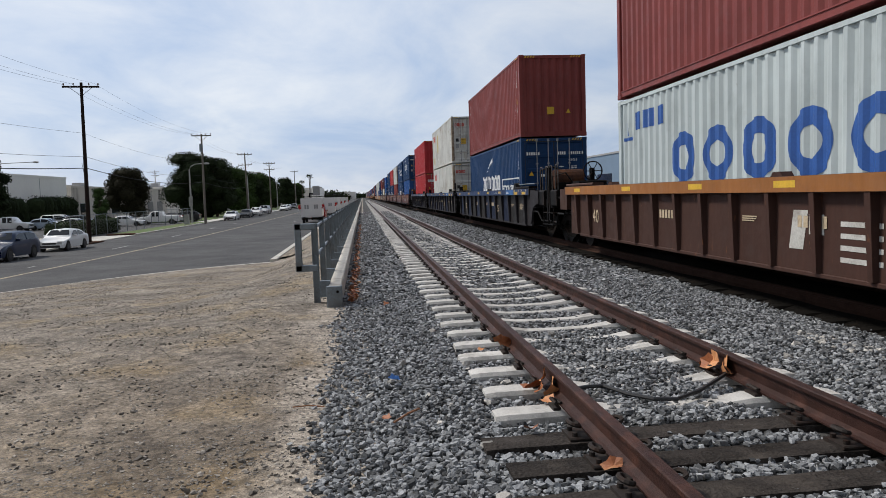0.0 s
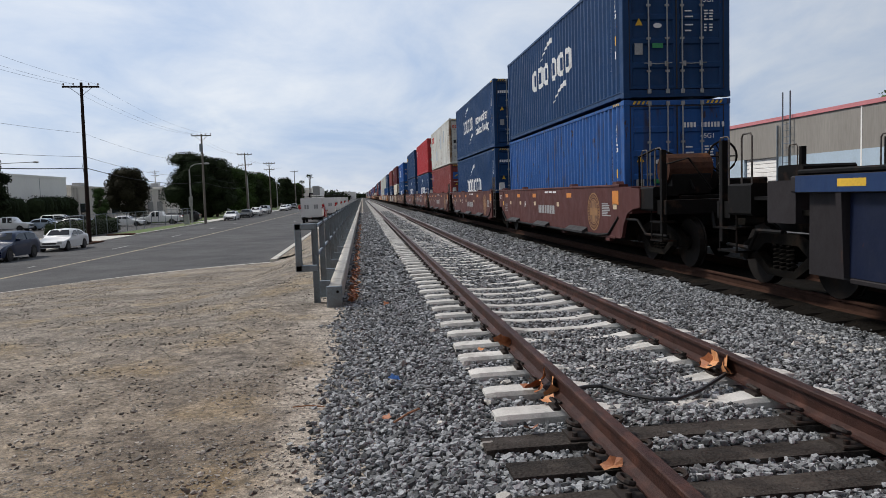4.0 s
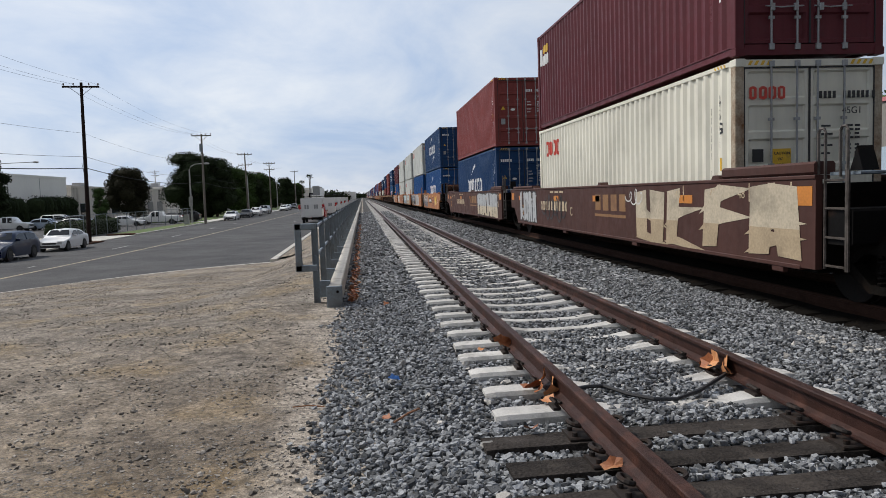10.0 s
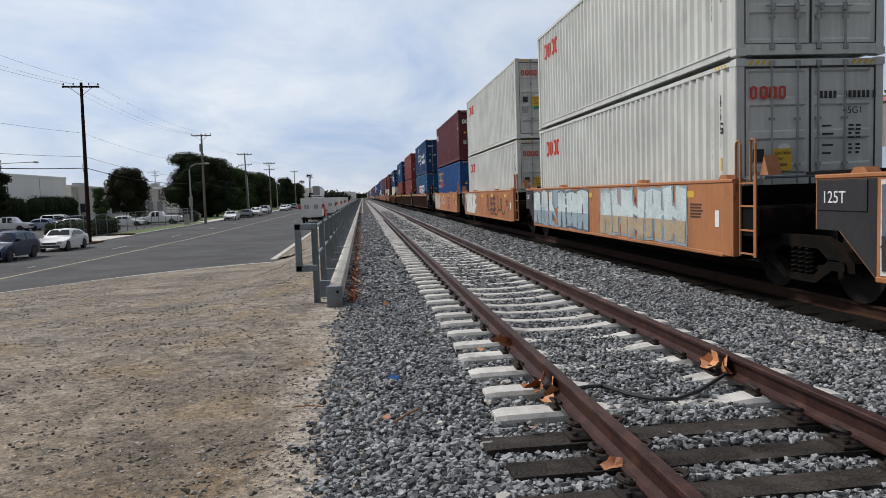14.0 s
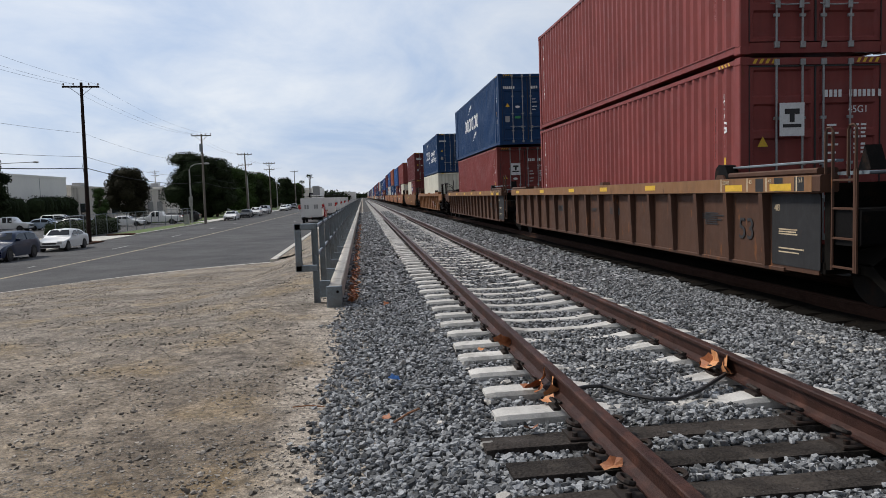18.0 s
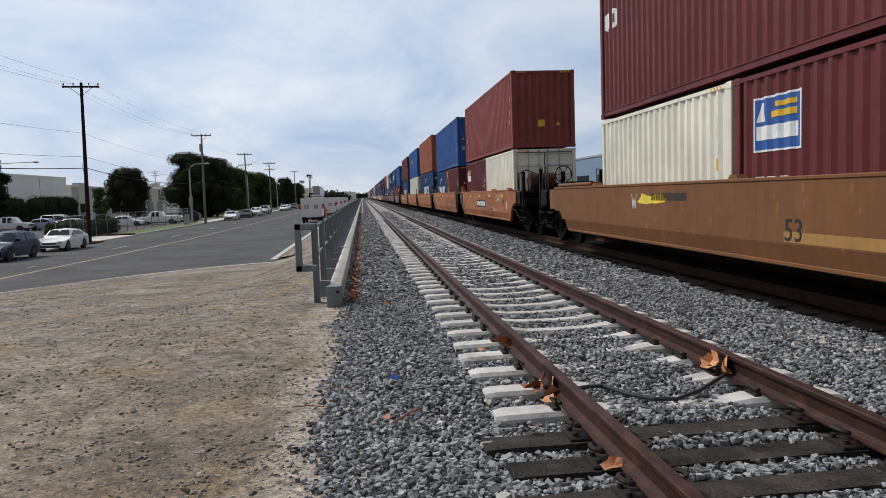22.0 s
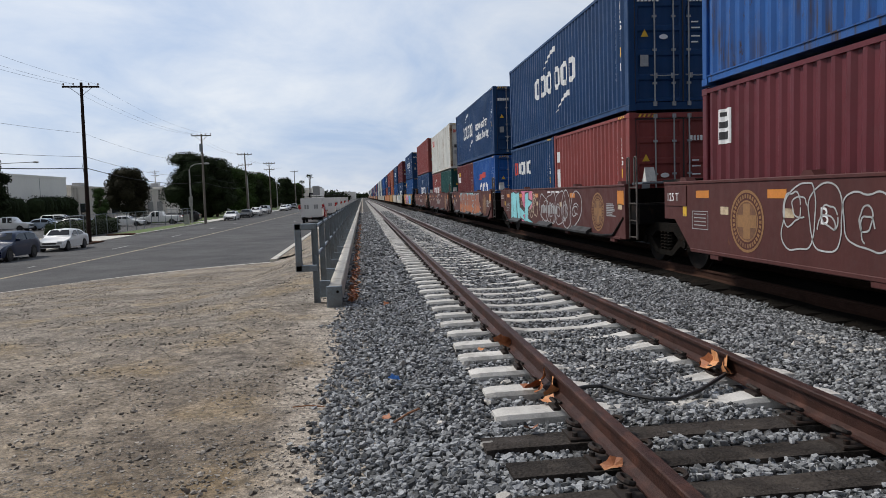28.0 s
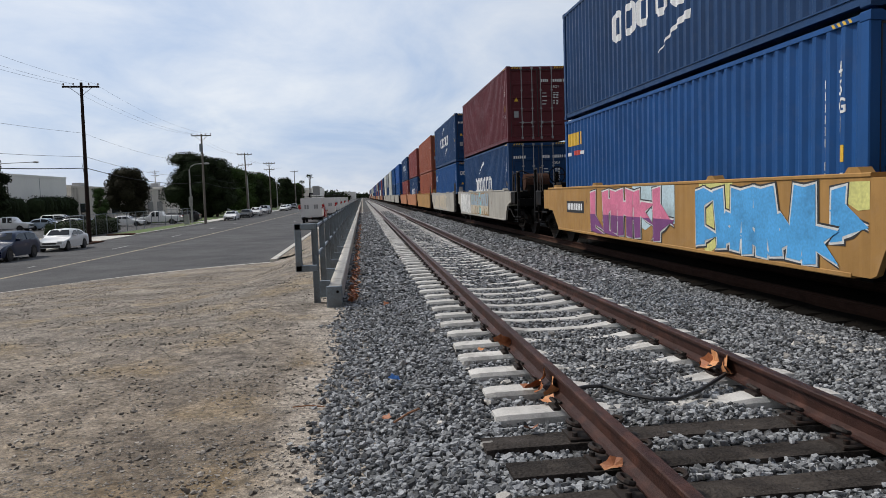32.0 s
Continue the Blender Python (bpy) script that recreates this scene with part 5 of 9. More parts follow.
def strokes(car, ya, yb, z0, z1, fill, n, seed, edge=None, inner=None, low=None, cloud=(), lean=0.15):
    """Sprayed lettering-like slabs: leaning tapered bars with short arms, an outline, an inner line and a second tone below."""
    rnd = random.Random(seed)
    far, W = max(ya, yb), abs(ya - yb)
    step = W / n
    clip = lambda pl: [(min(max(u, 0.0), W), min(max(z, z0), z1)) for u, z in pl]
    bars_ = []
    H = z1 - z0
    for i in range(n):
        x = step * i
        k = lean * rnd.uniform(-0.6, 1.4) * step
        w = step * rnd.uniform(0.30, 0.42)
        a, b = z0 + H * rnd.uniform(0.0, 0.07), z1 - H * rnd.uniform(0.0, 0.07)
        bars_.append([(x + 0.04 * step, a), (x + 0.04 * step + w, a + 0.03), (x + w * 1.05 + k, b), (x - 0.05 * step + k, b - 0.05)])
        if rnd.random() < 0.75:
            bars_.append([(x + 0.56 * step, a + 0.02), (x + 0.56 * step + w, a), (x + 0.60 * step + w - k, b - 0.06), (x + 0.50 * step - k, b)])
        for zc in rnd.sample((0.05, 0.30, 0.55), 2):
            t, rise = H * rnd.uniform(0.16, 0.30), H * rnd.uniform(0.15, 0.40) * rnd.choice((-1, 1))
            zz = z0 + H * zc
            bars_.append([(x - 0.05 * step, zz), (x + 0.55 * step, zz + rise * 0.6), (x + 1.10 * step, zz + rise), (x + 0.40 * step, zz + rise * 0.5 + t)])

    def grow(pl, e):
        cu, cz = sum(p[0] for p in pl) / len(pl), sum(p[1] for p in pl) / len(pl)
        return clip([(u + e * (1.0 if u > cu else -1.0), z + e * (1.0 if z > cz else -1.0)) for u, z in pl])

    layers = [(cloud_mat, [clip(blob(rnd, rnd.uniform(0.05, 0.95) * W, rnd.uniform(z0, z1), step * rnd.uniform(0.7, 1.3), H * rnd.uniform(0.5, 1.1), 14, 0.4)) for _ in range(n)]) for cloud_mat in cloud]
    if edge:
        layers.append((edge, [grow(p, 0.055) for p in bars_]))
    if inner:
        layers.append((inner, [grow(p, 0.03) for p in bars_]))
    layers.append((fill, [clip(p) for p in bars_]))
    if low:
        cut = [lower_part(clip(p), z0 + H * 0.42) for p in bars_]
        layers.append((low, [p for p in cut if len(p) > 2]))
    x = 0.0
    for j, (mt, polys) in enumerate(layers):
        side_shape(car, far, 0, ("strokes", seed, j), polys, M[mt], -1.494 - x, "graffiti", mt.replace("spray_", "").replace("_", " ") + " spray paint shapes", 0.0002)
        x += 0.0002 * len(polys) + 0.0005


for nm, c in (("spray_silver", (0.40, 0.41, 0.42)), ("spray_white", (0.62, 0.62, 0.60)), ("spray_black", (0.025, 0.025, 0.028)), ("spray_sky", (0.07, 0.33, 0.66)), ("spray_teal", (0.22, 0.55, 0.60)), ("spray_pink", (0.60, 0.16, 0.27)), ("spray_purple", (0.17, 0.045, 0.17)), ("spray_yellow", (0.72, 0.55, 0.05)), ("spray_gold", (0.30, 0.17, 0.05)), ("spray_pale", (0.45, 0.58, 0.63)), ("spray_orange", (0.40, 0.14, 0.06)), ("spray_beige", (0.50, 0.43, 0.32)), ("spray_slate", (0.11, 0.13, 0.16)), ("spray_red", (0.5, 0.06, 0.03)), ("spray_sand", (0.40, 0.31, 0.20)), ("spray_frost", (0.52, 0.60, 0.61)), ("spray_mist", (0.27, 0.34, 0.39)), ("spray_mauve", (0.40, 0.26, 0.22)), ("spray_clay", (0.27, 0.095, 0.055)), ("spray_lemon", (0.60, 0.58, 0.20))):
    M[nm] = surf(nm, c, 0.6, 0, 0.22, 2.2, 25.0, tuple(x * 0.55 for x in c), 0.3, streak=0.5)
M["car_brown"] = paint("car_brown", (0.080, 0.028, 0.026), 0.25, 0.6)
M["car_umber_brown"] = paint("car_dark_brown", (0.070, 0.031, 0.025), 0.2, 0.6)
M["car_orange"] = paint("car_orange", (0.39, 0.165, 0.072), 0.5, 0.55)
M["car_deep"] = paint("car_deep_orange", (0.31, 0.118, 0.048), 0.75, 0.5, (0.15, 0.06, 0.03))
M["car_tawny"] = paint("car_tawny", (0.170, 0.074, 0.030), 0.45, 0.65, (0.30, 0.16, 0.04))
M["worn_grab"] = surf("worn_grab_iron", (0.10, 0.085, 0.075), 0.5, 0.3, 0.4, 8.0, 40.0, (0.03, 0.022, 0.018), 0.5)
M["rust_tank"] = surf("rust_tank", (0.055, 0.028, 0.020), 0.8, 0, 0.35, 4.0, 30.0, (0.12, 0.05, 0.025), 0.45, 0.3, spec=0.06)
M["car_umber"] = paint("car_umber", (0.058, 0.027, 0.020), 0.4, 0.65, (0.16, 0.065, 0.03))
M["car_ochre"] = paint("car_ochre", (0.36, 0.20, 0.065), 0.3, 0.6)
M["car_rust"] = paint("car_rust_brown", (0.080, 0.040, 0.026), 0.55, 0.6, (0.17, 0.068, 0.028))
M["car_amber"] = paint("car_amber", (0.205, 0.094, 0.040), 0.60, 0.6, (0.10, 0.042, 0.022))
M["panel_navy"] = paint("panel_navy", (0.006, 0.011, 0.033), 0.15)
M["panel_umber"] = paint("panel_umber", (0.016, 0.0135, 0.013), 0.25)
M["car_blue"] = paint("car_blue_black", (0.019, 0.016, 0.018), 0.3, 0.6, (0.045, 0.022, 0.015))
M["car_dark"] = paint("car_dark_plate", (0.03, 0.03, 0.032), 0.2, 0.6)
M["car_tan"] = paint("car_graffiti_grey", (0.36, 0.34, 0.30), 0.4, 0.6)
M["lamp_white"] = surf("dirty_white", (0.50, 0.49, 0.46), 0.7, 0, 0.2, 6.0, 40.0, (0.25, 0.22, 0.19), 0.4)
M["emblem_brown"] = paint("emblem_brown", (0.20, 0.060, 0.040), 0.5)
M["gold_field"] = surf("dull_gold", (0.145, 0.068, 0.034), 0.6, 0, 0.3, 5.0, 30.0, (0.09, 0.035, 0.025), 0.4)
M["gold_mark"] = surf("gold_emblem", (0.25, 0.130, 0.052), 0.6, 0, 0.2, 3.0, 30.0, (0.12, 0.05, 0.03), 0.35)

# ---------- ground, track, ballast ----------
def smooth(t):
    t = min(max(t, 0.0), 1.0)
    return t * t * (3 - 2 * t)


ROAD_Z = -1.55


def road_edge(x):
    """Where the asphalt begins along Y, left of the kerb's end."""
    d = max(0.0, -4.3 - x)
    return 34.2 - 0.35 * d - 0.068 * d * d if d < 8.4 else 26.46 - 1.1 * (d - 8.4)


def ground_z(x, y):
    """Height of the dirt: level by the track, falling to the road."""
    if x > -0.9:
        base = -0.30
    else:
        a = smooth((-0.9 - x) / 3.3)
        along = smooth((y - 5.0) / max(road_edge(x) - 5.0, 1.0))
        base = -0.30 - 1.22 * a * along
    n = noise.noise((x * 0.6, y * 0.6, 0.0)) * 0.022 + noise.noise((x * 3.0, y * 3.0, 4.0)) * 0.012
    return base + n * (0.4 if x > -0.9 else 1.0)


def grid_mesh(name, xs, ys, zf):
    v = [(x, y, zf(x, y)) for y in ys for x in xs]
    n = len(xs)
    return mesh_from(name, v, [(j * n + i, j * n + i + 1, (j + 1) * n + i + 1, (j + 1) * n + i) for j in range(len(ys) - 1) for i in range(n - 1)], True)


def steps(a, b, d0, grow):
    out, d = [a], d0
    while out[-1] < b:
        out.append(out[-1] + d)
        d *= grow
    out[-1] = b
    return out


# one sheet to the horizon
thing("ground", Matrix(), "flat dry ground that reaches the horizon", "ground", kind="structure", me=mesh_from("ground", [(-2500, -300, -1.75), (2500, -300, -1.75), (2500, 4000, -1.75), (-2500, 4000, -1.75)], [(0, 1, 2, 3)]), material=surf("far_ground", (0.16, 0.15, 0.12), 0.95, 0, 0.3, 0.02, 0.5, (0.08, 0.10, 0.05), 0.5))

# dirt bank between the track and the road
def dirt_height(x, y):
    z = ground_z(x, y)
    e = road_edge(x)
    if x < -4.3 and y > e - 0.3:
        z = min(z, ROAD_Z - 0.03 - 0.2 * (y - e + 0.3))
    return z


dirt_xs = [-60, -40, -30, -24, -20, -17] + [-15 + 0.25 * i for i in range(63)] + [0.8]
dirt_ys = [-8, -4, -2, 0, 1, 2] + steps(2.5, 35.4, 0.14, 1.008)
thing("dirt_ground", Matrix(), "dry tan dirt with gravel, stains and worn patches", "dirt", kind="structure", me=grid_mesh("dirt_ground", dirt_xs, dirt_ys, dirt_height), material=M["dirt"])
thing("dirt_verge", Matrix(), "dirt verge between the barrier and the road kerb", "dirt", kind="structure", me=grid_mesh("dirt_verge", [-4.35, -3.6, -2.8, -2.0, -1.3, -0.8, 0.2, 0.8], steps(35.4, 900, 1.0, 1.05), lambda x, y: -0.30 - 1.17 * smooth((-0.9 - x) / 3.3)), material=M["dirt"])


# ballast bed under both tracks
def bed_z(x, y):
    if x < 0.35:
        z = -0.26 - 0.12 * smooth((0.35 - x) / 0.9)
    elif x < 4.1:
        z = -0.255 + ((0.03 if y < 7.4 else 0.012) * smooth((0.62 - abs(x - 2.174)) / 0.2))
    elif x < 5.75:
        z = -0.255 - 0.14 * smooth((x - 4.3) / 1.3)
    else:
        z = -0.395 + 0.065 * smooth((x - 5.75) / 0.3)
    if x > 9.4:
        z = -0.33 - 0.46 * smooth((x - 9.4) / 1.5)
    return z + noise.noise((x * 1.3, y * 1.3, 9)) * 0.018


# bed and ties are near-black: the train's shade is put into their colour
M["shade_bed"] = surf("shade_dark_trackbed", (0.010, 0.009, 0.008), 0.95, 0, 0.5, 6.0, 50.0, (0.022, 0.016, 0.012), 0.35, 1.0, 30.0, spec=0.04)
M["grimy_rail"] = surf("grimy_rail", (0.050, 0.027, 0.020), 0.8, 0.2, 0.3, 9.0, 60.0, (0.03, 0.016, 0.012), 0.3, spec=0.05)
M["shade_tie"] = surf("shade_tie", (0.010, 0.009, 0.008), 0.9, 0, 0.4, 5.0, 50.0, (0.022, 0.016, 0.012), 0.3, spec=0.04)
bed_xs = [-0.75, -0.4, -0.1, 0.2, 0.6, 1.0, 1.4, 1.8, 2.2, 2.6, 3.0, 3.4, 3.8, 4.2, 4.6, 5.0, 5.4, 5.75]
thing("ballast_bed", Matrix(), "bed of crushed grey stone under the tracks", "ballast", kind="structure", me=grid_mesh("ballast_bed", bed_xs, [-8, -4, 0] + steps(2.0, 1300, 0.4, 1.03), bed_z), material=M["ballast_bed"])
thing("trackbed", Matrix(), "near-black trackbed, the train's shade put into its colour", "ballast", kind="structure", me=grid_mesh("trackbed", [5.6, 5.8, 6.1, 6.4, 7.0, 8.0, 9.4, 10.2, 11.0], [-8, -4, 0] + steps(2.0, 1300, 0.4, 1.03), lambda x, y: bed_z(x, y) + (0.012 if x > 5.7 else -0.03)), material=M["shade_bed"])
thing("yard_ground", Matrix(), "paved yard beyond the train", "ground", kind="structure", me=mesh_from("yard", [(10.9, -30, -0.76), (120, -30, -0.76), (120, 1300, -0.76), (10.9, 1300, -0.76)], [(0, 1, 2, 3)]), material=M["asphalt"])


def rail_mesh(y0, y1):
    half = [(0.0, 0.0), (0.030, -0.001), (0.0365, -0.010), (0.0365, -0.034), (0.010, -0.045), (0.009, -0.130), (0.045, -0.152), (0.070, -0.160), (0.070, -0.172)]
    pts = half + [(-x, z) for x, z in reversed(half[1:])]
    return Build().prism([(z, x) for x, z in pts], 1, y0, y1).mesh("rail")


def tie_mesh():
    """Pre-stressed concrete tie: thick under the rails, waisted between them, sloped ends."""
    secs = [(-1.295, 0.115, -0.20), (-1.22, 0.13, -0.188), (-0.95, 0.13, -0.185), (-0.60, 0.13, -0.18), (-0.35, 0.115, -0.212), (0, 0.11, -0.218), (0.35, 0.115, -0.212), (0.60, 0.13, -0.18), (0.95, 0.13, -0.185), (1.22, 0.13, -0.188), (1.295, 0.115, -0.20)]
    v, f = [], []
    for x, w, z in secs:
        v += [(x, -w, -0.40), (x, -w + 0.012, z - 0.03), (x, -w + 0.035, z), (x, w - 0.035, z), (x, w - 0.012, z - 0.03), (x, w, -0.40)]
    n = 6
    for i in range(len(secs) - 1):
        for k in range(n):
            f.append((i * n + k, i * n + (k + 1) % n, (i + 1) * n + (k + 1) % n, (i + 1) * n + k))
    f += [tuple(range(n))[::-1], tuple(range(len(v) - n, len(v)))]
    return mesh_from("concrete_tie", v, [tuple(reversed(q)) for q in f])


def wood_mesh():
    rnd = random.Random(3)
    v, f = [], []
    xs = [-1.33 + 2.66 * i / 14 for i in range(15)]
    for x in xs:
        j = lambda a: rnd.uniform(-a, a)
        v += [(x, -0.115 + j(0.004), -0.40), (x, -0.115 + j(0.006), -0.205 + j(0.004)), (x, -0.03 + j(0.01), -0.198 + j(0.004)), (x, 0.05, -0.201 + j(0.004)), (x, 0.115 + j(0.006), -0.205 + j(0.004)), (x, 0.115, -0.40)]
    n = 6
    for i in range(14):
        for k in range(n):
            f.append((i * n + k, (i + 1) * n + k, (i + 1) * n + (k + 1) % n, i * n + (k + 1) % n))
    f += [tuple(range(n)), tuple(range(len(v) - n, len(v)))[::-1]]
    return mesh_from("wooden_tie", v, f)


def clip_mesh():
    b = Build()
    for s_ in (-1, 1):
        x = s_ * 0.095
        b.tube([(x, -0.06, -0.165), (x + s_ * 0.03, -0.065, -0.125), (x + s_ * 0.045, 0.0, -0.11), (x + s_ * 0.03, 0.06, -0.125), (x - s_ * 0.02, 0.05, -0.145), (x - s_ * 0.03, 0.0, -0.15)], 0.012, 6)
        b.box(*sorted((x - s_ * 0.01, x + s_ * 0.045)), -0.075, 0.075, -0.185, -0.160)
    return b.mesh("rail_clip")


def wood_clip_mesh():
    b = Build()
    b.box(-0.19, 0.19, -0.10, 0.10, -0.203, -0.178, 0.008)
    for s_ in (-1, 1):
        for yy in (-0.06, 0.06):
            b.disc((s_ * 0.15, yy, -0.168), 2, 0.018, 0.03, 8)
        x = s_ * 0.085
        pts = [(x + s_ * (0.02 + 0.035 * (1 - math.cos(a))), 0.055 * math.sin(a), -0.135 + 0.035 * math.sin(a * 0.5)) for a in (0.3 + 5.6 * k / 12 for k in range(13))]
        b.tube(pts, 0.015, 6)
    return b.mesh("tie_plate")


def track(cx, label, y_first, y_last, wood=(), z=0.0, tie_mat="concrete_tie"):
    t = thing("railway_track", pose(cx, 0, z), label, "railway track", kind="structure")
    rm = cached("rail_long", lambda: rail_mesh(-12.0, 1300.0))
    for sx in (-1, 1):
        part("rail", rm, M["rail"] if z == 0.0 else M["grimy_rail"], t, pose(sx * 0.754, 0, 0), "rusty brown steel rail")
    tie, wt, cl, wc = cached("tie", tie_mesh), cached("wtie", wood_mesh), cached("clip", clip_mesh), cached("wclip", wood_clip_mesh)
    rnd = random.Random(int(cx * 10))
    for i, y in enumerate(wood):
        w = part("wooden_tie", wt, M["wood_tie"], t, pose(rnd.uniform(-0.18, -0.02), y, 0, 0, 0, rnd.uniform(-1, 1)), "dark creosoted wooden tie")
        for sx in (-1, 1):
            part("tie_plate", wc, M["clip"], t, pose(sx * 0.754, y, 0))
    ys, y = [], y_first
    while y < y_last:
        ys.append(y)
        y += 0.61
    single = 280 if z == 0.0 else 50
    for i, y in enumerate(ys[:single]):
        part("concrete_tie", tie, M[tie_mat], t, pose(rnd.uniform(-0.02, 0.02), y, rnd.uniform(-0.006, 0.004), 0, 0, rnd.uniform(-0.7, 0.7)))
    for i, y in enumerate(ys[:70] if z == 0.0 else ()):
        for sx in (-1, 1):
            part("rail_clip", cl, M["clip"], t, pose(sx * 0.754, y, 0))
    far = Build()
    for y in ys[single:]:
        far.box(-1.29, 1.29, y - 0.12, y + 0.12, -0.3, -0.19)
    part("far_ties", far, M[tie_mat], t, kind="stuff", label="more concrete ties towards the distance")
    return t


near_track = track(2.174, "empty track of rusty rails on concrete ties", 4.92, 330.0, tuple(4.36 - 0.46 * i for i in range(14)))
train_track = track(6.94, "track under the train, rusty rails on ties coloured shade-dark", -4.0, 120.0, (), TRAIN_Z, "shade_tie")


def stones(name, count, region, size, zf, seed, mat, label, dens=None, chips=False):
    """Loose stones as one mesh, scattered over a region: rounded lumps, or flat angular chips."""
    rs = np.random.RandomState(seed)
    g = (1 + 5 ** 0.5) / 2
    base = np.array([(-1, g, 0), (1, g, 0), (-1, -g, 0), (1, -g, 0), (0, -1, g), (0, 1, g), (0, -1, -g), (0, 1, -g), (g, 0, -1), (g, 0, 1), (-g, 0, -1), (-g, 0, 1)]) / np.hypot(1, g)
    tri = np.array([(0, 11, 5), (0, 5, 1), (0, 1, 7), (0, 7, 10), (0, 10, 11), (1, 5, 9), (5, 11, 4), (11, 10, 2), (10, 7, 6), (7, 1, 8), (3, 9, 4), (3, 4, 2), (3, 2, 6), (3, 6, 8), (3, 8, 9), (4, 9, 5), (2, 4, 11), (6, 2, 10), (8, 6, 7), (9, 8, 1)])
    if chips:
        base = np.array([(x, y, z) for z in (-0.8, 0.8) for y in (-0.8, 0.8) for x in (-0.8, 0.8)])
        tri = np.array([(0, 2, 1), (1, 2, 3), (4, 5, 6), (5, 7, 6), (0, 1, 4), (1, 5, 4), (2, 6, 3), (3, 6, 7), (0, 4, 2), (2, 4, 6), (1, 3, 5), (3, 7, 5)])
    nv = len(base)
    x0, x1, y0, y1 = region
    px = rs.uniform(x0, x1, count)
    py = y0 + (y1 - y0) * (rs.uniform(0, 1, count) ** (dens or 1.0))
    heights = [zf(a, b) for a, b in zip(px, py)]
    keep = np.array([h is not None for h in heights])
    px, py, pz = px[keep], py[keep], np.array([h for h in heights if h is not None], float)
    n = len(px)
    sc = rs.uniform(size[0], size[1], (n, 1)) * rs.uniform(0.55, 1.2, (n, 3)) * np.array([1, 1, 0.62 if chips else 0.74])
    shp = base[None] * rs.uniform(0.60, 1.28, (n, nv, 1)) * rs.uniform(0.75, 1.25, (n, nv, 3))
    shp = shp * sc[:, None, :]
    a, b = rs.uniform(0, 6.283, n), rs.uniform(-0.5, 0.5, n)
    ca, sa, cb, sb = np.cos(a)[:, None], np.sin(a)[:, None], np.cos(b)[:, None], np.sin(b)[:, None]
    X, Y, Z = shp[..., 0], shp[..., 1], shp[..., 2]
    X, Z = X * cb - Z * sb, X * sb + Z * cb
    X, Y = X * ca - Y * sa, X * sa + Y * ca
    V = np.stack([X + px[:, None], Y + py[:, None], Z + pz[:, None]], -1).reshape(-1, 3)
    F = (tri[None] + nv * np.arange(n)[:, None, None]).reshape(-1, 3)
    return thing(name, Matrix(), label, "stones", kind="stuff", me=mesh_arrays(name, V, F), material=mat)


def edge_x(y):
    """Ragged line between dirt and ballast."""
    return -0.30 + 0.24 * noise.noise((0, y * 0.9, 2)) + 0.12 * noise.noise((0, y * 3.5, 7))


def on_tie(x, y, cx=2.174):
    """True where a tie's top must stay clear of stones."""
    d = abs(x - cx)
    if d > 1.24:
        return False
    if y > 4.6:
        q = (y - 4.92) / 0.61
        off = abs(q - round(q)) * 0.61
        mid = d < 0.50
        return off < (0.09 if mid else 0.135)
    return min(abs(y - 4.36 + 0.46 * k) for k in range(14)) < 0.145 and d < 1.3


def ballast_top(x, y):
    if x < edge_x(y) - abs(random.gauss(0, 0.09)) or x > 5.72 + 0.12 * noise.noise((1, y * 2.0, 3)):
        return None
    if on_tie(x, y):
        d = x - 2.174
        cover = 0.05
        if abs(d) < 0.62:
            cover = (0.9 if d < 0.25 else 0.5) if 4.6 < y < 7.3 else (0.02 if y < 4.6 else 0.14)
            if 4.7 < y < 5.2 and d > 0:
                cover = 0.12
        if random.random() > cover:
            return None
    for r in (1.42, 2.928):
        if abs(x - r) < 0.09:
            return None
    z = bed_z(x, y)
    return (max(z, ground_z(x, y) - 0.006) if x < 0.3 else z) + random.uniform(0.0, 0.03)


random.seed(11)
BALLAST = "loose crushed grey ballast stones beside the rails"
stones("ballast_stones", 22000, (-0.75, 5.9, 2.9, 12.0), (0.015, 0.029), ballast_top, 1, M["ballast"], BALLAST, 1.5, True)
stones("ballast_stones", 48000, (-0.75, 5.9, 2.9, 12.0), (0.015, 0.030), ballast_top, 4, M["ballast"], BALLAST, 1.4)
stones("ballast_stones", 30000, (-0.7, 5.9, 12.0, 34.0), (0.022, 0.046), ballast_top, 2, M["ballast"], BALLAST, 1.5, True)
stones("ballast_stones", 22000, (-0.5, 5.9, 34.0, 75.0), (0.034, 0.064), ballast_top, 5, M["ballast"], BALLAST, 1.3, True)
stones("ballast_stones", 14000, (-0.6, 5.9, -3.0, 2.9), (0.018, 0.034), ballast_top, 7, M["ballast"], BALLAST, 1.0, True)


def pebble_spot(x, y):
    """Pebbles lie in drifts, and thick beside the ballast."""
    if x > edge_x(y) + 0.1 or x < -1.0 - 0.62 * y or y > road_edge(x) - 0.2:
        return None
    want = noise.noise((x * 0.8, y * 0.8, 5)) + 0.5 * noise.noise((x * 3.0, y * 3.0, 8))
    return ground_z(x, y) if want > random.uniform(-0.45, 0.5) else None


stones("dirt_pebbles", 78000, (-14.0, -0.2, 2.6, 30.0), (0.005, 0.017), pebble_spot, 3, M["pebble"], "small dark pebbles strewn over the dirt", 1.7, True)
stones("dirt_stones", 10000, (-14.0, -0.2, 2.6, 30.0), (0.013, 0.029), pebble_spot, 6, M["pebble"], "scattered stones lying on the dirt", 1.6)

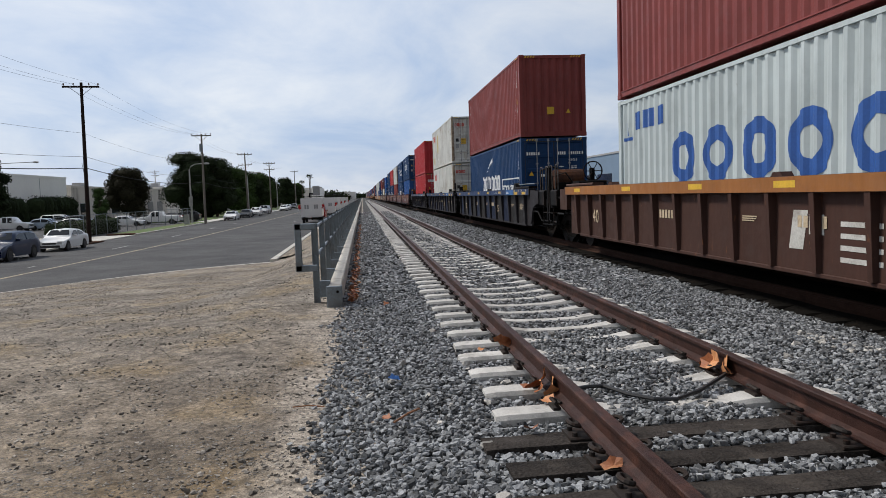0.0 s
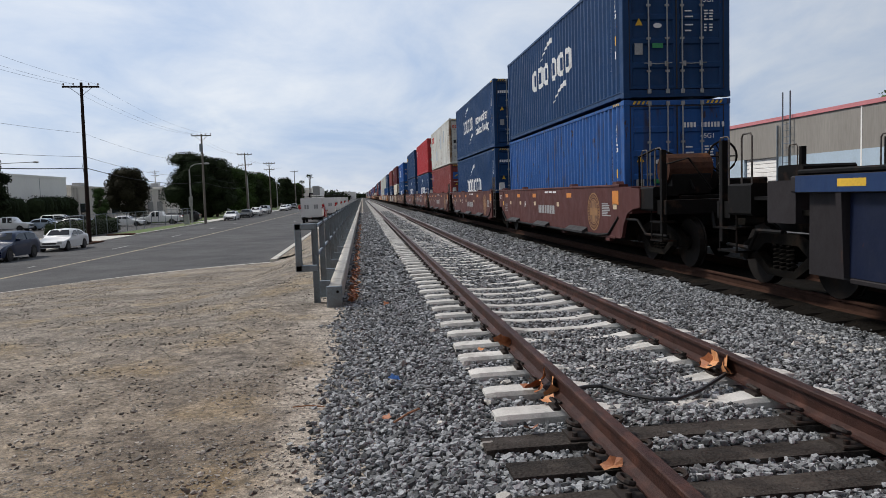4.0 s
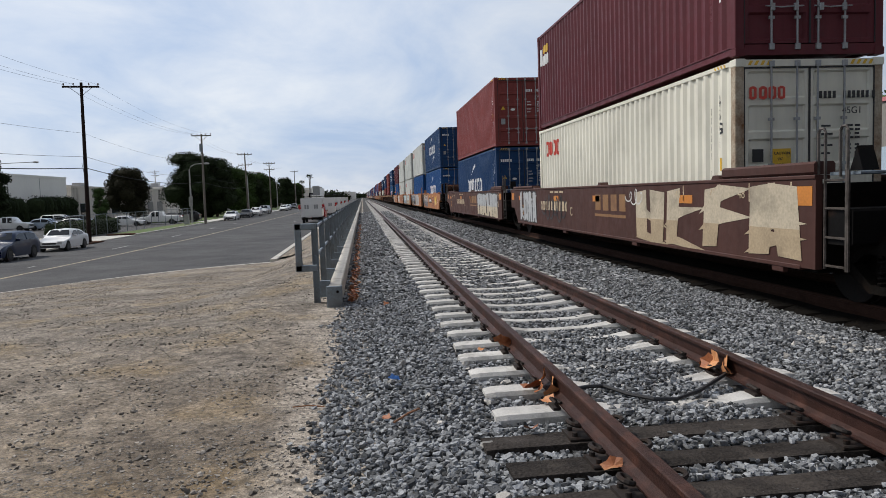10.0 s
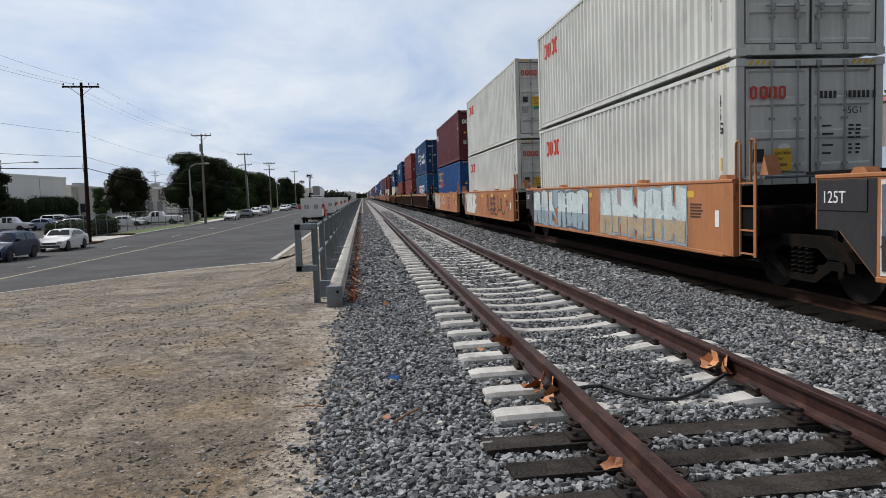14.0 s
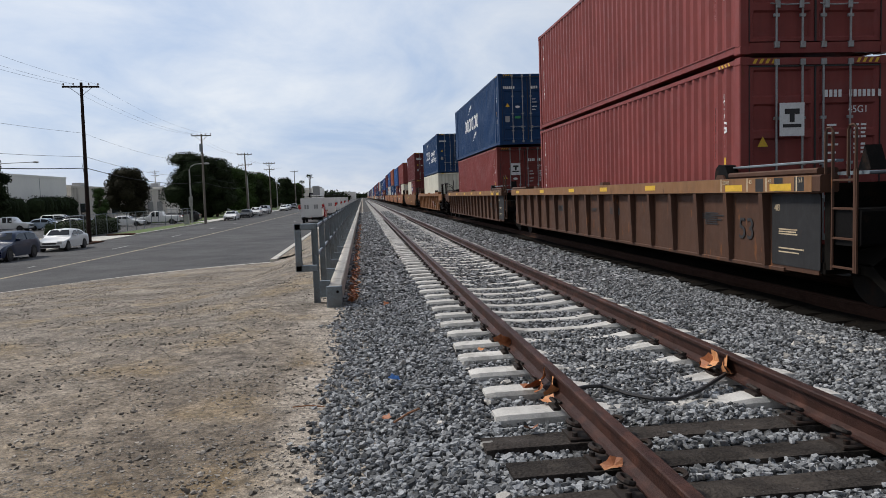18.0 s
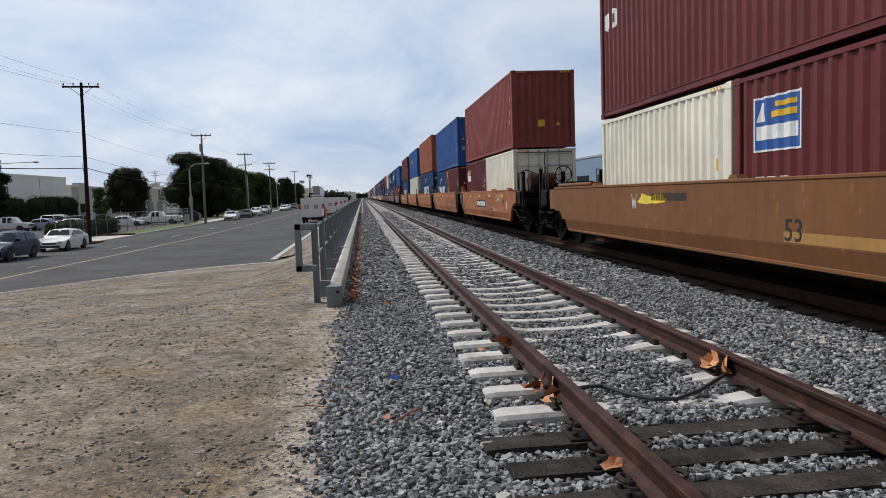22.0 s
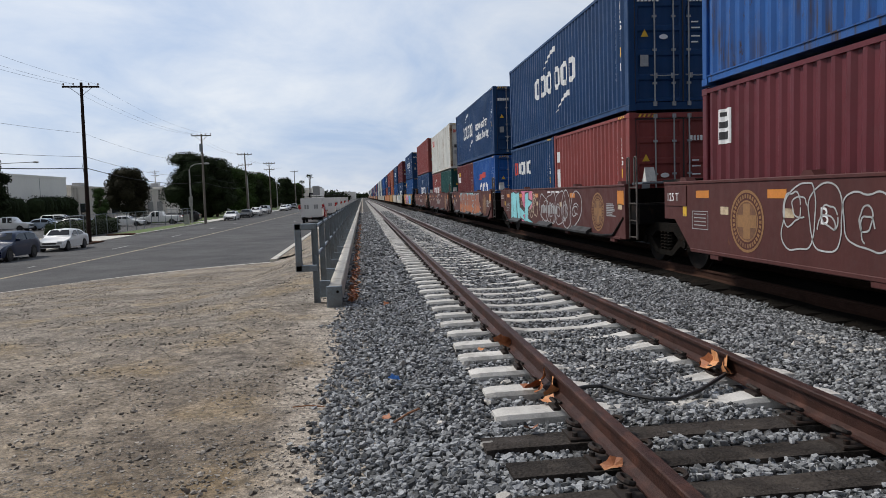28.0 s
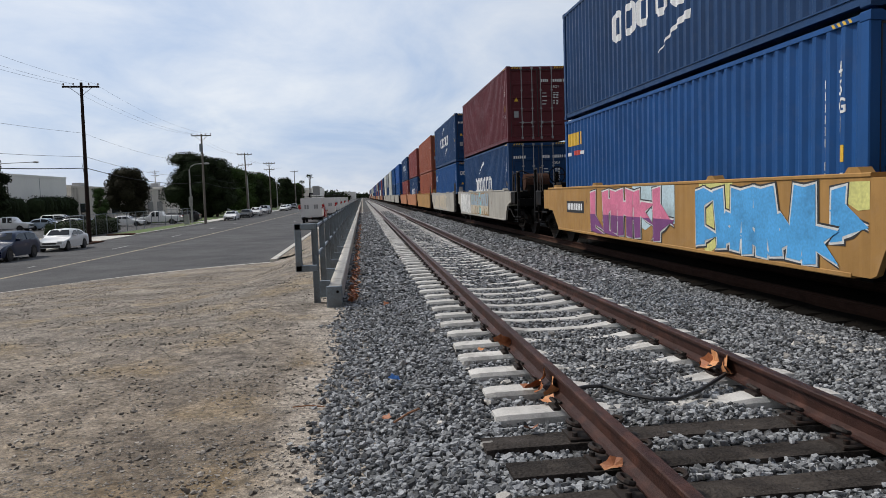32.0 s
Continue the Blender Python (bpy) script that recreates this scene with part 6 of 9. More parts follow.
# ---------- road, kerbs, verge ----------
EDGE = [(-4.3 - 0.6 * i, road_edge(-4.3 - 0.6 * i)) for i in range(36)]
ROAD_OUTLINE = [(-4.3, 1200), (-21.6, 1200), (-21.6, 40), (-60, 40), (-60, -25)] + EDGE[::-1]
thing("road", Matrix(), "wide grey asphalt road with worn lines", "road", kind="structure", me=mesh_from("road", [(x, y, ROAD_Z) for x, y in ROAD_OUTLINE], [tuple(range(len(ROAD_OUTLINE)))]), material=M["asphalt"])


def strip(name, x0, x1, y0, y1, z0, z1, mat, label, cat):
    return thing(name, Matrix(), label, cat, kind="structure", me=Build().box(x0, x1, y0, y1, z0, z1, 0.02 if z1 - z0 > 0.1 else 0), material=mat)


strip("kerb_near", -4.45, -4.15, 34.2, 1200, -1.7, -1.40, M["concrete"], "pale concrete kerb along the road", "kerb")
strip("kerb_far", -21.75, -21.5, 71.0, 1200, -1.7, -1.40, M["concrete"], "grey concrete kerb across the road", "kerb")
gut = Build()
for (xa, ya), (xb, yb) in zip(EDGE, EDGE[1:]):
    gut.add([(xa, ya - 0.16, ROAD_Z + 0.012), (xa, ya + 0.12, ROAD_Z + 0.012), (xb, yb + 0.12, ROAD_Z + 0.012), (xb, yb - 0.16, ROAD_Z + 0.012)], [(0, 1, 2, 3)])
thing("road_edge_strip", Matrix(), "thin pale concrete edge where dirt meets asphalt", "kerb", kind="structure", me=gut, material=M["concrete"])
strip("sidewalk", -24.0, -21.75, 105, 1200, -1.7, -1.41, M["concrete"], "concrete sidewalk across the road", "sidewalk")
strip("driveway", -60, -21.7, 40, 71, -1.72, -1.50, M["concrete"], "pale concrete driveway into the car park", "driveway")
strip("car_park", -58, -24.5, 71, 300, -1.72, -1.47, M["asphalt"], "asphalt car park", "car park")
M["grass"] = surf("lawn", (0.085, 0.13, 0.035), 0.95, 0, 0.35, 1.2, 40.0, (0.14, 0.12, 0.06), 0.4, 0.6, 60.0)
strip("grass_verge", -24.5, -21.75, 72.5, 105, -1.7, -1.39, M["grass"], "strip of green lawn behind the kerb", "grass")
strip("lawn", -40, -24.0, 112, 420, -1.7, -1.38, M["grass"], "lawn under the street trees", "grass")
lines = Build()
way = [(-16.6, 14.0), (-15.95, 22.0), (-15.3, 31.5), (-14.55, 45.0), (-14.0, 60.0), (-13.8, 75.0), (-13.8, 1000.0)]
for (xa, ya), (xb, yb) in zip(way, way[1:]):
    lines.add([(xa - 0.09, ya, ROAD_Z + 0.006), (xa + 0.09, ya, ROAD_Z + 0.006), (xb + 0.09, yb, ROAD_Z + 0.006), (xb - 0.09, yb, ROAD_Z + 0.006)], [(0, 1, 2, 3)])
thing("mulch_bed", Matrix(), "patch of red-brown mulch at the foot of the pole", "mulch", kind="structure", me=Build().box(-23.2, -20.9, 57.4, 60.4, -1.56, -1.44, 0.04).box(-24.4, -21.76, 71.2, 72.4, -1.56, -1.37, 0.03), material=surf("mulch", (0.060, 0.032, 0.022), 0.95, 0, 0.5, 4.0, 40.0, (0.12, 0.06, 0.035), 0.4, 1.0, 25.0, spec=0.05))
thing("centre_line", Matrix(), "faded yellow centre line, worn thin", "road marking", kind="structure", me=lines, material=M["yellow_line"])
dash = Build()
dash.box(-16.6, -16.48, 37.2, 38.0, ROAD_Z, ROAD_Z + 0.006)
for i in range(30):
    dash.box(-16.85, -16.72, 50 + 15 * i, 53.3 + 15 * i, ROAD_Z, ROAD_Z + 0.006)
    dash.box(-9.1, -8.98, 95 + 15 * i, 98 + 15 * i, ROAD_Z, ROAD_Z + 0.006)
thing("lane_dashes", Matrix(), "worn white lane dashes", "road marking", kind="structure", me=dash, material=M["white_line"])


# ---------- barrier and railing beside the track ----------
def railing():
    t = thing("track_railing", pose(0, 0, 0), "grey galvanised steel pipe railing along the track", "railing")
    post = cached("rpost", lambda: Build().box(-0.05, 0.05, -0.012, 0.012, 0, 1.28).box(-0.05, -0.038, -0.05, 0.05, 0, 1.28).box(0.038, 0.05, -0.05, 0.05, 0, 1.28).mesh("post"))
    brk = cached("rbrk", lambda: Build().box(0.05, 0.22, -0.06, 0.06, 0.10, 0.36, 0.01).mesh("bracket"))
    y = 11.6
    n = 0
    while y < 230:
        part("post", post, M["galv"], t, pose(-0.79, y, -0.31))
        if n < 40:
            part("bracket", brk, M["galv"], t, pose(-0.79, y, -0.31))
        y += 2.0
        n += 1
    for z in (0.92, 0.44):
        part("rail", Build().tube([(-0.79, 11.55, z), (-0.79, 700, z)], 0.028, 8), M["galv"], t)
    # square end loop
    lp = Build()
    lp.box(-1.09, -0.76, 11.42, 11.52, 0.885, 0.985, 0.01).box(-1.09, -0.76, 11.42, 11.52, 0.225, 0.325, 0.01).box(-1.09, -0.99, 11.42, 11.52, 0.225, 0.985, 0.01)
    part("end_loop", lp, M["galv"], t)
    far = Build()
    while y < 500:
        far.box(-0.84, -0.74, y - 0.03, y + 0.03, -0.31, 0.95)
        y += 2.0
    part("far_posts", far, M["galv"], t, kind="stuff")
    return t


def barrier():
    t = thing("concrete_barrier", pose(0, 0, 0), "low pale concrete beam of blocks with a grey steel end", "barrier")
    blk = cached("beam", lambda: Build().box(-0.10, 0.10, 0.006, 1.994, 0, 0.30, 0.018).mesh("block"))
    M["beam"] = surf("pale_beam_concrete", (0.50, 0.47, 0.42), 0.85, 0, 0.15, 3.0, 50.0, (0.3, 0.27, 0.23), 0.35, 0.25, 80.0, rand=0.1)
    for i in range(120):
        part("beam_block", blk, M["beam"], t, pose(-0.49, 11.12 + 2.0 * i, -0.29))
    far = Build().box(-0.59, -0.39, 251.2, 900, -0.29, 0.01)
    part("far_beam", far, M["beam"], t)
    ep = Build().box(-0.61, -0.37, 11.0, 11.11, -0.33, 0.02, 0.01)
    part("end_plate", ep, M["galv"], t, None, "grey steel end plate")
    part("bolt", Build().disc((-0.44, 10.99, -0.06), 1, 0.022, 0.02, 10), M["black_iron"], t)
    return t


railing()
barrier()


# ---------- poles, lamps, wires ----------
M["pole_wood"] = surf("pole_wood", (0.020, 0.014, 0.012), 0.9, 0, 0.4, 3.0, 40.0, (0.035, 0.02, 0.016), 0.4, 0.4, 30.0, streak=0.15, spec=0.1)
M["pole_grey"] = surf("weathered_pole_wood", (0.17, 0.15, 0.13), 0.9, 0, 0.3, 3.0, 40.0, (0.08, 0.07, 0.06), 0.4, 0.4, 30.0, streak=0.15)
M["insulator"] = surf("insulator", (0.16, 0.12, 0.10), 0.3, 0, 0.2, 5.0, 40.0)
M["lamp_pole"] = surf("lamp_pole_concrete", (0.36, 0.36, 0.35), 0.7, 0, 0.2, 2.0, 30.0, (0.22, 0.22, 0.21), 0.3)


def utility_pole(x, y, h, arms, lean=0.0, mat="pole_wood", r=0.17):
    t = thing("utility_pole", pose(x, y, -1.45, 0, lean, 0), "tall wooden utility pole with crossarms", "utility pole", "utility poles along the road")
    part("pole", Build().tube([(0, 0, 0), (0, 0, h * 0.5), (0, 0, h)], [r, r * 0.82, r * 0.6], 10), M[mat], t)
    for z, w in arms:
        part("crossarm", Build().box(-w / 2, w / 2, -0.16, -0.05, z, z + 0.13, 0.01), M[mat], t)
        for k, fx in enumerate((-0.47, -0.2, 0.22, 0.47)):
            part("insulator", cached("insul", lambda: Build().tube([(0, 0, 0), (0, 0, 0.06), (0, 0, 0.07), (0, 0, 0.2), (0, 0, 0.22)], [0.02, 0.02, 0.06, 0.05, 0.02], 8).mesh("insulator")), M["insulator"], t, pose(fx * w, -0.1, z + 0.13))
        for sx in (-1, 1):
            part("brace", Build().tube([(sx * w * 0.3, -0.1, z), (0, -0.1, z - 0.65)], 0.018, 5), M[mat], t)
    return t


utility_pole(-21.3, 58.4, 12.3, [(11.9, 2.7)], 1.0)
p2 = utility_pole(-20.6, 96.8, 11.7, [(11.4, 2.5)], 0.5, "pole_grey")
part("transformer", Build().prism([(-0.22 + 0.22 * math.cos(a), 0.25 * math.sin(a)) for a in (2 * math.pi * k / 14 for k in range(14))], 2, 9.4, 10.4), M["galv"], p2, pose(0.1, 0, 0))
utility_pole(-21.0, 135, 11.6, [(11.2, 2.6), (9.3, 2.4)], -0.6, "pole_grey")
utility_pole(-21.0, 168.5, 11.5, [(11.1, 2.6), (9.7, 2.4)], 0, "pole_grey")
for y in (230, 300):
    utility_pole(-21.0, y, 11.8, [(11.4, 2.4)], 0, "pole_grey", 0.15)
utility_pole(-72, 229, 13.0, [(12.4, 2.6), (11.2, 2.4)], 0, "pole_grey")
utility_pole(-66, 240, 13.6, [(13.0, 2.6), (11.8, 2.4)], 0, "pole_grey")


def wire(a, b, sag, r=0.008, label="thin overhead wire between the poles"):
    a, b = Vector(a), Vector(b)
    pts = [a.lerp(b, i / 12) - Vector((0, 0, sag * 4 * (i / 12) * (1 - i / 12))) for i in range(13)]
    thing("overhead_wire", Matrix(), label, "wire", "overhead wires", me=Build().tube(pts, r * 0.8, 4), material=M["black_iron"])


spans = [(-21.3, 21, 10.75), (-21.3, 58.4, 10.75), (-20.6, 96.8, 10.2), (-21.0, 135, 10.0), (-21.0, 168.5, 9.9), (-21.0, 200, 10.1)]
for (xa, ya, za), (xb, yb, zb) in zip(spans, spans[1:]):
    for fx in (-1.2, -0.45, 1.2)[:3 if ya < 90 else 2]:
        wire((xa + fx, ya - 0.1, za), (xb + fx, yb - 0.1, zb), 0.7)
for dx, z, r in ((0.15, 7.0, 0.010), (0.15, 5.2, 0.014), (0.15, 4.32, 0.035)):
    wire((-21.3 + dx, 21, z - 0.9), (-21.3 + dx, 58.4, z), 0.25, r)
    wire((-21.3 + dx, 58.4, z), (-20.6, 96.8, z - 0.3), 0.6, r)
    wire((-20.6, 96.8, z - 0.3), (-21.0, 135, z - 0.4), 0.5, r)
wire((-21.3, 58, 4.7), (-54, 150, 4.2), 0.8, 0.02)


def street_lamp(x, y, h, arm, flip=1):
    t = thing("street_lamp", pose(x, y, -1.42), "grey street lamp with a curved arm", "street lamp", "street lamps")
    part("pole", Build().tube([(0, 0, 0), (0, 0, h - 0.8)], [0.13, 0.085], 10), M["lamp_pole"], t)
    part("arm", Build().tube([(0, 0, h - 0.85), (flip * arm * 0.12, 0, h - 0.35), (flip * arm * 0.4, 0, h - 0.08), (flip * arm, 0, h)], 0.045, 8), M["lamp_pole"], t)
    part("lamp_head", Build().tube([(flip * (arm - 0.1), 0, h), (flip * (arm + 0.2), 0, h - 0.02), (flip * (arm + 0.6), 0, h - 0.03), (flip * (arm + 0.72), 0, h)], [0.05, 0.13, 0.12, 0.03], 8), M["lamp_pole"], t)
    return t


l2 = street_lamp(-22.7, 98.6, 7.95, 1.9)
part("sign_panel", Build().box(-0.25, 0.25, -0.16, -0.13, 2.3, 3.6), M["lamp_pole"], l2)
street_lamp(-22.7, 147, 8.4, 2.0)
street_lamp(-22.7, 196, 8.4, 2.0)
street_lamp(-22.7, 250, 8.4, 2.0)
street_lamp(-50.5, 103, 9.0, 6.4)
thing("utility_cabinet", pose(-22.6, 95.2, -1.42), "pale utility cabinet by the lamp post", "cabinet", me=Build().box(-0.3, 0.3, -0.25, 0.25, 0, 1.3, 0.03), material=M["lamp_pole"])


# ---------- vehicles ----------
M["tyre"] = surf("tyre_rubber", (0.018, 0.018, 0.019), 0.85, 0, 0.2, 10.0, 60.0)
M["alloy"] = surf("alloy_wheel", (0.05, 0.05, 0.053), 0.5, 0.7, 0.1, 10.0, 60.0)
M["car_glass"] = surf("car_glass", (0.008, 0.010, 0.012), 0.08, 0.0, 0.1, 2.0, 20.0, spec=0.35)
M["lens"] = surf("clear_lens", (0.7, 0.72, 0.74), 0.15, 0, 0.1, 10, 40)
M["tail"] = surf("red_lens", (0.4, 0.02, 0.02), 0.2, 0, 0.1, 10, 40)
M["trim_black"] = surf("black_trim", (0.02, 0.02, 0.022), 0.5, 0, 0.2, 10, 40)


def body_paint(name, col):
    m = surf("body_" + name, col, 0.3, 0.0, 0.04, 1.0, 8.0, spec=0.3)
    m.node_tree.nodes["Principled BSDF"].inputs["Coat Weight"].default_value = 0.25
    return m


BODY = {
    "sedan": (4.55, 1.80, 1.44, [(0.0, 0.62), (0.06, 0.72), (0.24, 0.82), (0.30, 0.95), (0.42, 1.40), (0.60, 1.44), (0.72, 1.38), (0.86, 1.06), (0.97, 1.02), (1.0, 0.85)], (0.31, 0.84)),
    "suv": (4.75, 1.84, 1.66, [(0.0, 0.70), (0.05, 0.86), (0.24, 0.98), (0.29, 1.08), (0.39, 1.55), (0.55, 1.64), (0.85, 1.60), (0.95, 1.18), (1.0, 1.05)], (0.30, 0.93)),
    "pickup": (5.80, 1.98, 1.88, [(0.0, 0.85), (0.04, 1.06), (0.22, 1.15), (0.27, 1.22), (0.34, 1.80), (0.48, 1.86), (0.57, 1.80), (0.60, 1.22), (0.99, 1.20), (1.0, 0.9)], (0.28, 0.585)),
    "hatch": (4.20, 1.76, 1.50, [(0.0, 0.64), (0.05, 0.78), (0.22, 0.90), (0.28, 1.0), (0.40, 1.44), (0.58, 1.50), (0.82, 1.42), (0.95, 1.04), (1.0, 0.9)], (0.29, 0.92)),
    "van": (5.00, 1.95, 1.80, [(0.0, 0.75), (0.04, 0.95), (0.16, 1.08), (0.20, 1.15), (0.32, 1.72), (0.45, 1.80), (0.90, 1.78), (0.97, 1.2), (1.0, 1.1)], (0.22, 0.95)),
}


def vehicle(kind, x, y, heading, paint_m, label, z=ROAD_Z, name="car"):
    """A car with its nose towards local -Y; heading turns it about the vertical."""
    L, W, Ht, top, win = BODY[kind]
    t = thing(name, pose(x, y, z, 0, 0, heading), label, "car", "parked cars")
    zb = 0.24 if kind != "pickup" else 0.38
    r = 0.33 if kind in ("sedan", "hatch") else 0.38
    # sections across: sill, waist, shoulder, roof; narrower above the waist
    v, f = [], []
    waist = lambda q: np.interp(q, [0, 0.05, 0.25, 0.9, 1], [0.72, 0.84, 0.92, 0.98, 0.86]) * (1.0 if kind in ("sedan", "hatch") else 1.13)
    cols = [0.0, 0.02, 0.06] + [0.06 + 0.88 * i / 26 for i in range(1, 27)] + [0.97, 1.0]
    n = 9
    wy = (0.18 * L, 0.80 * L)
    for q in cols:
        yy = (q - 0.5) * L
        zt = np.interp(q, [p[0] for p in top], [p[1] for p in top])
        zw = min(waist(q), zt)
        ends = 1 - 0.10 * max(0, (0.12 - q) / 0.12) ** 2 - 0.07 * max(0, (q - 0.9) / 0.1) ** 2
        hw = W / 2 * ends
        low = zb
        for c in wy:
            d = abs(q * L - c)
            if d < r + 0.07:
                low = max(low, math.sqrt((r + 0.07) ** 2 - d * d) + 0.30)
        low = min(low, zw - 0.05)
        roof = max(0.0, (zt - zw) / (Ht - 0.9))
        hr = hw - 0.02 - 0.20 * min(roof, 1.0)
        v += [(-hw * 0.97, yy, low), (-hw, yy, (low + zw) / 2), (-hw * 0.98, yy, zw), (-hr, yy, zt - 0.03 if roof > 0.1 else zt - 0.01), (0, yy, zt + (0.02 if roof > 0.5 else 0)), (hr, yy, zt - 0.03 if roof > 0.1 else zt - 0.01), (hw * 0.98, yy, zw), (hw, yy, (low + zw) / 2), (hw * 0.97, yy, low)]
    for i in range(len(cols) - 1):
        for k in range(n - 1):
            f.append((i * n + k, i * n + k + 1, (i + 1) * n + k + 1, (i + 1) * n + k))
    f += [tuple(range(n)), tuple(range(len(v) - n, len(v)))[::-1]]
    part("body", mesh_from("car_body", v, [tuple(reversed(q)) for q in f], True), paint_m, t)
    # side windows, windscreen and rear window stand a little proud of the body
    zt = lambda q: float(np.interp(q, [p[0] for p in top], [p[1] for p in top]))
    q0, q1 = win
    for sx in (-1, 1):
        mid = (q0 + q1) / 2
        for a, b in ((q0 + 0.055, mid - 0.012), (mid + 0.012, q1 - 0.06)):
            vv = []
            for q in (a, (a + b) / 2, b):
                w0, z1 = waist(q) + 0.05, zt(q) - 0.10
                z1 = max(z1, w0 + 0.04)
                roof = max(0.0, (zt(q) - waist(q)) / (Ht - 0.9))
                hr = W / 2 - 0.02 - 0.20 * min(roof, 1.0)
                g = (z1 - waist(q)) / max(zt(q) - waist(q), 0.05)
                vv += [(sx * (W / 2 * 0.985 + 0.004), (q - 0.5) * L, w0), (sx * (W / 2 * 0.98 * (1 - g) + hr * g + 0.012), (q - 0.5) * L, z1)]
            fc = [(0, 2, 3, 1), (2, 4, 5, 3)]
            part("side_window", mesh_from("window", vv, fc if sx > 0 else [tuple(reversed(c)) for c in fc]), M["car_glass"], t)
    for nm, (qa, qb) in (("windscreen", (q0 + 0.012, q0 + 0.10)), ("rear_window", (q1 - 0.015, q1 - 0.09))):
        za, zb2 = zt(qa) + 0.012, zt(qb) + 0.012
        vv = [(-W * 0.40, (qa - 0.5) * L, za), (W * 0.40, (qa - 0.5) * L, za), (W * 0.33, (qb - 0.5) * L, zb2), (-W * 0.33, (qb - 0.5) * L, zb2)]
        part(nm, mesh_from(nm, vv, [(0, 1, 2, 3)]), M["car_glass"], t)
    tyre = cached(("tyre", r), lambda: Build().disc((0, 0, 0), 0, r, 0.22, 22).mesh("tyre"))
    rim = cached(("rim", r), lambda: Build().disc((0, 0, 0), 0, r * 0.58, 0.225, 14).mesh("rim"))
    for sx in (-1, 1):
        for c in wy:
            w = part("wheel", tyre, M["tyre"], t, pose(sx * (W / 2 - 0.12), c - L / 2, r))
            part("rim", rim, M["alloy"], w, pose(sx * 0.012, 0, 0))
        part("headlight", Build().box(*sorted((sx * W * 0.27, sx * W * 0.44)), -L / 2 - 0.01, -L / 2 + 0.16, 0.60 * Ht / 1.5, 0.72 * Ht / 1.5, 0.02), M["lens"], t)
        part("tail_light", Build().box(*sorted((sx * W * 0.32, sx * W * 0.45)), L / 2 - 0.1, L / 2 + 0.012, 0.78 * Ht / 1.5, 0.92 * Ht / 1.5, 0.02), M["tail"], t)
        part("mirror", Build().box(*sorted((sx * W * 0.49, sx * (W * 0.49 + 0.18))), (q0 - 0.5) * L + 0.35, (q0 - 0.5) * L + 0.48, 0.98 * Ht / 1.5, 1.10 * Ht / 1.5, 0.02), paint_m, t)
    part("grille", Build().box(-W * 0.24, W * 0.24, -L / 2 - 0.015, -L / 2 + 0.05, 0.50 * Ht / 1.5, 0.62 * Ht / 1.5, 0.01).box(-W * 0.36, W * 0.36, -L / 2 - 0.012, -L / 2 + 0.05, 0.26, 0.42, 0.01), M["trim_black"], t)
    part("bumper", Build().box(-W * 0.46, W * 0.46, L / 2 - 0.06, L / 2 + 0.02, 0.32, 0.52, 0.02), M["trim_black"], t)
    return t


white_m, silver_m, navy_m, black_m, pale_m = body_paint("white", (0.72, 0.73, 0.74)), body_paint("silver", (0.42, 0.43, 0.45)), body_paint("navy", (0.004, 0.015, 0.052)), body_paint("black", (0.015, 0.015, 0.017)), body_paint("pale_blue", (0.35, 0.42, 0.52))
vehicle("suv", -20.5, 43.6, 0, navy_m, "dark blue estate car parked at the roadside")
vehicle("sedan", -20.6, 51.8, 0, white_m, "white saloon car parked at the roadside")
for k, x, y, a, pm, lb in (("pickup", -44.3, 95, 90, white_m, "white pickup truck in the car park"), ("hatch", -40.2, 96.5, 90, pale_m, "pale blue hatchback in the car park"), ("van", -42.5, 106, 90, white_m, "white van in the car park"), ("suv", -38.6, 104, 90, black_m, "black car in the car park"), ("sedan", -35.0, 92, 90, silver_m, "silver saloon in the car park"), ("sedan", -31.2, 99, 90, white_m, "white saloon in the car park"), ("pickup", -28.0, 103, -90, white_m, "white pickup truck behind the wire fence"), ("suv", -26.9, 112, -90, black_m, "black car behind the wire fence")):
    vehicle(k, x, y, a, pm, lb, -1.47)
for k, y, a, pm, lb in (("sedan", 114, 0, white_m, "white saloon parked at the kerb"), ("sedan", 128, 0, black_m, "black saloon parked at the kerb"), ("suv", 140, 0, white_m, "white car parked at the kerb"), ("van", 152, 0, silver_m, "silver van parked at the kerb"), ("sedan", 188, 0, white_m, "white saloon parked at the kerb"), ("suv", 197, 0, silver_m, "silver car parked at the kerb"), ("suv", 215, 0, black_m, "black car parked at the kerb")):
    vehicle(k, -20.3, y, a, pm, lb)


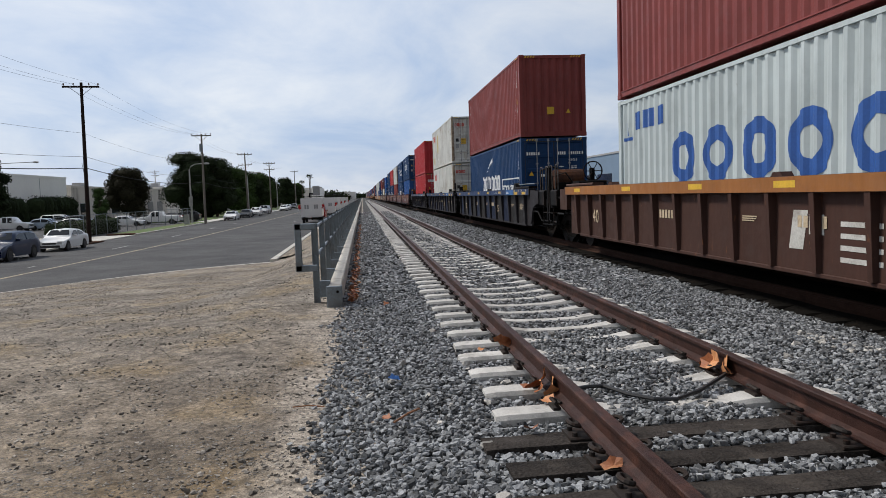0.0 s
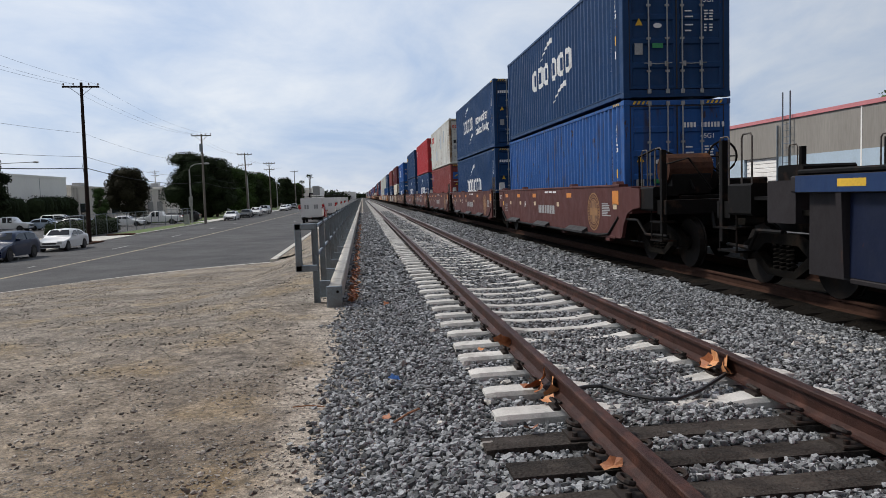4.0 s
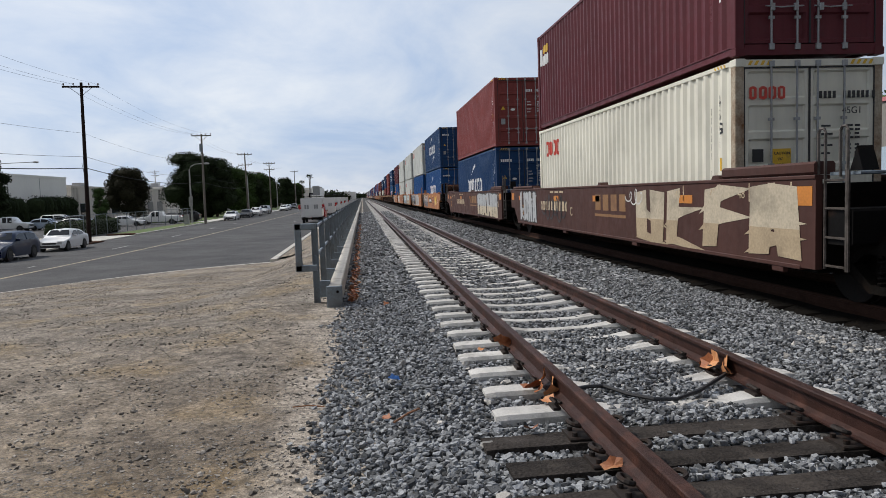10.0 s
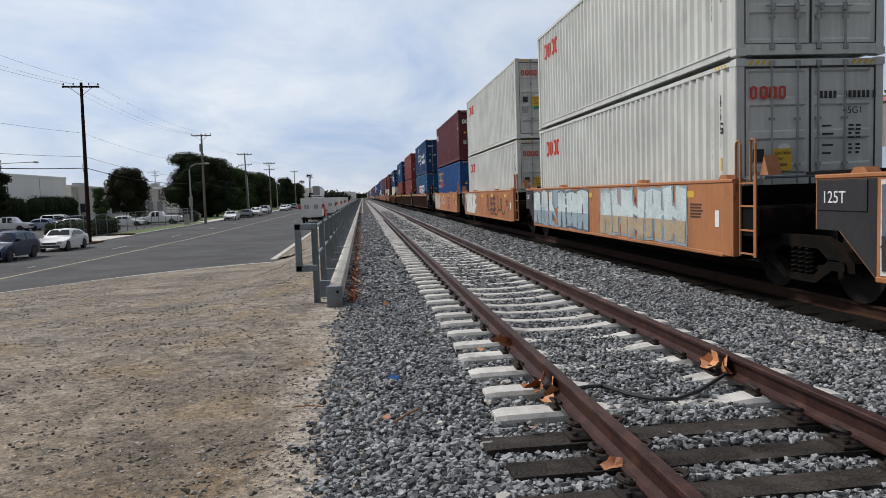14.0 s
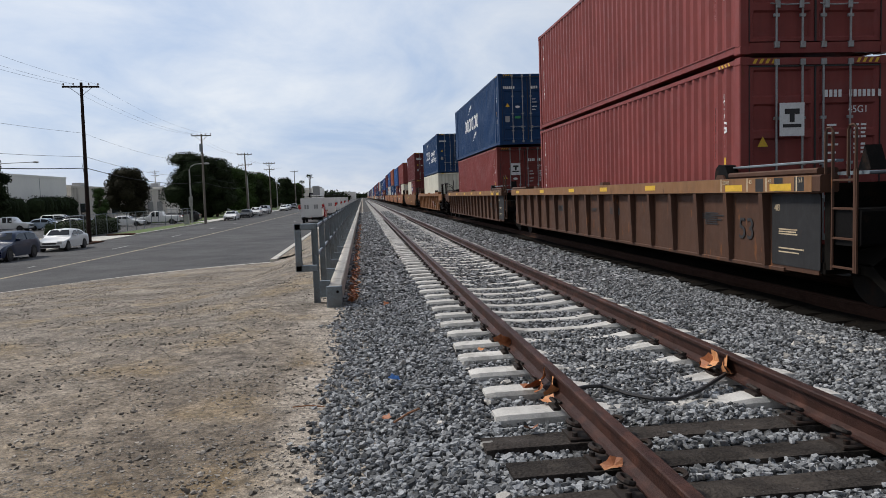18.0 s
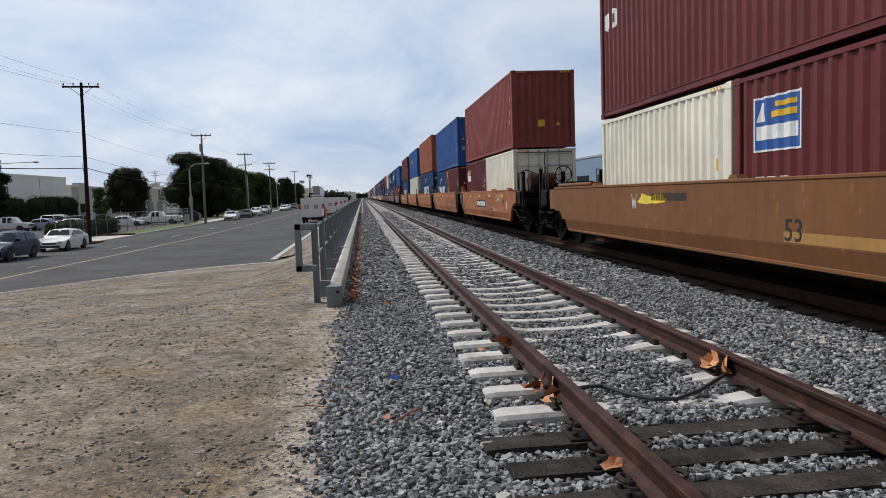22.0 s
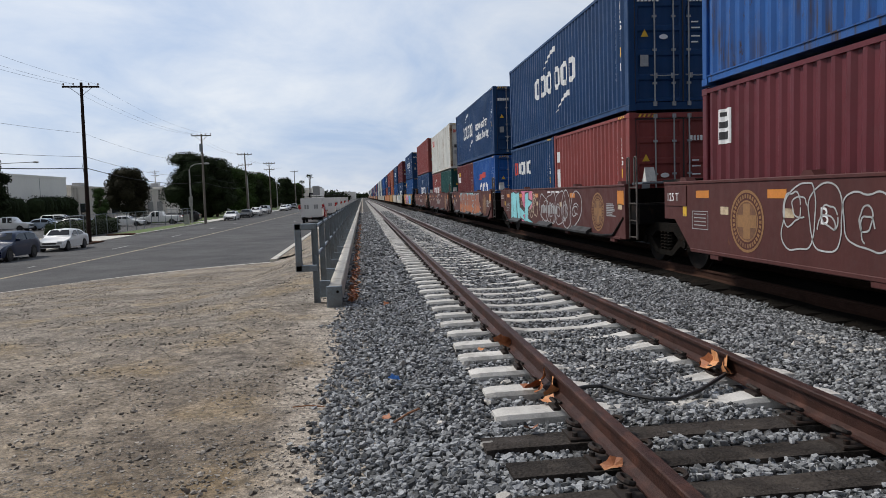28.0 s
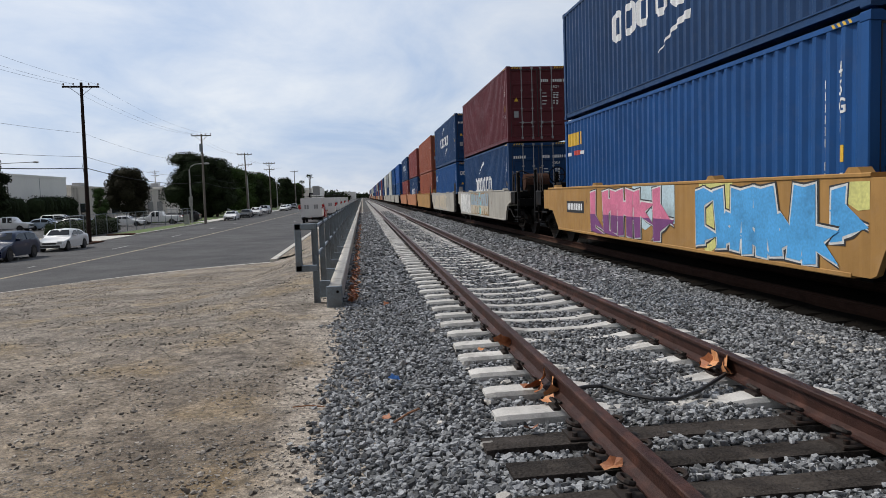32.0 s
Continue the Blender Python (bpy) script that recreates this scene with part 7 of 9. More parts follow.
def service_truck(x, y, board=False):
    t = thing("service_truck", pose(x, y, ROAD_Z), "white service truck with red lamp covers standing on the road", "truck", "parked cars")
    part("box_body", Build().box(-1.25, 1.25, 0, 3.4, 0.75, 3.0, 0.05), white_m, t)
    part("cab", Build().prism([(3.5, 0.6), (5.6, 0.6), (5.6, 1.5), (5.0, 1.6), (4.5, 2.4), (3.5, 2.45)], 0, -1.0, 1.0), white_m, t)
    for sx in (-1, 1):
        part("door", Build().box(*sorted((sx * 0.03, sx * 1.15)), -0.03, 0.0, 0.95, 2.85, 0.01), white_m, t)
        for k in (0, 1):
            part("vent", Build().box(sx * 0.55 - 0.26 + 0.28 * k, sx * 0.55 - 0.04 + 0.28 * k, -0.045, -0.03, 1.7, 2.2), M["grey_mark"], t)
        part("marker_lamp", Build().tube([(sx * 1.30, -0.05, 1.75), (sx * 1.42, -0.08, 1.95), (sx * 1.38, -0.05, 2.2)], 0.16, 8), M["tail"], t, None, "red lamp cover")
        part("wheel", Build().disc((sx * 1.0, 0.9, 0.42), 0, 0.42, 0.3, 18), M["tyre"], t)
        part("wheel", Build().disc((sx * 0.95, 4.7, 0.42), 0, 0.42, 0.25, 18), M["tyre"], t)
    part("bumper", Build().box(-1.2, 1.2, -0.15, 0.0, 0.45, 0.62, 0.02), M["black_iron"], t)
    if board:
        part("sign_board", Build().box(0.25, 1.05, 0.3, 0.36, 3.3, 4.4).box(0.62, 0.68, 0.3, 0.36, 2.9, 3.4), M["grey_mark"], t)
    part("roof_rack", Build().tube([(-1.1, 0.2, 3.15), (1.1, 0.2, 3.15), (1.1, 3.2, 3.15), (-1.1, 3.2, 3.15), (-1.1, 0.2, 3.15)], 0.03, 5).tube([(-0.3, 1.0, 3.1), (-0.2, 1.1, 3.5), (0.4, 2.8, 3.5)], 0.12, 6), M["black_iron"], t)
    return t


service_truck(-6.1, 86.5, True)
for y in (108.0, 133.0, 158.0, 196.0):
    service_truck(-5.6 + 0.002 * y, y)
vehicle("van", -6.0, 100, 180, body_paint("red", (0.4, 0.03, 0.03)), "red van standing ahead of the service truck")
vehicle("suv", -6.2, 118, 180, white_m, "white car standing ahead on the road")
vehicle("pickup", -6.2, 125.5, 180, silver_m, "silver pickup standing ahead on the road")
vehicle("van", -6.0, 145, 180, white_m, "white van standing ahead on the road")


# ---------- trees and hedges ----------
M["bark"] = surf("bark", (0.085, 0.065, 0.05), 0.95, 0, 0.35, 6.0, 40.0, (0.04, 0.03, 0.025), 0.5, 0.6, 30.0)
M["leaf_dark"] = surf("leaf_dark", (0.024, 0.034, 0.017), 0.8, 0, 0.3, 1.0, 12.0, island=0.45, spec=0.04)
M["leaf_mid"] = surf("leaf_mid", (0.040, 0.066, 0.022), 0.8, 0, 0.3, 1.0, 12.0, island=0.45, spec=0.04)
M["leaf_reddish"] = surf("leaf_reddish", (0.030, 0.029, 0.018), 0.8, 0, 0.3, 1.0, 12.0, island=0.45, spec=0.04)


def leaf_cloud(name, centres, radii, count, size, seed, core=0.0):
    """Many small leaf clumps (bent quads) spread through a set of overlapping lobes."""
    rs = np.random.RandomState(seed)
    C, R = np.array(centres, float), np.array(radii, float)
    w = R.prod(1) ** (2 / 3)
    pick = rs.choice(len(C), count, p=w / w.sum())
    d = rs.normal(size=(count, 3))
    d /= np.linalg.norm(d, axis=1)[:, None]
    rad = rs.uniform(0.42, 1.22, count) ** 0.6
    P = C[pick] + d * R[pick] * rad[:, None]
    a = rs.normal(size=(count, 3))
    a /= np.linalg.norm(a, axis=1)[:, None]
    b = np.cross(a, rs.normal(size=(count, 3)))
    b /= np.linalg.norm(b, axis=1)[:, None]
    c = np.cross(a, b)
    s_ = (rs.uniform(0.5, 1.2, count) * size)[:, None]
    V = np.stack([P - a * s_, P + b * s_ * 0.55 + c * s_ * 0.2, P + a * s_, P - b * s_ * 0.55 + c * s_ * 0.2], 1).reshape(-1, 3)
    k = 4 * np.arange(count)[:, None]
    F = np.concatenate([k + np.array([[0, 1, 2]]), k + np.array([[0, 2, 3]])], 1).reshape(-1, 3)
    if core:   # the shaded inner mass of every lobe, so that no sky shows through its middle
        bm = bmesh.new()
        bmesh.ops.create_icosphere(bm, subdivisions=2, radius=1.0)
        bv = np.array([v.co[:] for v in bm.verts])
        bf = np.array([[v.index for v in f.verts] for f in bm.faces])
        bm.free()
        parts_v, parts_f, at = [V], [F], len(V)
        for c_, r_ in zip(C, R):
            parts_v.append(c_ + bv * r_ * core * rs.uniform(0.8, 1.15, (len(bv), 1)))
            parts_f.append(bf + at)
            at += len(bv)
        V, F = np.concatenate(parts_v), np.concatenate(parts_f)
    return mesh_arrays(name, V, F)


def tree(x, y, h, w, mat, seed, label, trunk=0.28, z=-1.42, count=2600, leaf=0.22, base=0.22, name="tree"):
    rnd = random.Random(seed)
    t = thing(name, pose(x, y, z), label, "tree", "street trees")
    r0 = 0.028 * h
    tr = Build().tube([(0, 0, -0.1), (0.05 * h * 0.2, 0, h * trunk * 0.6), (0, 0.03 * h, h * trunk), (0, 0, h * 0.7)], [r0, r0 * 0.8, r0 * 0.7, r0 * 0.2], 9)
    lobes, rad = [], []
    n = 26
    for i in range(n):
        a = i * 2.4 + rnd.uniform(-0.5, 0.5)
        q = (i + 0.5) / n
        zz = h * (base + (0.97 - base) * q)
        rr = w / 2 * (0.78 if 0.1 < q < 0.7 else 0.45) * rnd.uniform(0.6, 1.15)
        c = (math.cos(a) * rr * rnd.uniform(0.5, 1.0), math.sin(a) * rr * rnd.uniform(0.5, 1.0), min(zz, h * 0.9))
        lobes.append(c)
        k = w * rnd.uniform(0.13, 0.27)
        rad.append((k, k, min(k * 0.8, h - c[2] + 0.1)))
        tr.tube([(0, 0, h * trunk * 0.9), (c[0] * 0.5, c[1] * 0.5, (h * trunk + c[2]) / 2), c], [r0 * 0.4, r0 * 0.25, r0 * 0.08], 5)
    part("trunk", tr, M["bark"], t)
    part("crown", leaf_cloud("crown", lobes, rad, count, leaf, seed, 0.78), M[mat], t, kind="stuff")
    return t


tree(-36, 116, 8.4, 7.2, "leaf_reddish", 1, "dark reddish-green street tree", count=15000, leaf=0.15)
tree(-30.5, 137, 11.9, 11.0, "leaf_dark", 2, "large dark dense tree beside the road", 0.12, count=24000, leaf=0.18, base=0.12)
tree(-27.0, 137, 11.0, 8.0, "leaf_dark", 22, "large dark dense tree beside the road", 0.12, count=16000, leaf=0.18, base=0.12)
tree(-36.2, 104, 5.4, 2.4, "leaf_mid", 3, "slim light-green conifer in the car park", 0.1, count=1500, leaf=0.14, base=0.06)
tree(-47.5, 98.5, 9.6, 5.0, "leaf_dark", 4, "dark tree at the edge of the car park", count=8000, leaf=0.16)
rt = random.Random(9)
for i, y in enumerate((158, 172, 184, 197, 212, 228, 245, 262, 282, 304, 330, 360, 395)):
    tree(-31 + rt.uniform(-3, 3), y, rt.uniform(8.6, 11.4), rt.uniform(7.5, 10.0), rt.choice(["leaf_dark", "leaf_dark", "leaf_mid"]), 30 + i, "dark street tree in a row along the road", 0.15, count=7000, leaf=0.26, base=0.14)


def palm(x, y, h, seed):
    rnd = random.Random(seed)
    t = thing("palm_tree", pose(x, y, -1.4), "tall slim palm tree", "palm tree", "palm trees")
    part("trunk", Build().tube([(0, 0, 0), (0.1, 0, h * 0.5), (0, 0, h)], [0.25, 0.18, 0.16], 8), M["bark"], t)
    b = Build()
    for k in range(26):
        a, up = k * 2.4, rnd.uniform(-0.6, 1.0)
        d = Vector((math.cos(a), math.sin(a), 0))
        sd = Vector((-d.y, d.x, 0)) * 0.22
        p = [Vector((0, 0, h)), Vector((0, 0, h)) + d * 0.9 + Vector((0, 0, 0.7 * up)), Vector((0, 0, h)) + d * 1.7 + Vector((0, 0, 0.7 * up - 0.7))]
        b.add([p[0] - sd * 0.3, p[0] + sd * 0.3, p[1] + sd, p[1] - sd, p[2]], [(0, 1, 2, 3), (3, 2, 4)])
    part("crown", b, M["leaf_dark"], t)


for x, y, h in ((-21.5, 300, 12.4), (-27, 330, 10.5), (-50, 360, 13.0)):
    palm(x, y, h, int(y))


def hedge(x0, x1, y0, y1, h, seed, label, mat="leaf_dark", count=14000):
    rs = np.random.RandomState(seed)
    t = thing("hedge", pose(0, 0, -1.45), label, "hedge", "hedges")
    n = max(3, int((y1 - y0) / 1.2))
    lob, rad = [], []
    for i in range(n):
        for zz in (0.3, 0.68):
            lob.append(((x0 + x1) / 2, y0 + (i + 0.5) * (y1 - y0) / n, h * zz))
            rad.append(((x1 - x0) / 2, 1.0, h * 0.34))
    part("foliage", leaf_cloud("hedge", lob, rad, count, 0.11, seed, 0.96), M[mat], t, kind="stuff")
    part("branches", Build().box(x0 + 0.5, x1 - 0.5, y0 + 0.4, y1 - 0.4, -0.02, h * 0.75), M["leaf_dark"], t)


hedge(-53.4, -51.0, 104, 117, 4.4, 51, "tall clipped dark hedge before the warehouse")
hedge(-53.4, -51.0, 120.5, 136.5, 4.6, 52, "tall clipped dark hedge before the warehouse")
hedge(-27.2, -25.8, 64, 80, 1.5, 53, "low dark hedge behind the wire fence", count=7000)


def wire_fence():
    t = thing("chain_link_fence", pose(-25.2, 0, -1.42), "grey chain-link fence round the car park", "fence")
    for i in range(17):
        part("post", cached("fpost", lambda: Build().tube([(0, 0, 0), (0, 0, 2.0)], 0.035, 7).mesh("post")), M["galv"], t, pose(0, 62 + 3 * i, 0))
    part("top_rail", Build().tube([(0, 62, 1.98), (0, 110, 1.98)], 0.025, 6), M["galv"], t)
    v, f = [], []
    for i in range(int(48 / 0.34)):
        for d in (1, -1):
            y = 62 + 0.34 * i
            a, b = (y, 0.02 if d > 0 else 1.95), (y + 1.93, 1.95 if d > 0 else 0.02)
            k = len(v)
            v += [(0, a[0], a[1]), (0, a[0] + 0.012, a[1]), (0, b[0] + 0.012, b[1]), (0, b[0], b[1])]
            f.append((k, k + 1, k + 2, k + 3))
    part("wire_mesh", mesh_from("wire_mesh", v, f), M["lamp_pole"], t, kind="stuff")


wire_fence()


# ---------- buildings across the road ----------
M["stucco_white"] = surf("white_stucco", (0.90, 0.89, 0.87), 0.9, 0, 0.05, 0.3, 8.0, (0.55, 0.54, 0.52), 0.15, 0.15, 20.0, streak=0.3)
M["stucco_tan"] = surf("tan_stucco", (0.66, 0.61, 0.55), 0.9, 0, 0.1, 0.3, 8.0, (0.25, 0.22, 0.19), 0.3, 0.15, 20.0, streak=0.3)
M["roof_grey"] = surf("roof_grey", (0.32, 0.33, 0.34), 0.8, 0, 0.15, 0.4, 9.0, (0.2, 0.2, 0.2), 0.3)
M["window_dark"] = glass("window_dark", (0.03, 0.035, 0.045))


def block_building(name, x0, x1, y0, y1, h, wall, label, seams=6, z=-1.5, para=0.35, wins=(), vents=0):
    """A flat-roofed building with panel joints, parapet and roof units; its long side faces the road."""
    t = thing(name, pose(0, 0, z), label, "building")
    part("wall", Build().box(x0, x1, y0, y1, 0, h, 0.0), wall, t)
    part("parapet", Build().box(x0 - 0.08, x1 + 0.08, y0 - 0.08, y1 + 0.08, h, h + para), wall, t)
    for i in range(1, seams):
        y = y0 + (y1 - y0) * i / seams
        part("panel_joint", Build().box(x1, x1 + 0.03, y - 0.06, y + 0.06, 0, h), M["roof_grey"], t)
    for (ya, yb, za, zb) in wins:
        w = part("window", Build().box(x1 - 0.05, x1 + 0.05, ya, yb, za, zb), M["window_dark"], t)
        part("window_frame", Build().box(x1, x1 + 0.08, ya - 0.1, yb + 0.1, za - 0.12, za).box(x1, x1 + 0.08, ya - 0.1, yb + 0.1, zb, zb + 0.1), M["roof_grey"], w)
    rnd = random.Random(int(y0))
    for i in range(vents):
        y, x = rnd.uniform(y0 + 2, y1 - 3), rnd.uniform(x0 + 2, x1 - 2)
        part("roof_unit", Build().box(x, x + rnd.uniform(1, 3), y, y + rnd.uniform(1, 3), h, h + rnd.uniform(0.8, 2.0), 0.05), M["roof_grey"], t)
    return t


wh = block_building("warehouse", -90, -54, 84, 138.8, 7.95, M["stucco_white"], "large plain white warehouse with a flat roof", 5, vents=0)
for y, hh in ((112, 0.7), (121, 0.9), (132, 0.5)):
    part("vent_pipe", Build().tube([(-60, y, 7.95), (-60, y, 8.4 + hh)], 0.12, 8), M["roof_grey"], wh)
block_building("workshop", -92, -56, 146, 214, 6.6, M["stucco_tan"], "long low tan workshop with roof units", 9, wins=[(150 + 9 * i, 155 + 9 * i, 1.0, 3.4) for i in range(7)], vents=14)
block_building("plant_building", -130, -94, 150, 250, 9.6, M["stucco_white"], "pale factory building behind the workshop", 8, vents=10)
block_building("office_building", -70, -44, 225, 300, 7.6, M["stucco_white"], "pale two-storey office building behind the trees", 9, wins=[(228 + 8 * i, 233 + 8 * i, z, z + 1.6) for i in range(9) for z in (1.2, 4.4)], vents=5)
block_building("street_building", -60, -34, 410, 470, 8.0, M["stucco_tan"], "low tan building far along the road", 5, wins=[(414 + 9 * i, 419 + 9 * i, 1.2, 3.2) for i in range(6)], vents=3)
block_building("street_building", -55, -30, 500, 580, 10.0, M["stucco_white"], "low pale building far along the road", 5, vents=4)
block_building("street_building", -28, -8, 860, 920, 9.0, M["stucco_white"], "low pale building far along the road", 4, vents=3)

# far woods on the horizon
lob, rad = [], []
rw = np.random.RandomState(77)
for i in range(90):
    x = rw.uniform(-400, -24)
    lob.append((x, rw.uniform(450, 1000), 3.0))
    rad.append((14, 9, rw.uniform(4, 8)))
for i in range(26):
    lob.append((rw.uniform(-14, 30), rw.uniform(1250, 1450), 4.0))
    rad.append((7, 6, rw.uniform(3, 7)))
thing("far_woods", pose(0, 0, -1.5), "dark trees along the horizon", "trees", kind="stuff", me=leaf_cloud("far_woods", lob, rad, 26000, 1.5, 78), material=M["leaf_dark"])

# ---------- buildings beyond the train ----------
M["raw_concrete"] = surf("raw_concrete", (0.27, 0.255, 0.235), 0.9, 0, 0.14, 0.5, 12.0, (0.19, 0.18, 0.165), 0.35, 0.3, 30.0, streak=0.15)
M["pale_blue_wall"] = surf("pale_blue_paint", (0.44, 0.55, 0.66), 0.8, 0, 0.08, 0.6, 12.0, (0.33, 0.40, 0.47), 0.3)
M["pink_trim"] = surf("faded_red_trim", (0.55, 0.20, 0.22), 0.7, 0, 0.12, 0.8, 12.0)
M["blue_siding"] = surf("blue_siding", (0.16, 0.235, 0.33), 0.7, 0, 0.08, 0.6, 12.0, (0.12, 0.17, 0.24), 0.3)


def concrete_hall():
    X, Z = 20.0, -0.76
    y_far, y_near, top, band = 37.5, -12.0, 4.34, 2.62
    t = thing("concrete_hall", pose(0, 0, 0), "grey concrete hall with a faded red roof edge", "building")
    part("wall", Build().box(X, X + 26, y_near, y_far, band, top), M["raw_concrete"], t)
    ya, yb = 32.7, 35.8
    base = Build().box(X, X + 26, y_near, ya, Z, band).box(X, X + 26, yb, y_far, Z, band)
    base.box(X + 0.3, X + 26, ya, yb, Z, band)
    part("base_wall", base, M["pale_blue_wall"], t, None, "pale blue painted base")
    part("roof_trim", Build().box(X - 0.06, X + 26.06, y_near, y_far + 0.06, top, top + 0.17), M["pink_trim"], t, None, "faded red roof edge")
    d = part("roller_door", Build().box(X + 0.14, X + 0.24, ya + 0.05, yb - 0.05, Z, band), M["stucco_white"], t)
    for i in range(15):
        part("slat", cached("slat", lambda: Build().box(X + 0.11, X + 0.14, ya + 0.08, yb - 0.08, 0, 0.18, 0.008).mesh("slat")), M["stucco_white"], d, pose(0, 0, Z + 0.1 + 0.215 * i))
    for y in (26.9, 16.0, 5.0, -6.0):
        part("panel_joint", Build().box(X - 0.012, X + 0.01, y - 0.04, y + 0.04, Z, top), M["stucco_white"], t)
    lad = part("ladder", Build().tube([(X - 0.15, 32.1, 0.3), (X - 0.15, 32.1, 5.6)], 0.035, 6).tube([(X - 0.15, 31.5, 0.3), (X - 0.15, 31.5, 5.6)], 0.035, 6), M["galv"], t, None, "steel roof ladder")
    for i in range(13):
        part("rung", cached("rung", lambda: Build().tube([(X - 0.15, 31.5, 0), (X - 0.15, 32.1, 0)], 0.018, 5).mesh("rung")), M["galv"], lad, pose(0, 0, 0.5 + 0.3 * i))
    part("drain_pipe", Build().tube([(X - 0.1, 32.6, Z), (X - 0.1, 32.6, 4.1)], 0.05, 6), M["galv"], t)
    return t


concrete_hall()


def blue_hall():
    t = thing("blue_hall", pose(0, 0, -0.76), "blue-grey metal-clad hall with a thin red roof edge", "building")
    part("wall", Build().box(34, 75, 89, 112, 0, 6.8), M["blue_siding"], t)
    part("roof_trim", Build().box(33.9, 75.1, 88.9, 112.1, 6.8, 7.05), M["roof_grey"], t)
    for i in range(20):
        part("seam", cached("seam_b", lambda: Build().box(-0.03, 0.03, -0.03, 0, 0, 6.8).mesh("seam")), M["blue_siding"], t, pose(35 + 2 * i, 89, 0))
    for i in range(2):
        w = part("window", Build().box(33.95, 34.02, 95 + 10 * i, 101 + 10 * i, 1.6, 4.2), M["window_dark"], t)
    part("roller_door", Build().box(38, 43, 88.94, 89.0, 0, 4.2), M["pale_blue_wall"], t)
    part("roof_unit", Build().box(44, 47, 95, 99, 6.8, 8.0, 0.05), M["roof_grey"], t)
    part("roof_unit", Build().box(39, 40.5, 95, 97, 6.8, 7.6, 0.05), M["roof_grey"], t)
    return t


blue_hall()
tree(35.6, 43.0, 8.6, 5.0, "leaf_mid", 91, "green tree behind the concrete hall", 0.3, -0.76, count=2600, leaf=0.16, base=0.45)
block_building("yard_building", 30, 60, 190, 300, 8.0, M["stucco_tan"], "long tan building beyond the train", 9, -0.8, vents=4)
block_building("yard_building", 26, 60, 340, 520, 9.0, M["stucco_white"], "long pale building beyond the train", 9, -0.8, vents=4)

# ---------- small things on the ground ----------
M["dry_leaf"] = surf("dry_leaf", (0.30, 0.10, 0.035), 0.6, 0, 0.3, 8.0, 60.0, (0.55, 0.30, 0.14), 0.4, rand=0.3)
M["pale_leaf"] = surf("pale_leaf", (0.56, 0.26, 0.11), 0.6, 0, 0.25, 8.0, 60.0, (0.35, 0.13, 0.05), 0.4)


def leaf_mesh(seed, s=0.10):
    """A curled dry leaf with lobes."""
    rnd = random.Random(seed)
    n, v = 11, [(0, 0, 0.01)]
    for k in range(n):
        a = 2 * math.pi * k / n
        r = s * (1.0 if k % 2 else 0.80) * rnd.uniform(0.85, 1.1)
        v.append((r * math.cos(a), r * 0.75 * math.sin(a), 0.45 * r * abs(math.sin(a)) + rnd.uniform(0, 0.02)))
    return mesh_from("dry_leaf", v, [(0, 1 + k, 1 + (k + 1) % n) for k in range(n)])


lv = [leaf_mesh(i) for i in range(5)]
leaf_rnd = random.Random(21)
for x, y, z, s, big, rx in ((1.36, 5.38, -0.09, 1.5, 1, 60), (1.37, 5.26, -0.11, 1.5, 1, 70), (1.35, 5.16, -0.15, 1.2, 1, 40), (1.30, 5.05, -0.18, 1.2, 1, 20), (1.25, 5.36, -0.16, 1.6, 0, 25), (1.30, 5.28, -0.15, 1.1, 0, 45), (1.34, 7.08, -0.14, 1.5, 0, 40), (1.35, 6.92, -0.13, 1.3, 0, 60), (1.12, 6.95, -0.19, 0.9, 1, 10), (1.04, 4.50, -0.19, 1.1, 0, 5), (1.33, 3.76, -0.17, 1.1, 0, 30), (2.86, 5.56, -0.09, 2.0, 1, 65), (2.86, 5.46, -0.10, 1.8, 1, 75), (2.85, 5.64, -0.12, 1.5, 0, 60), (2.84, 5.40, -0.14, 1.4, 1, 45), (2.83, 5.70, -0.17, 1.3, 0, 20), (0.10, 5.05, -0.22, 0.8, 0, 10), (0.30, 10.6, -0.24, 1.2, 0, 10)):
    thing("dry_leaf", pose(x, y, z, rx, leaf_rnd.uniform(-20, 20), leaf_rnd.uniform(0, 360)) @ Matrix.Diagonal((s * 0.66, s * 0.66, s * 0.66, 1)), "curled dry orange-brown leaf lying by the rail", "leaf", "dry leaves", me=lv[leaf_rnd.randrange(5)], material=M["pale_leaf"] if big else M["dry_leaf"])
# drift of old leaves along the barrier
rs_l = np.random.RandomState(8)
drift = [(-0.28 + 0.14 * rs_l.rand(), 11.2 + 30 * rs_l.rand() ** 1.8, 0) for _ in range(240)]
db = Build()
for (x, y, _) in drift:
    a, s = rs_l.rand() * 6.28, 0.035 + 0.035 * rs_l.rand()
    zz = -0.26 + 0.08 * rs_l.rand()
    ca, sa = math.cos(a) * s, math.sin(a) * s
    db.add([(x - ca, y - sa, zz), (x + sa * 0.6, y - ca * 0.6, zz + 0.03), (x + ca, y + sa, zz + 0.01), (x - sa * 0.6, y + ca * 0.6, zz + 0.035)], [(0, 1, 2), (0, 2, 3)])
thing("leaf_litter", Matrix(), "brown leaf litter drifted against the concrete beam", "leaves", kind="stuff", me=db, material=M["dry_leaf"])
cable = Build().tube([(1.50, 5.30, -0.17), (1.68, 5.31, -0.155), (1.80, 5.29, -0.15), (1.92, 5.08, -0.165), (2.05, 4.92, -0.165), (2.21, 4.88, -0.165), (2.45, 5.02, -0.155), (2.68, 5.22, -0.145), (2.87, 5.40, -0.14)], 0.016, 7)
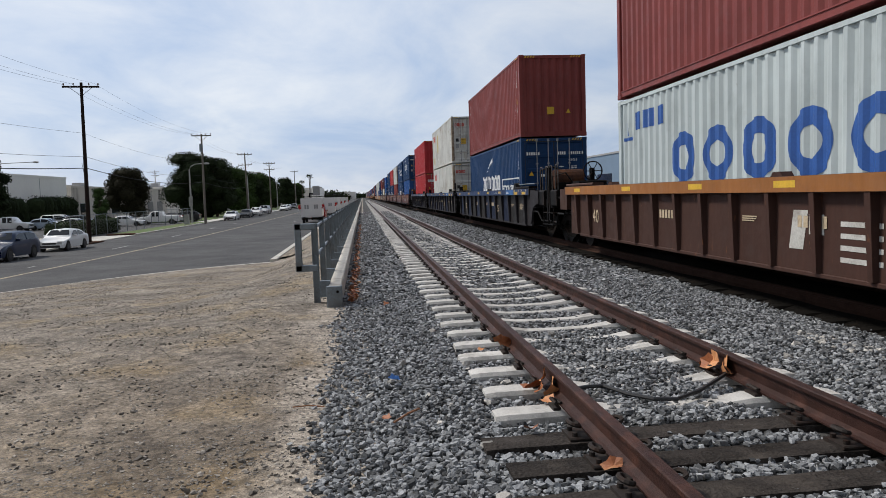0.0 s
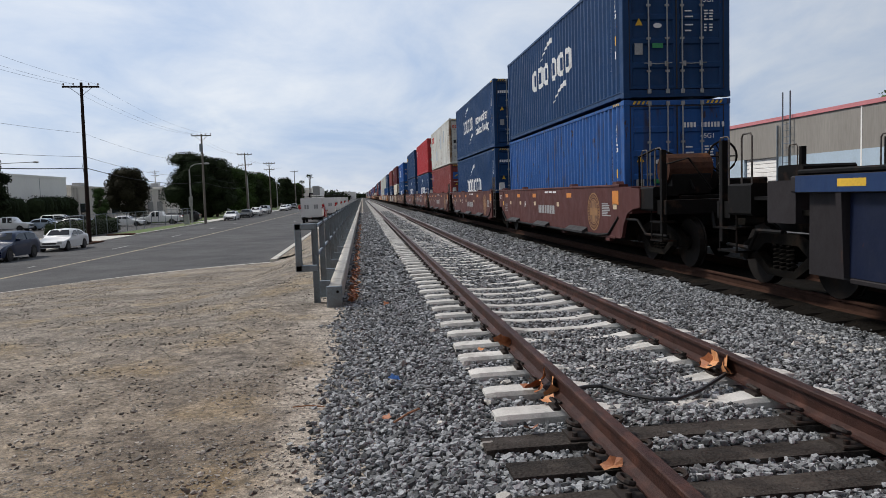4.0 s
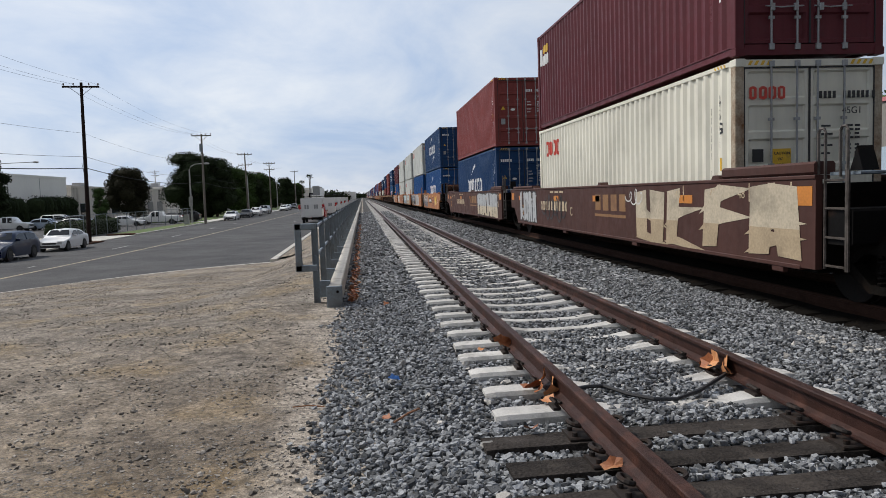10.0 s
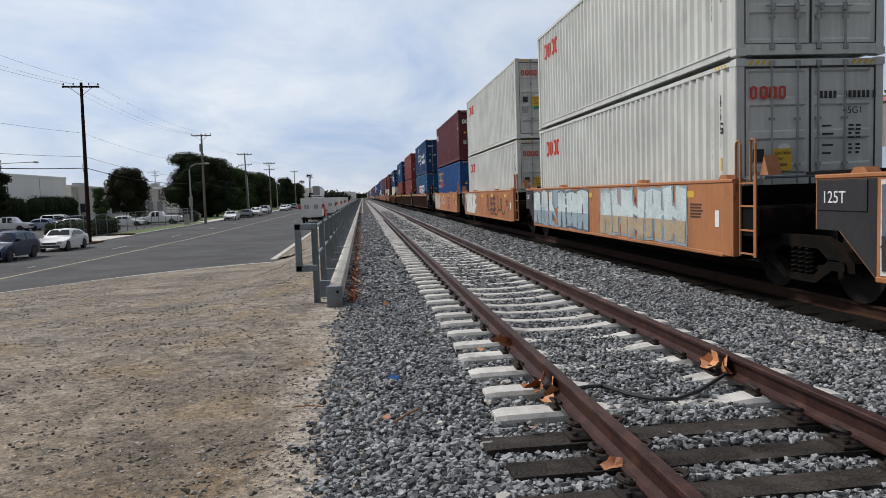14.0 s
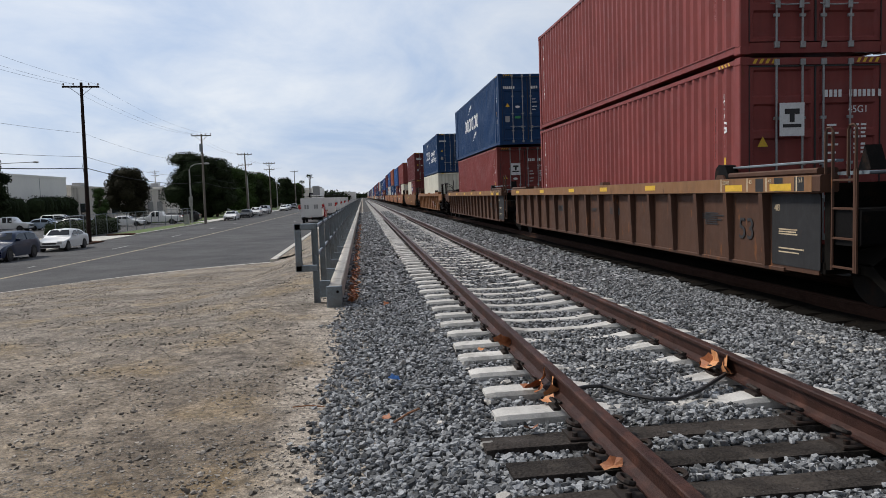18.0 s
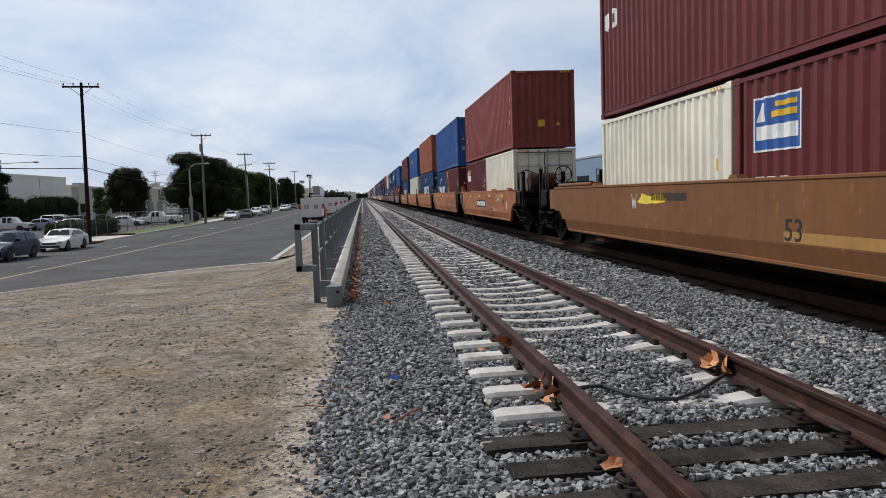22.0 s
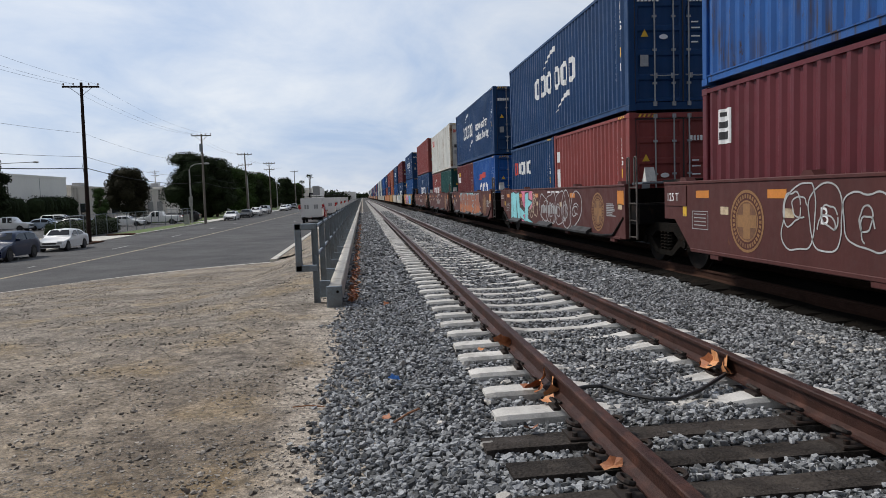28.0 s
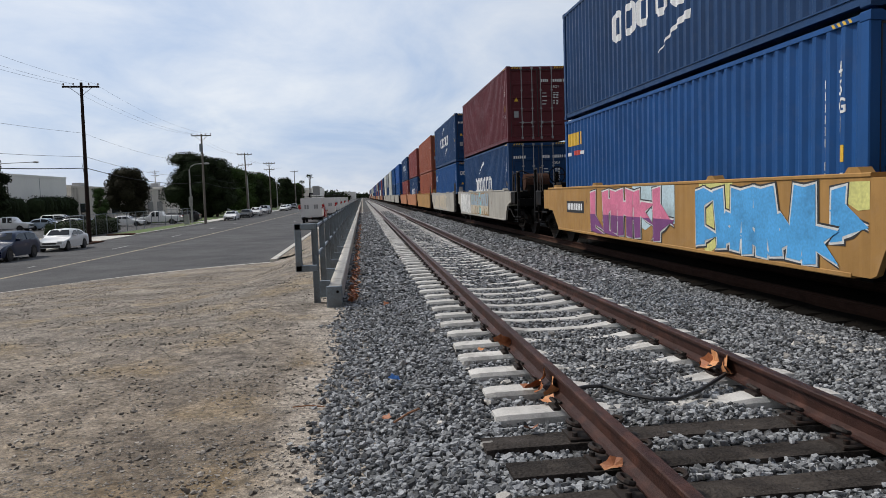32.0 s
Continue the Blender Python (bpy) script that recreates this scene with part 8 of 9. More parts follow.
thing("black_cable", Matrix(), "black cable lying between the rails", "cable", me=cable, material=M["trim_black"])
M["fresh_wood"] = surf("fresh_wood", (0.45, 0.27, 0.12), 0.8, 0, 0.2, 6.0, 50.0, streak=0.2)
M["stick_bark"] = surf("stick_bark", (0.26, 0.12, 0.06), 0.85, 0, 0.3, 9.0, 60.0)
thing("wooden_stake", pose(-1.02, 10.35, -0.34, 0, 0, 20), "short piece of fresh timber on the dirt", "wood", me=Build().box(-0.03, 0.03, -0.25, 0.25, 0, 0.03, 0.004), material=M["fresh_wood"])
thing("stick", pose(0.25, 5.02, -0.20, 0, 0, -38), "thin brown stick on the ballast", "stick", me=Build().tube([(0, -0.16, 0), (0.01, 0, 0.02), (0, 0.16, 0.01)], 0.008, 6), material=M["stick_bark"])
thing("stick", pose(-0.50, 5.7, -0.285, 0, 0, 80), "thin brown stick on the dirt", "stick", me=Build().tube([(0, -0.13, 0), (0.01, 0, 0.01), (0, 0.13, 0)], 0.005, 6), material=M["stick_bark"])
M["blue_plastic"] = surf("blue_plastic", (0.06, 0.20, 0.50), 0.4, 0, 0.2, 10, 60)
thing("blue_wrapper", pose(0.20, 6.03, -0.20, 20, 10, 30), "crumpled blue plastic wrapper on the stones", "litter", me=leaf_mesh(77, 0.07), material=M["blue_plastic"])
M["pale_rock"] = surf("pale_rock", (0.42, 0.40, 0.37), 0.9, 0, 0.25, 12, 80, bump=0.4, island=0.3)
stones("pale_stones", 60, (-0.4, 4.2, 3.4, 9.0), (0.03, 0.055), lambda x, y: (bed_z(x, y) + 0.03) if x > edge_x(y) and not on_tie(x, y) and abs(x - 1.42) > 0.12 and abs(x - 2.93) > 0.12 else None, 41, M["pale_rock"], "a few pale stones among the grey ballast")
stones("pale_stones", 260, (4.2, 5.2, 5.4, 8.5), (0.02, 0.04), lambda x, y: (bed_z(x, y) + 0.03) if (x - 4.75) ** 2 + ((y - 6.6) * 0.5) ** 2 < 0.10 else None, 42, M["pale_rock"], "patch of pale stones on the ballast")

# ---------- the train ----------
LOW = 0.38
W = "doors"


def stack(s, lower, upper):
    """lower: one 40 ft box or a pair of 20 ft boxes; upper: one box on top. Each: (paint, label, near end, marks)."""
    if len(lower) == 2 and isinstance(lower[0], tuple):
        h = STD
        container(s, LOW, L20, STD, *lower[0][:2], lower[0][2], lower[0][3])
        container(s + L40 - L20, LOW, L20, STD, *lower[1][:2], lower[1][2], lower[1][3])
    else:
        h = HC
        ink = "black_mark" if lower[0] in ("white", "rusty_white", "cream", "pale") else "white"
        container(s, LOW, L40, HC, *lower[:2], lower[2], lower[3], ids=ink)
    if upper:
        ln = upper[4] if len(upper) > 4 else L40
        ink = "black_mark" if upper[0] in ("white", "rusty_white", "cream", "pale") else "white"
        container(s - (ln - L40) / 2, LOW + h + 0.04, ln, upper[5] if len(upper) > 5 else HC, *upper[:2], upper[2], upper[3], ids=ink)


navy = "navy blue shipping container with white shapes painted on its side"
redc = "brownish red corrugated shipping container, weathered"
white_red = "white shipping container with a small red emblem, dirty"
TRAIN = [
    (5.75, ("pale", "pale grey-blue container with very large blue rings painted on it", W, ("five_rings",)), ("brown_red", redc, "blank", ())),
    (27.77, ("navy", navy, W, ("big_white_box",)), ("brown_red", redc, "blank", ("down_white",))),
    (47.42, ("rusty_white", white_red, W, ("small_red",)), ("rusty_white", "rust-stained white shipping container with a red emblem", W, ("small_red", "patch_yellow"))),
    (67.17, ("red", "bright red shipping container with a white emblem", W, ("white_tag",)), ("red", "bright red shipping container with a white emblem", "blank", ("white_tag",))),
    (89.27, ("worn_blue", "plain blue shipping container, faded", W, ()), ("navy", navy, W, ("mid_white",))),
    (104.55, ("navy", navy, W, ("big_white",)), ("navy", navy, W, ("mid_white_lines",))),
    (120.25, ("brown_red", "brownish red container with a small blue badge", W, ("badge_blue",)), ("rusty_white", "rust-stained white shipping container with a red emblem", W, ("small_red", "patch_grey"))),
    (135.86, ("navy", navy, W, ("big_white_box",)), ("red", "bright red shipping container with a white emblem", W, ("white_tag",))),
    (151.44, ("navy", navy, W, ("big_white",)), ("navy", "navy blue container with small yellow shapes", W, ("yellow_word",))),
    (173.14, ("blue", "blue shipping container with white shapes painted low on it", W, ("big_white",)), ("bright_blue", "bright blue container with large white and red shapes", W, ("wing_big",), L40, STD)),
    (192.69, ("cream", "cream shipping container with a small red emblem", W, ("small_red",)), ("maroon", "maroon shipping container with a small pale badge", W, ("pale_badge",))),
    (212.43, ("navy", navy, W, ("big_white",)), ("brown_red", redc, W, ())),
    (234.17, ("blue", "blue shipping container with white shapes painted low on it", W, ("big_white",)), ("navy", navy, W, ("mid_white",))),
    (249.67, ("blue", "plain deep blue shipping container", W, ()), ("white", white_red, W, ("small_red",))),
    (265.12, ("white", white_red, W, ("small_red",)), ("white", white_red, W, ("small_red",))),
    (280.69, ("white", white_red, W, ("small_red",)), ("white", white_red, W, ("small_red",))),
    (296.36, ("blue", "blue container with large yellow shapes and red strokes", W, ("yellow_big",)), ("maroon", "maroon shipping container with a small white mark", W, ("white_tag",))),
    (317.99, ("sea_blue", "blue container with a white board and coloured shapes", W, ("box_word",)), ("navy", navy, W, ("mid_white_lines",))),
    (337.75, ("brown_red", redc, W, ("down_white",)), ("brown_red", redc, W, ("down_white",))),
    (357.47, ("brown_red", redc, W, ("down_white",)), ("navy", "long navy blue container overhanging the one below", W, ("mid_white",), L45)),
    (381.28, (("cream", "short cream shipping container", "blank", ()), ("cream", "short cream shipping container", "blank", ())), ("navy", navy, W, ("mid_white_lines",))),
    (404.93, (("deep_maroon", "short maroon container with a blue badge", "blank", ("badge20",)), ("cream", "short cream shipping container", "blank", ())), ("deep_maroon", "dark maroon shipping container", W, ("white_tag",))),
    (427.2, (("cream", "short cream shipping container", W, ()), ("maroon", "short maroon container with a pale badge", "blank", ("pale_badge",))), ("brown_red", "dull red container with white characters down its end", "blank", ("down_white",))),
    (442.85, (("maroon", "short maroon container with yellow rings down its side", W, ("gold",)), ("navy", "short navy container with white shapes", W, ("swoosh20",))), ("worn_blue", "faded blue shipping container with rust streaks", W, ())),
    (458.63, ("navy", navy, W, ("big_white",)), ("orange_red", "orange-red shipping container with worn paint", "blank", ("down_white",))),
    (474.3, ("white", white_red, W, ("small_red",)), ("worn_blue", "faded blue shipping container with rust streaks", W, ("faded",))),
    (490.14, ("navy", navy, W, ("big_white",)), ("maroon", "maroon container with white characters down its end", W, ("down_white",))),
    (509.97, (("maroon", "short maroon container with yellow shapes", W, ("yellow_row",)), ("maroon", "short maroon container with a white badge", W, ("badge_white",))), ("worn_blue", "bright blue container with a small white and red mark", W, ("wing_small",))),
    (525.45, (("brown_red", "short red container with a white mark", W, ("h20",)), ("navy", "short navy shipping container", W, ("lines20",))), ("navy", navy, W, ("mid_white",))),
    (541.14, (("bright_blue", "short bright blue container with white and red shapes", W, ("wing_low",)), ("deep_maroon", "short brown container with a pale badge", W, ("pale_badge",))), ("navy", navy, W, ("mid_white_lines",))),
    (556.48, (("green", "short dark green shipping container", W, ()), ("brown_red", "short red container with white shapes", W, ("swoosh20",))), ("rusty_white", "rust-stained white shipping container with a red emblem", W, ("small_red",))),
    (572.03, ("navy", navy, "blank", ("big_white",)), ("brown_red", redc, W, ())),
    (591.94, ("blue", "blue shipping container with small yellow shapes", W, ("yellow_small",)), ("navy", navy, W, ("mid_white",))),
    (611.98, ("navy", navy, W, ("big_white",)), ("maroon", "plain maroon shipping container", W, ())),
    (627.6, ("blue", "blue shipping container with a small white mark", W, ("white_tag",)), ("navy", navy, W, ("mid_white",))),
    (643.2, ("orange_red", redc, W, ()), ("orange_red", redc, W, ())),
    (658.8, ("navy", navy, W, ("big_white",)), ("brown_red", redc, W, ())),
    (674.4, ("brown_red", redc, W, ()), ("navy", navy, W, ("mid_white",))),
]
for s, lower, upper in TRAIN:
    stack(s, lower, upper)

brn = "dark maroon-brown well car with smooth painted sides"
org = "orange well car with smooth sides, weathered"
CARS = [
    (5.75, "ribbed53", "car_umber", "rust-brown well car with ribbed sides and an orange sill", "coupler", "joint"),
    (27.77, "ribbed53", "car_blue", "blue-black well car with ribbed sides", "joint", "coupler"),
    (47.42, "ribbed53", "car_blue", "blue-black well car with ribbed sides", "joint", "joint"),
    (67.17, "ribbed53", "car_blue", "blue-black well car with ribbed sides", "coupler", "joint"),
    (89.27, "smooth40", "car_brown", brn, "joint", "coupler"), (104.55, "smooth40", "car_brown", brn, "joint", "joint"),
    (120.25, "smooth40", "car_brown", brn, "joint", "joint"), (135.86, "smooth40", "car_brown", brn, "joint", "joint"), (151.44, "smooth40", "car_brown", brn, "coupler", "joint"),
    (173.14, "smooth53", "car_umber_brown", "long dark brown well car with a pale emblem", "joint", "coupler"), (192.69, "smooth53", "car_umber_brown", "long dark brown well car with pale graffiti", "joint", "joint"), (212.43, "smooth53", "car_umber_brown", "long dark brown well car with pale graffiti", "coupler", "joint"),
    (234.17, "smooth40", "car_orange", org, "joint", "coupler"), (249.67, "smooth40", "car_orange", org + ", covered in graffiti", "joint", "joint"), (265.12, "smooth40", "car_orange", org + ", covered in graffiti", "joint", "joint"), (280.69, "smooth40", "car_orange", org + ", with graffiti", "joint", "joint"), (296.36, "smooth40", "car_orange", org + ", with graffiti", "coupler", "joint"),
    (317.99, "ribbed53", "car_rust", "rust-brown well car with ribbed sides", "joint", "coupler"), (337.75, "ribbed53", "car_rust", "rust-brown well car with ribbed sides", "joint", "joint"), (357.47, "ribbed53", "car_rust", "rust-brown well car with ribbed sides", "coupler", "joint"),
    (381.28, "ribbed53", "car_amber", "amber well car with ribbed sides and rust stains", "coupler", "coupler"),
    (404.93, "smooth53", "car_tawny", "rusty amber well car with smooth sides", "coupler", "coupler"),
    (427.2, "smooth40", "car_deep", org, "joint", "coupler"), (442.85, "smooth40", "car_deep", org, "joint", "joint"), (458.63, "smooth40", "car_deep", org, "joint", "joint"), (474.3, "smooth40", "car_deep", org, "joint", "joint"), (490.14, "smooth40", "car_deep", org, "coupler", "joint"),
    (509.97, "smooth40", "car_brown", brn + " and white graffiti", "joint", "coupler"), (525.45, "smooth40", "car_brown", brn + " and graffiti", "joint", "joint"), (541.14, "smooth40", "car_brown", brn + " and graffiti", "joint", "joint"), (556.48, "smooth40", "car_brown", brn, "joint", "joint"), (572.03, "smooth40", "car_brown", brn, "coupler", "joint"),
    (591.94, "smooth40", "car_ochre", "ochre well car covered in bright blue graffiti", "coupler", "coupler"),
    (611.98, "smooth40", "car_tan", "pale well car covered in faded graffiti", "joint", "coupler"), (627.6, "smooth40", "car_tan", "pale well car covered in faded graffiti", "joint", "joint"), (643.2, "smooth40", "car_ochre", "ochre well car with smooth sides", "joint", "joint"), (658.8, "smooth40", "car_orange", org, "joint", "joint"), (674.4, "smooth40", "car_orange", org, "coupler", "joint"),
]
car_at = {}
LEANING = (173, 405, 427, 443, 459, 474, 490)
for s, kind, col, lab, far, near in CARS:
    car_at[round(s)] = well_car(s, kind, col, lab, far, near, crease=round(s) in LEANING, ribs={28: 13, 47: 13, 67: 13, 381: 12}.get(round(s), 17))

# cars that stay far off
far_rnd = random.Random(4)
seq = [("bright_blue", "blue"), ("blue", "navy"), ("white", "white"), ("grey", "navy"), ("white", "cream"), ("navy", "blue"), ("brown_red", "maroon"), ("blue", "white"), ("navy", "navy"), ("maroon", "brown_red"), ("white", "blue"), ("navy", "brown_red")]
s = 694.4
for i in range(30):
    up, lo = seq[i % 12] if i < 12 else (far_rnd.choice(seq)[0], far_rnd.choice(seq)[1])
    container(s, LOW, L40, HC, lo, "corrugated shipping container far along the train", "blank", (), rich=False)
    container(s, LOW + HC + 0.04, L40, HC, up, "corrugated shipping container far along the train", "blank", (), rich=False)
    well_car(s, "smooth40", "car_tan" if i < 5 else far_rnd.choice(["car_brown", "car_orange", "car_tan"]), "smooth-sided well car far along the train", rich=False)
    s += 15.6 if i % 5 != 4 else 19.8

# ---------- markings and graffiti on the cars ----------
def bars(n, w, h, seed):
    """Rows of small unreadable print, as plain bars."""
    rnd = random.Random(seed)
    return [quad(0, -i * h * 1.7, w * rnd.uniform(0.6, 1.0), h) for i in range(n)]


M["panel_bright"] = paint("panel_bright", (0.03, 0.12, 0.32), 0.1)
M["gold_digit"] = surf("gold_digit", (0.40, 0.22, 0.10), 0.7, 0, 0.2, 4.0, 30.0, (0.14, 0.07, 0.04), 0.3, spec=0.06)
M["faded_red"] = paint("faded_red", (0.26, 0.055, 0.04), 0.35, 0.6, (0.34, 0.17, 0.06))


def emblem_disc(car, y, z, r):
    """A worn round emblem: rim, a band of small print, and a broad cross on a disc."""
    rim = ring(0, 0, 2 * r, 2 * r, r * 0.09, 40)
    side_shape(car, y + r, z - r, ("disc_rim", r), rim + ring(r * 0.33, r * 0.33, r * 1.34, r * 1.34, r * 0.06, 32), M["gold_mark"], -1.494, "emblem", "faded gold ring emblem")
    bars_ = []
    for k in range(34):
        a = 2 * math.pi * k / 34
        c, q = math.cos(a), math.sin(a)
        w = 0.045 * r
        bars_.append([(r + r * p * c - e * w * q, r + r * p * q + e * w * c) for p, e in ((0.73, -1), (0.86, -1), (0.86, 1), (0.73, 1))])
    side_shape(car, y + r, z - r, ("disc_print", r), bars_, M["gold_mark"], -1.494, "lettering")
    side_shape(car, y + r, z - r, ("disc_cross", r), [quad(r * 0.80, r * 0.44, r * 0.40, r * 0.36), quad(r * 0.80, r * 1.20, r * 0.40, r * 0.36), quad(r * 0.44, r * 0.80, r * 1.12, r * 0.40)], M["gold_mark"], -1.494, "emblem", "faded gold cross")
    side_shape(car, y + r, z - r, ("disc_field", r), [[(r + r * 0.60 * math.cos(2 * math.pi * k / 28), r + r * 0.60 * math.sin(2 * math.pi * k / 28)) for k in range(28)]], M["gold_field"], -1.4925, "emblem", "dull gold field")


def reflectors(car, ys, z, mat, w=0.36, h=0.13):
    for y in ys:
        side_shape(car, y, z, ("refl", w, h), [quad(0, 0, w, h)], M[mat], -1.494, "reflector")


def end_plate(car, y, body, mat="car_dark", x=-1.494):
    part("plate", cached("plate_" + mat, lambda: Build().box(-0.012, 0, -0.86, 0, 0.03, 0.38, 0.004).mesh("plate")), M[mat], car, pose(x, y, 1.0))
    side_text(car, y - 0.10, 1.12, body, 0.20, M["white"], x - 0.015)


def decor_brown40(s, letter, emblem="near", num=True):
    car = car_at[round(s)]
    reflectors(car, (11.86, 9.77, 7.46, 3.6), 1.17, "orange_mark", 0.44, 0.12)
    reflectors(car, (11.05, 9.4, 7.3, 4.6, 0.02), 0.92, "cream", 0.24, 0.12)
    reflectors(car, (0.05,), 1.02, "orange_mark", 0.38, 0.30)
    end_plate(car, 13.06, "125 T", "car_brown")
    side_shape(car, 12.35, 0.86, ("sq",), [quad(0, 0, 0.14, 0.2)], M["yellow"], name="label")
    side_text(car, 8.65, 0.86, letter, 0.30, M["white"])
    if num:
        side_shape(car, 6.7, 0.66, ("road_name", "b"), word(0, 0.04, 1.9, 0.24, 10, 0.06, 4), M["grey_mark"], name="lettering")
    side_shape(car, 5.9, 1.30, ("tiny", 1), [quad(0.45 * i, 0, 0.34, 0.05) for i in range(3)], M["white"], name="lettering")
    side_shape(car, 0.75, 1.02, ("data", 1), bars(8, 0.62, 0.022, 3), M["grey_mark"], name="lettering")
    side_shape(car, 12.0, 0.66, ("databox",), box_frame(0, 0, 0.55, 0.3, 0.012) + [quad(0.06, 0.06 + 0.06 * i, 0.42, 0.016) for i in range(4)], M["grey_mark"], name="lettering")
    emblem_disc(car, 1.35 if emblem == "near" else 10.3, 0.84, 0.45)
    # long pipe along the bottom with covers
    if letter in "ABDCE" and emblem == "near":
        part("brake_pipe", cached("pipe40", lambda: Build().tube([(-1.53, 12.3, 0.62), (-1.53, 11.7, 0.34), (-1.53, 11.2, 0.31), (-1.53, 0.9, 0.31), (-1.50, 0.3, 0.36), (-1.48, -0.3, 0.75)], 0.036, 6).mesh("pipe")), M["black_iron"], car)
        for y in (10.2, 6.2, 2.6):
            part("pipe_cover", cached("pcover", lambda: Build().prism([(0.31, -1.49), (0.31, -1.64), (0.36, -1.64), (0.45, -1.49)], 1, -0.75, 0.75).mesh("cover")), M["car_dark"], car, pose(0, y, 0))


def decor_orange40(s, letter, far_plate="125T", word_plate=True):
    car = car_at[round(s)]
    reflectors(car, (11.9, 9.4, 6.6, 4.1, 1.3), 1.18, "yellow", 0.44, 0.11)
    end_plate(car, 13.06, far_plate)
    part("dark_panel", cached("dpanel", lambda: mesh_from("panel", [(-1.4935, y, z) for y, z in ((12.06, 0.31), (12.66, 0.80), (13.08, 0.80), (13.08, 1.39), (12.06, 1.39))], [(4, 3, 2, 1, 0)])), M["car_dark"], car)
    side_text(car, 11.75, 0.62, "40", 0.44, M["black_mark"])
    side_text(car, 8.5, 0.92, letter, 0.28, M["black_mark"])
    if word_plate:
        side_shape(car, 7.2, 0.72, ("nameplate",), [quad(0, 0, 2.4, 0.34)], M["car_dark"], -1.494, "name_plate")
        side_shape(car, 7.1, 0.79, ("road_name", "o"), word(0, 0, 2.2, 0.2, 10, 0.04, 4), M["white"], -1.498, "lettering")
    side_shape(car, 4.4, 0.62, ("faint_mark",), [quad(0, 0.46, 1.3, 0.1), quad(0.1, 0.22, 1.1, 0.12, 0.1), quad(0.05, -0.02, 1.25, 0.12, 0.1), quad(0.0, -0.18, 1.2, 0.1)], M["emblem_brown"], -1.494, "emblem", "faded red-brown emblem bars")
    side_shape(car, 1.0, 1.05, ("data", 2), bars(5, 0.6, 0.03, 4), M["car_rust"], name="lettering")
    side_shape(car, 0.15, 0.72, ("sq2",), [quad(0, 0, 0.13, 0.26)], M["white"], name="label")


def decor_brown53(s, letter):
    car = car_at[round(s)]
    reflectors(car, (14.2, 9.6, 6.1, 1.4), 1.08, "orange_mark", 0.5, 0.14)
    side_text(car, 13.9, 0.60, "53", 0.46, M["gold_digit"])
    side_text(car, 8.0, 0.70, letter, 0.32, M["cream"])
    side_shape(car, 11.1, 0.80, ("road_name", "c"), word(0, 0, 2.9, 0.26, 10, 0.055, 4), M["cream"], name="lettering")
    side_shape(car, 5.9, 0.78, ("word53",), word(0, 0.1, 2.1, 0.36, 4, 0.10) + [quad(-0.05, -0.04, 2.0, 0.06)], M["gold_mark"], -1.494, "emblem", "gold slanted emblem shapes")
    for y, b in ((13.1, "45"), (12.4, "48"), (1.55, "40"), (0.3, "45"), (-0.55, "48"), (-1.55, "53")):
        side_text(car, y, 1.17, b, 0.2, M["cream"])
        side_shape(car, y - 0.3, 1.12, ("tick",), [quad(0, 0, 0.03, 0.26)], M["cream"], name="lettering")
    side_shape(car, -1.0, 0.98, ("data", 3), bars(7, 0.8, 0.022, 5), M["cream"], name="lettering")
    side_shape(car, 10.0, 1.30, ("tiny", 2), [quad(0.5 * i, 0, 0.36, 0.05) for i in range(3)], M["cream"], name="lettering")
    reflectors(car, (-1.9, 15.4), 1.08, "orange_mark", 0.4, 0.24)


def decor_ribbed(s, sill_mat="yellow", digits="53", ink="cream", big=((3.84, 0.40), (12.9, 0.40)), sill=True, panel=True):
    car = car_at[round(s)]
    if sill:
        for y in (14.6, 11.2, 8.1, 5.6, 2.95):
            side_shape(car, y, 1.31, ("refl_s",), [quad(0, 0, 0.48, 0.09)], M[sill_mat], -1.529, "reflector")
        for y in (-0.12, -1.30):
            side_shape(car, y, 1.27, ("refl_s",), [quad(0, 0, 0.48, 0.09)], M[sill_mat], -1.529, "reflector")
        for y, bd in ((0.02, "20/40"), (-0.72, "45"), (-1.20, "48"), (-1.88, "53")):
            side_shape(car, y, 1.26, ("tick2",), [quad(0, 0, 0.03, 0.19)], M["cream"], -1.529, "lettering")
            side_text(car, y - 0.06, 1.37, bd, 0.085, M["cream"], -1.531)
    for y, h in big:
        side_text(car, y, 0.58, digits, h, M[ink], -1.412)
    for y in (9.55, 5.25):
        side_shape(car, y, 0.80, ("road_name", "r"), word(0, 0, 0.62, 0.15, 5, 0.05), M[ink], -1.410, "lettering")
    side_shape(car, -0.42 if panel is False else 0.75, 0.92, ("data", 6), bars(6, 0.6, 0.02, 8), M[ink], -1.410, "lettering")
    for y in (1.0, 6.6):
        side_shape(car, y, 0.90, ("datap", 1), bars(3, 0.5, 0.018, 9), M[ink], -1.410, "lettering")
    if panel:
        part("dark_panel", cached("dpanel53", lambda: Build().box(-1.408, -1.401, -2.2, -1.16, 0.28, 1.22).mesh("panel")), M["car_dark"], car)
        side_text(car, -1.22, 1.0, "48", 0.13, M["cream"], -1.412)
        side_shape(car, -1.32, 0.75, ("data", 7), bars(3, 0.5, 0.018, 10) + [quad(0, -0.25, 0.55, 0.018), quad(0, -0.30, 0.45, 0.018)], M["cream"], -1.410, "lettering")
    return car


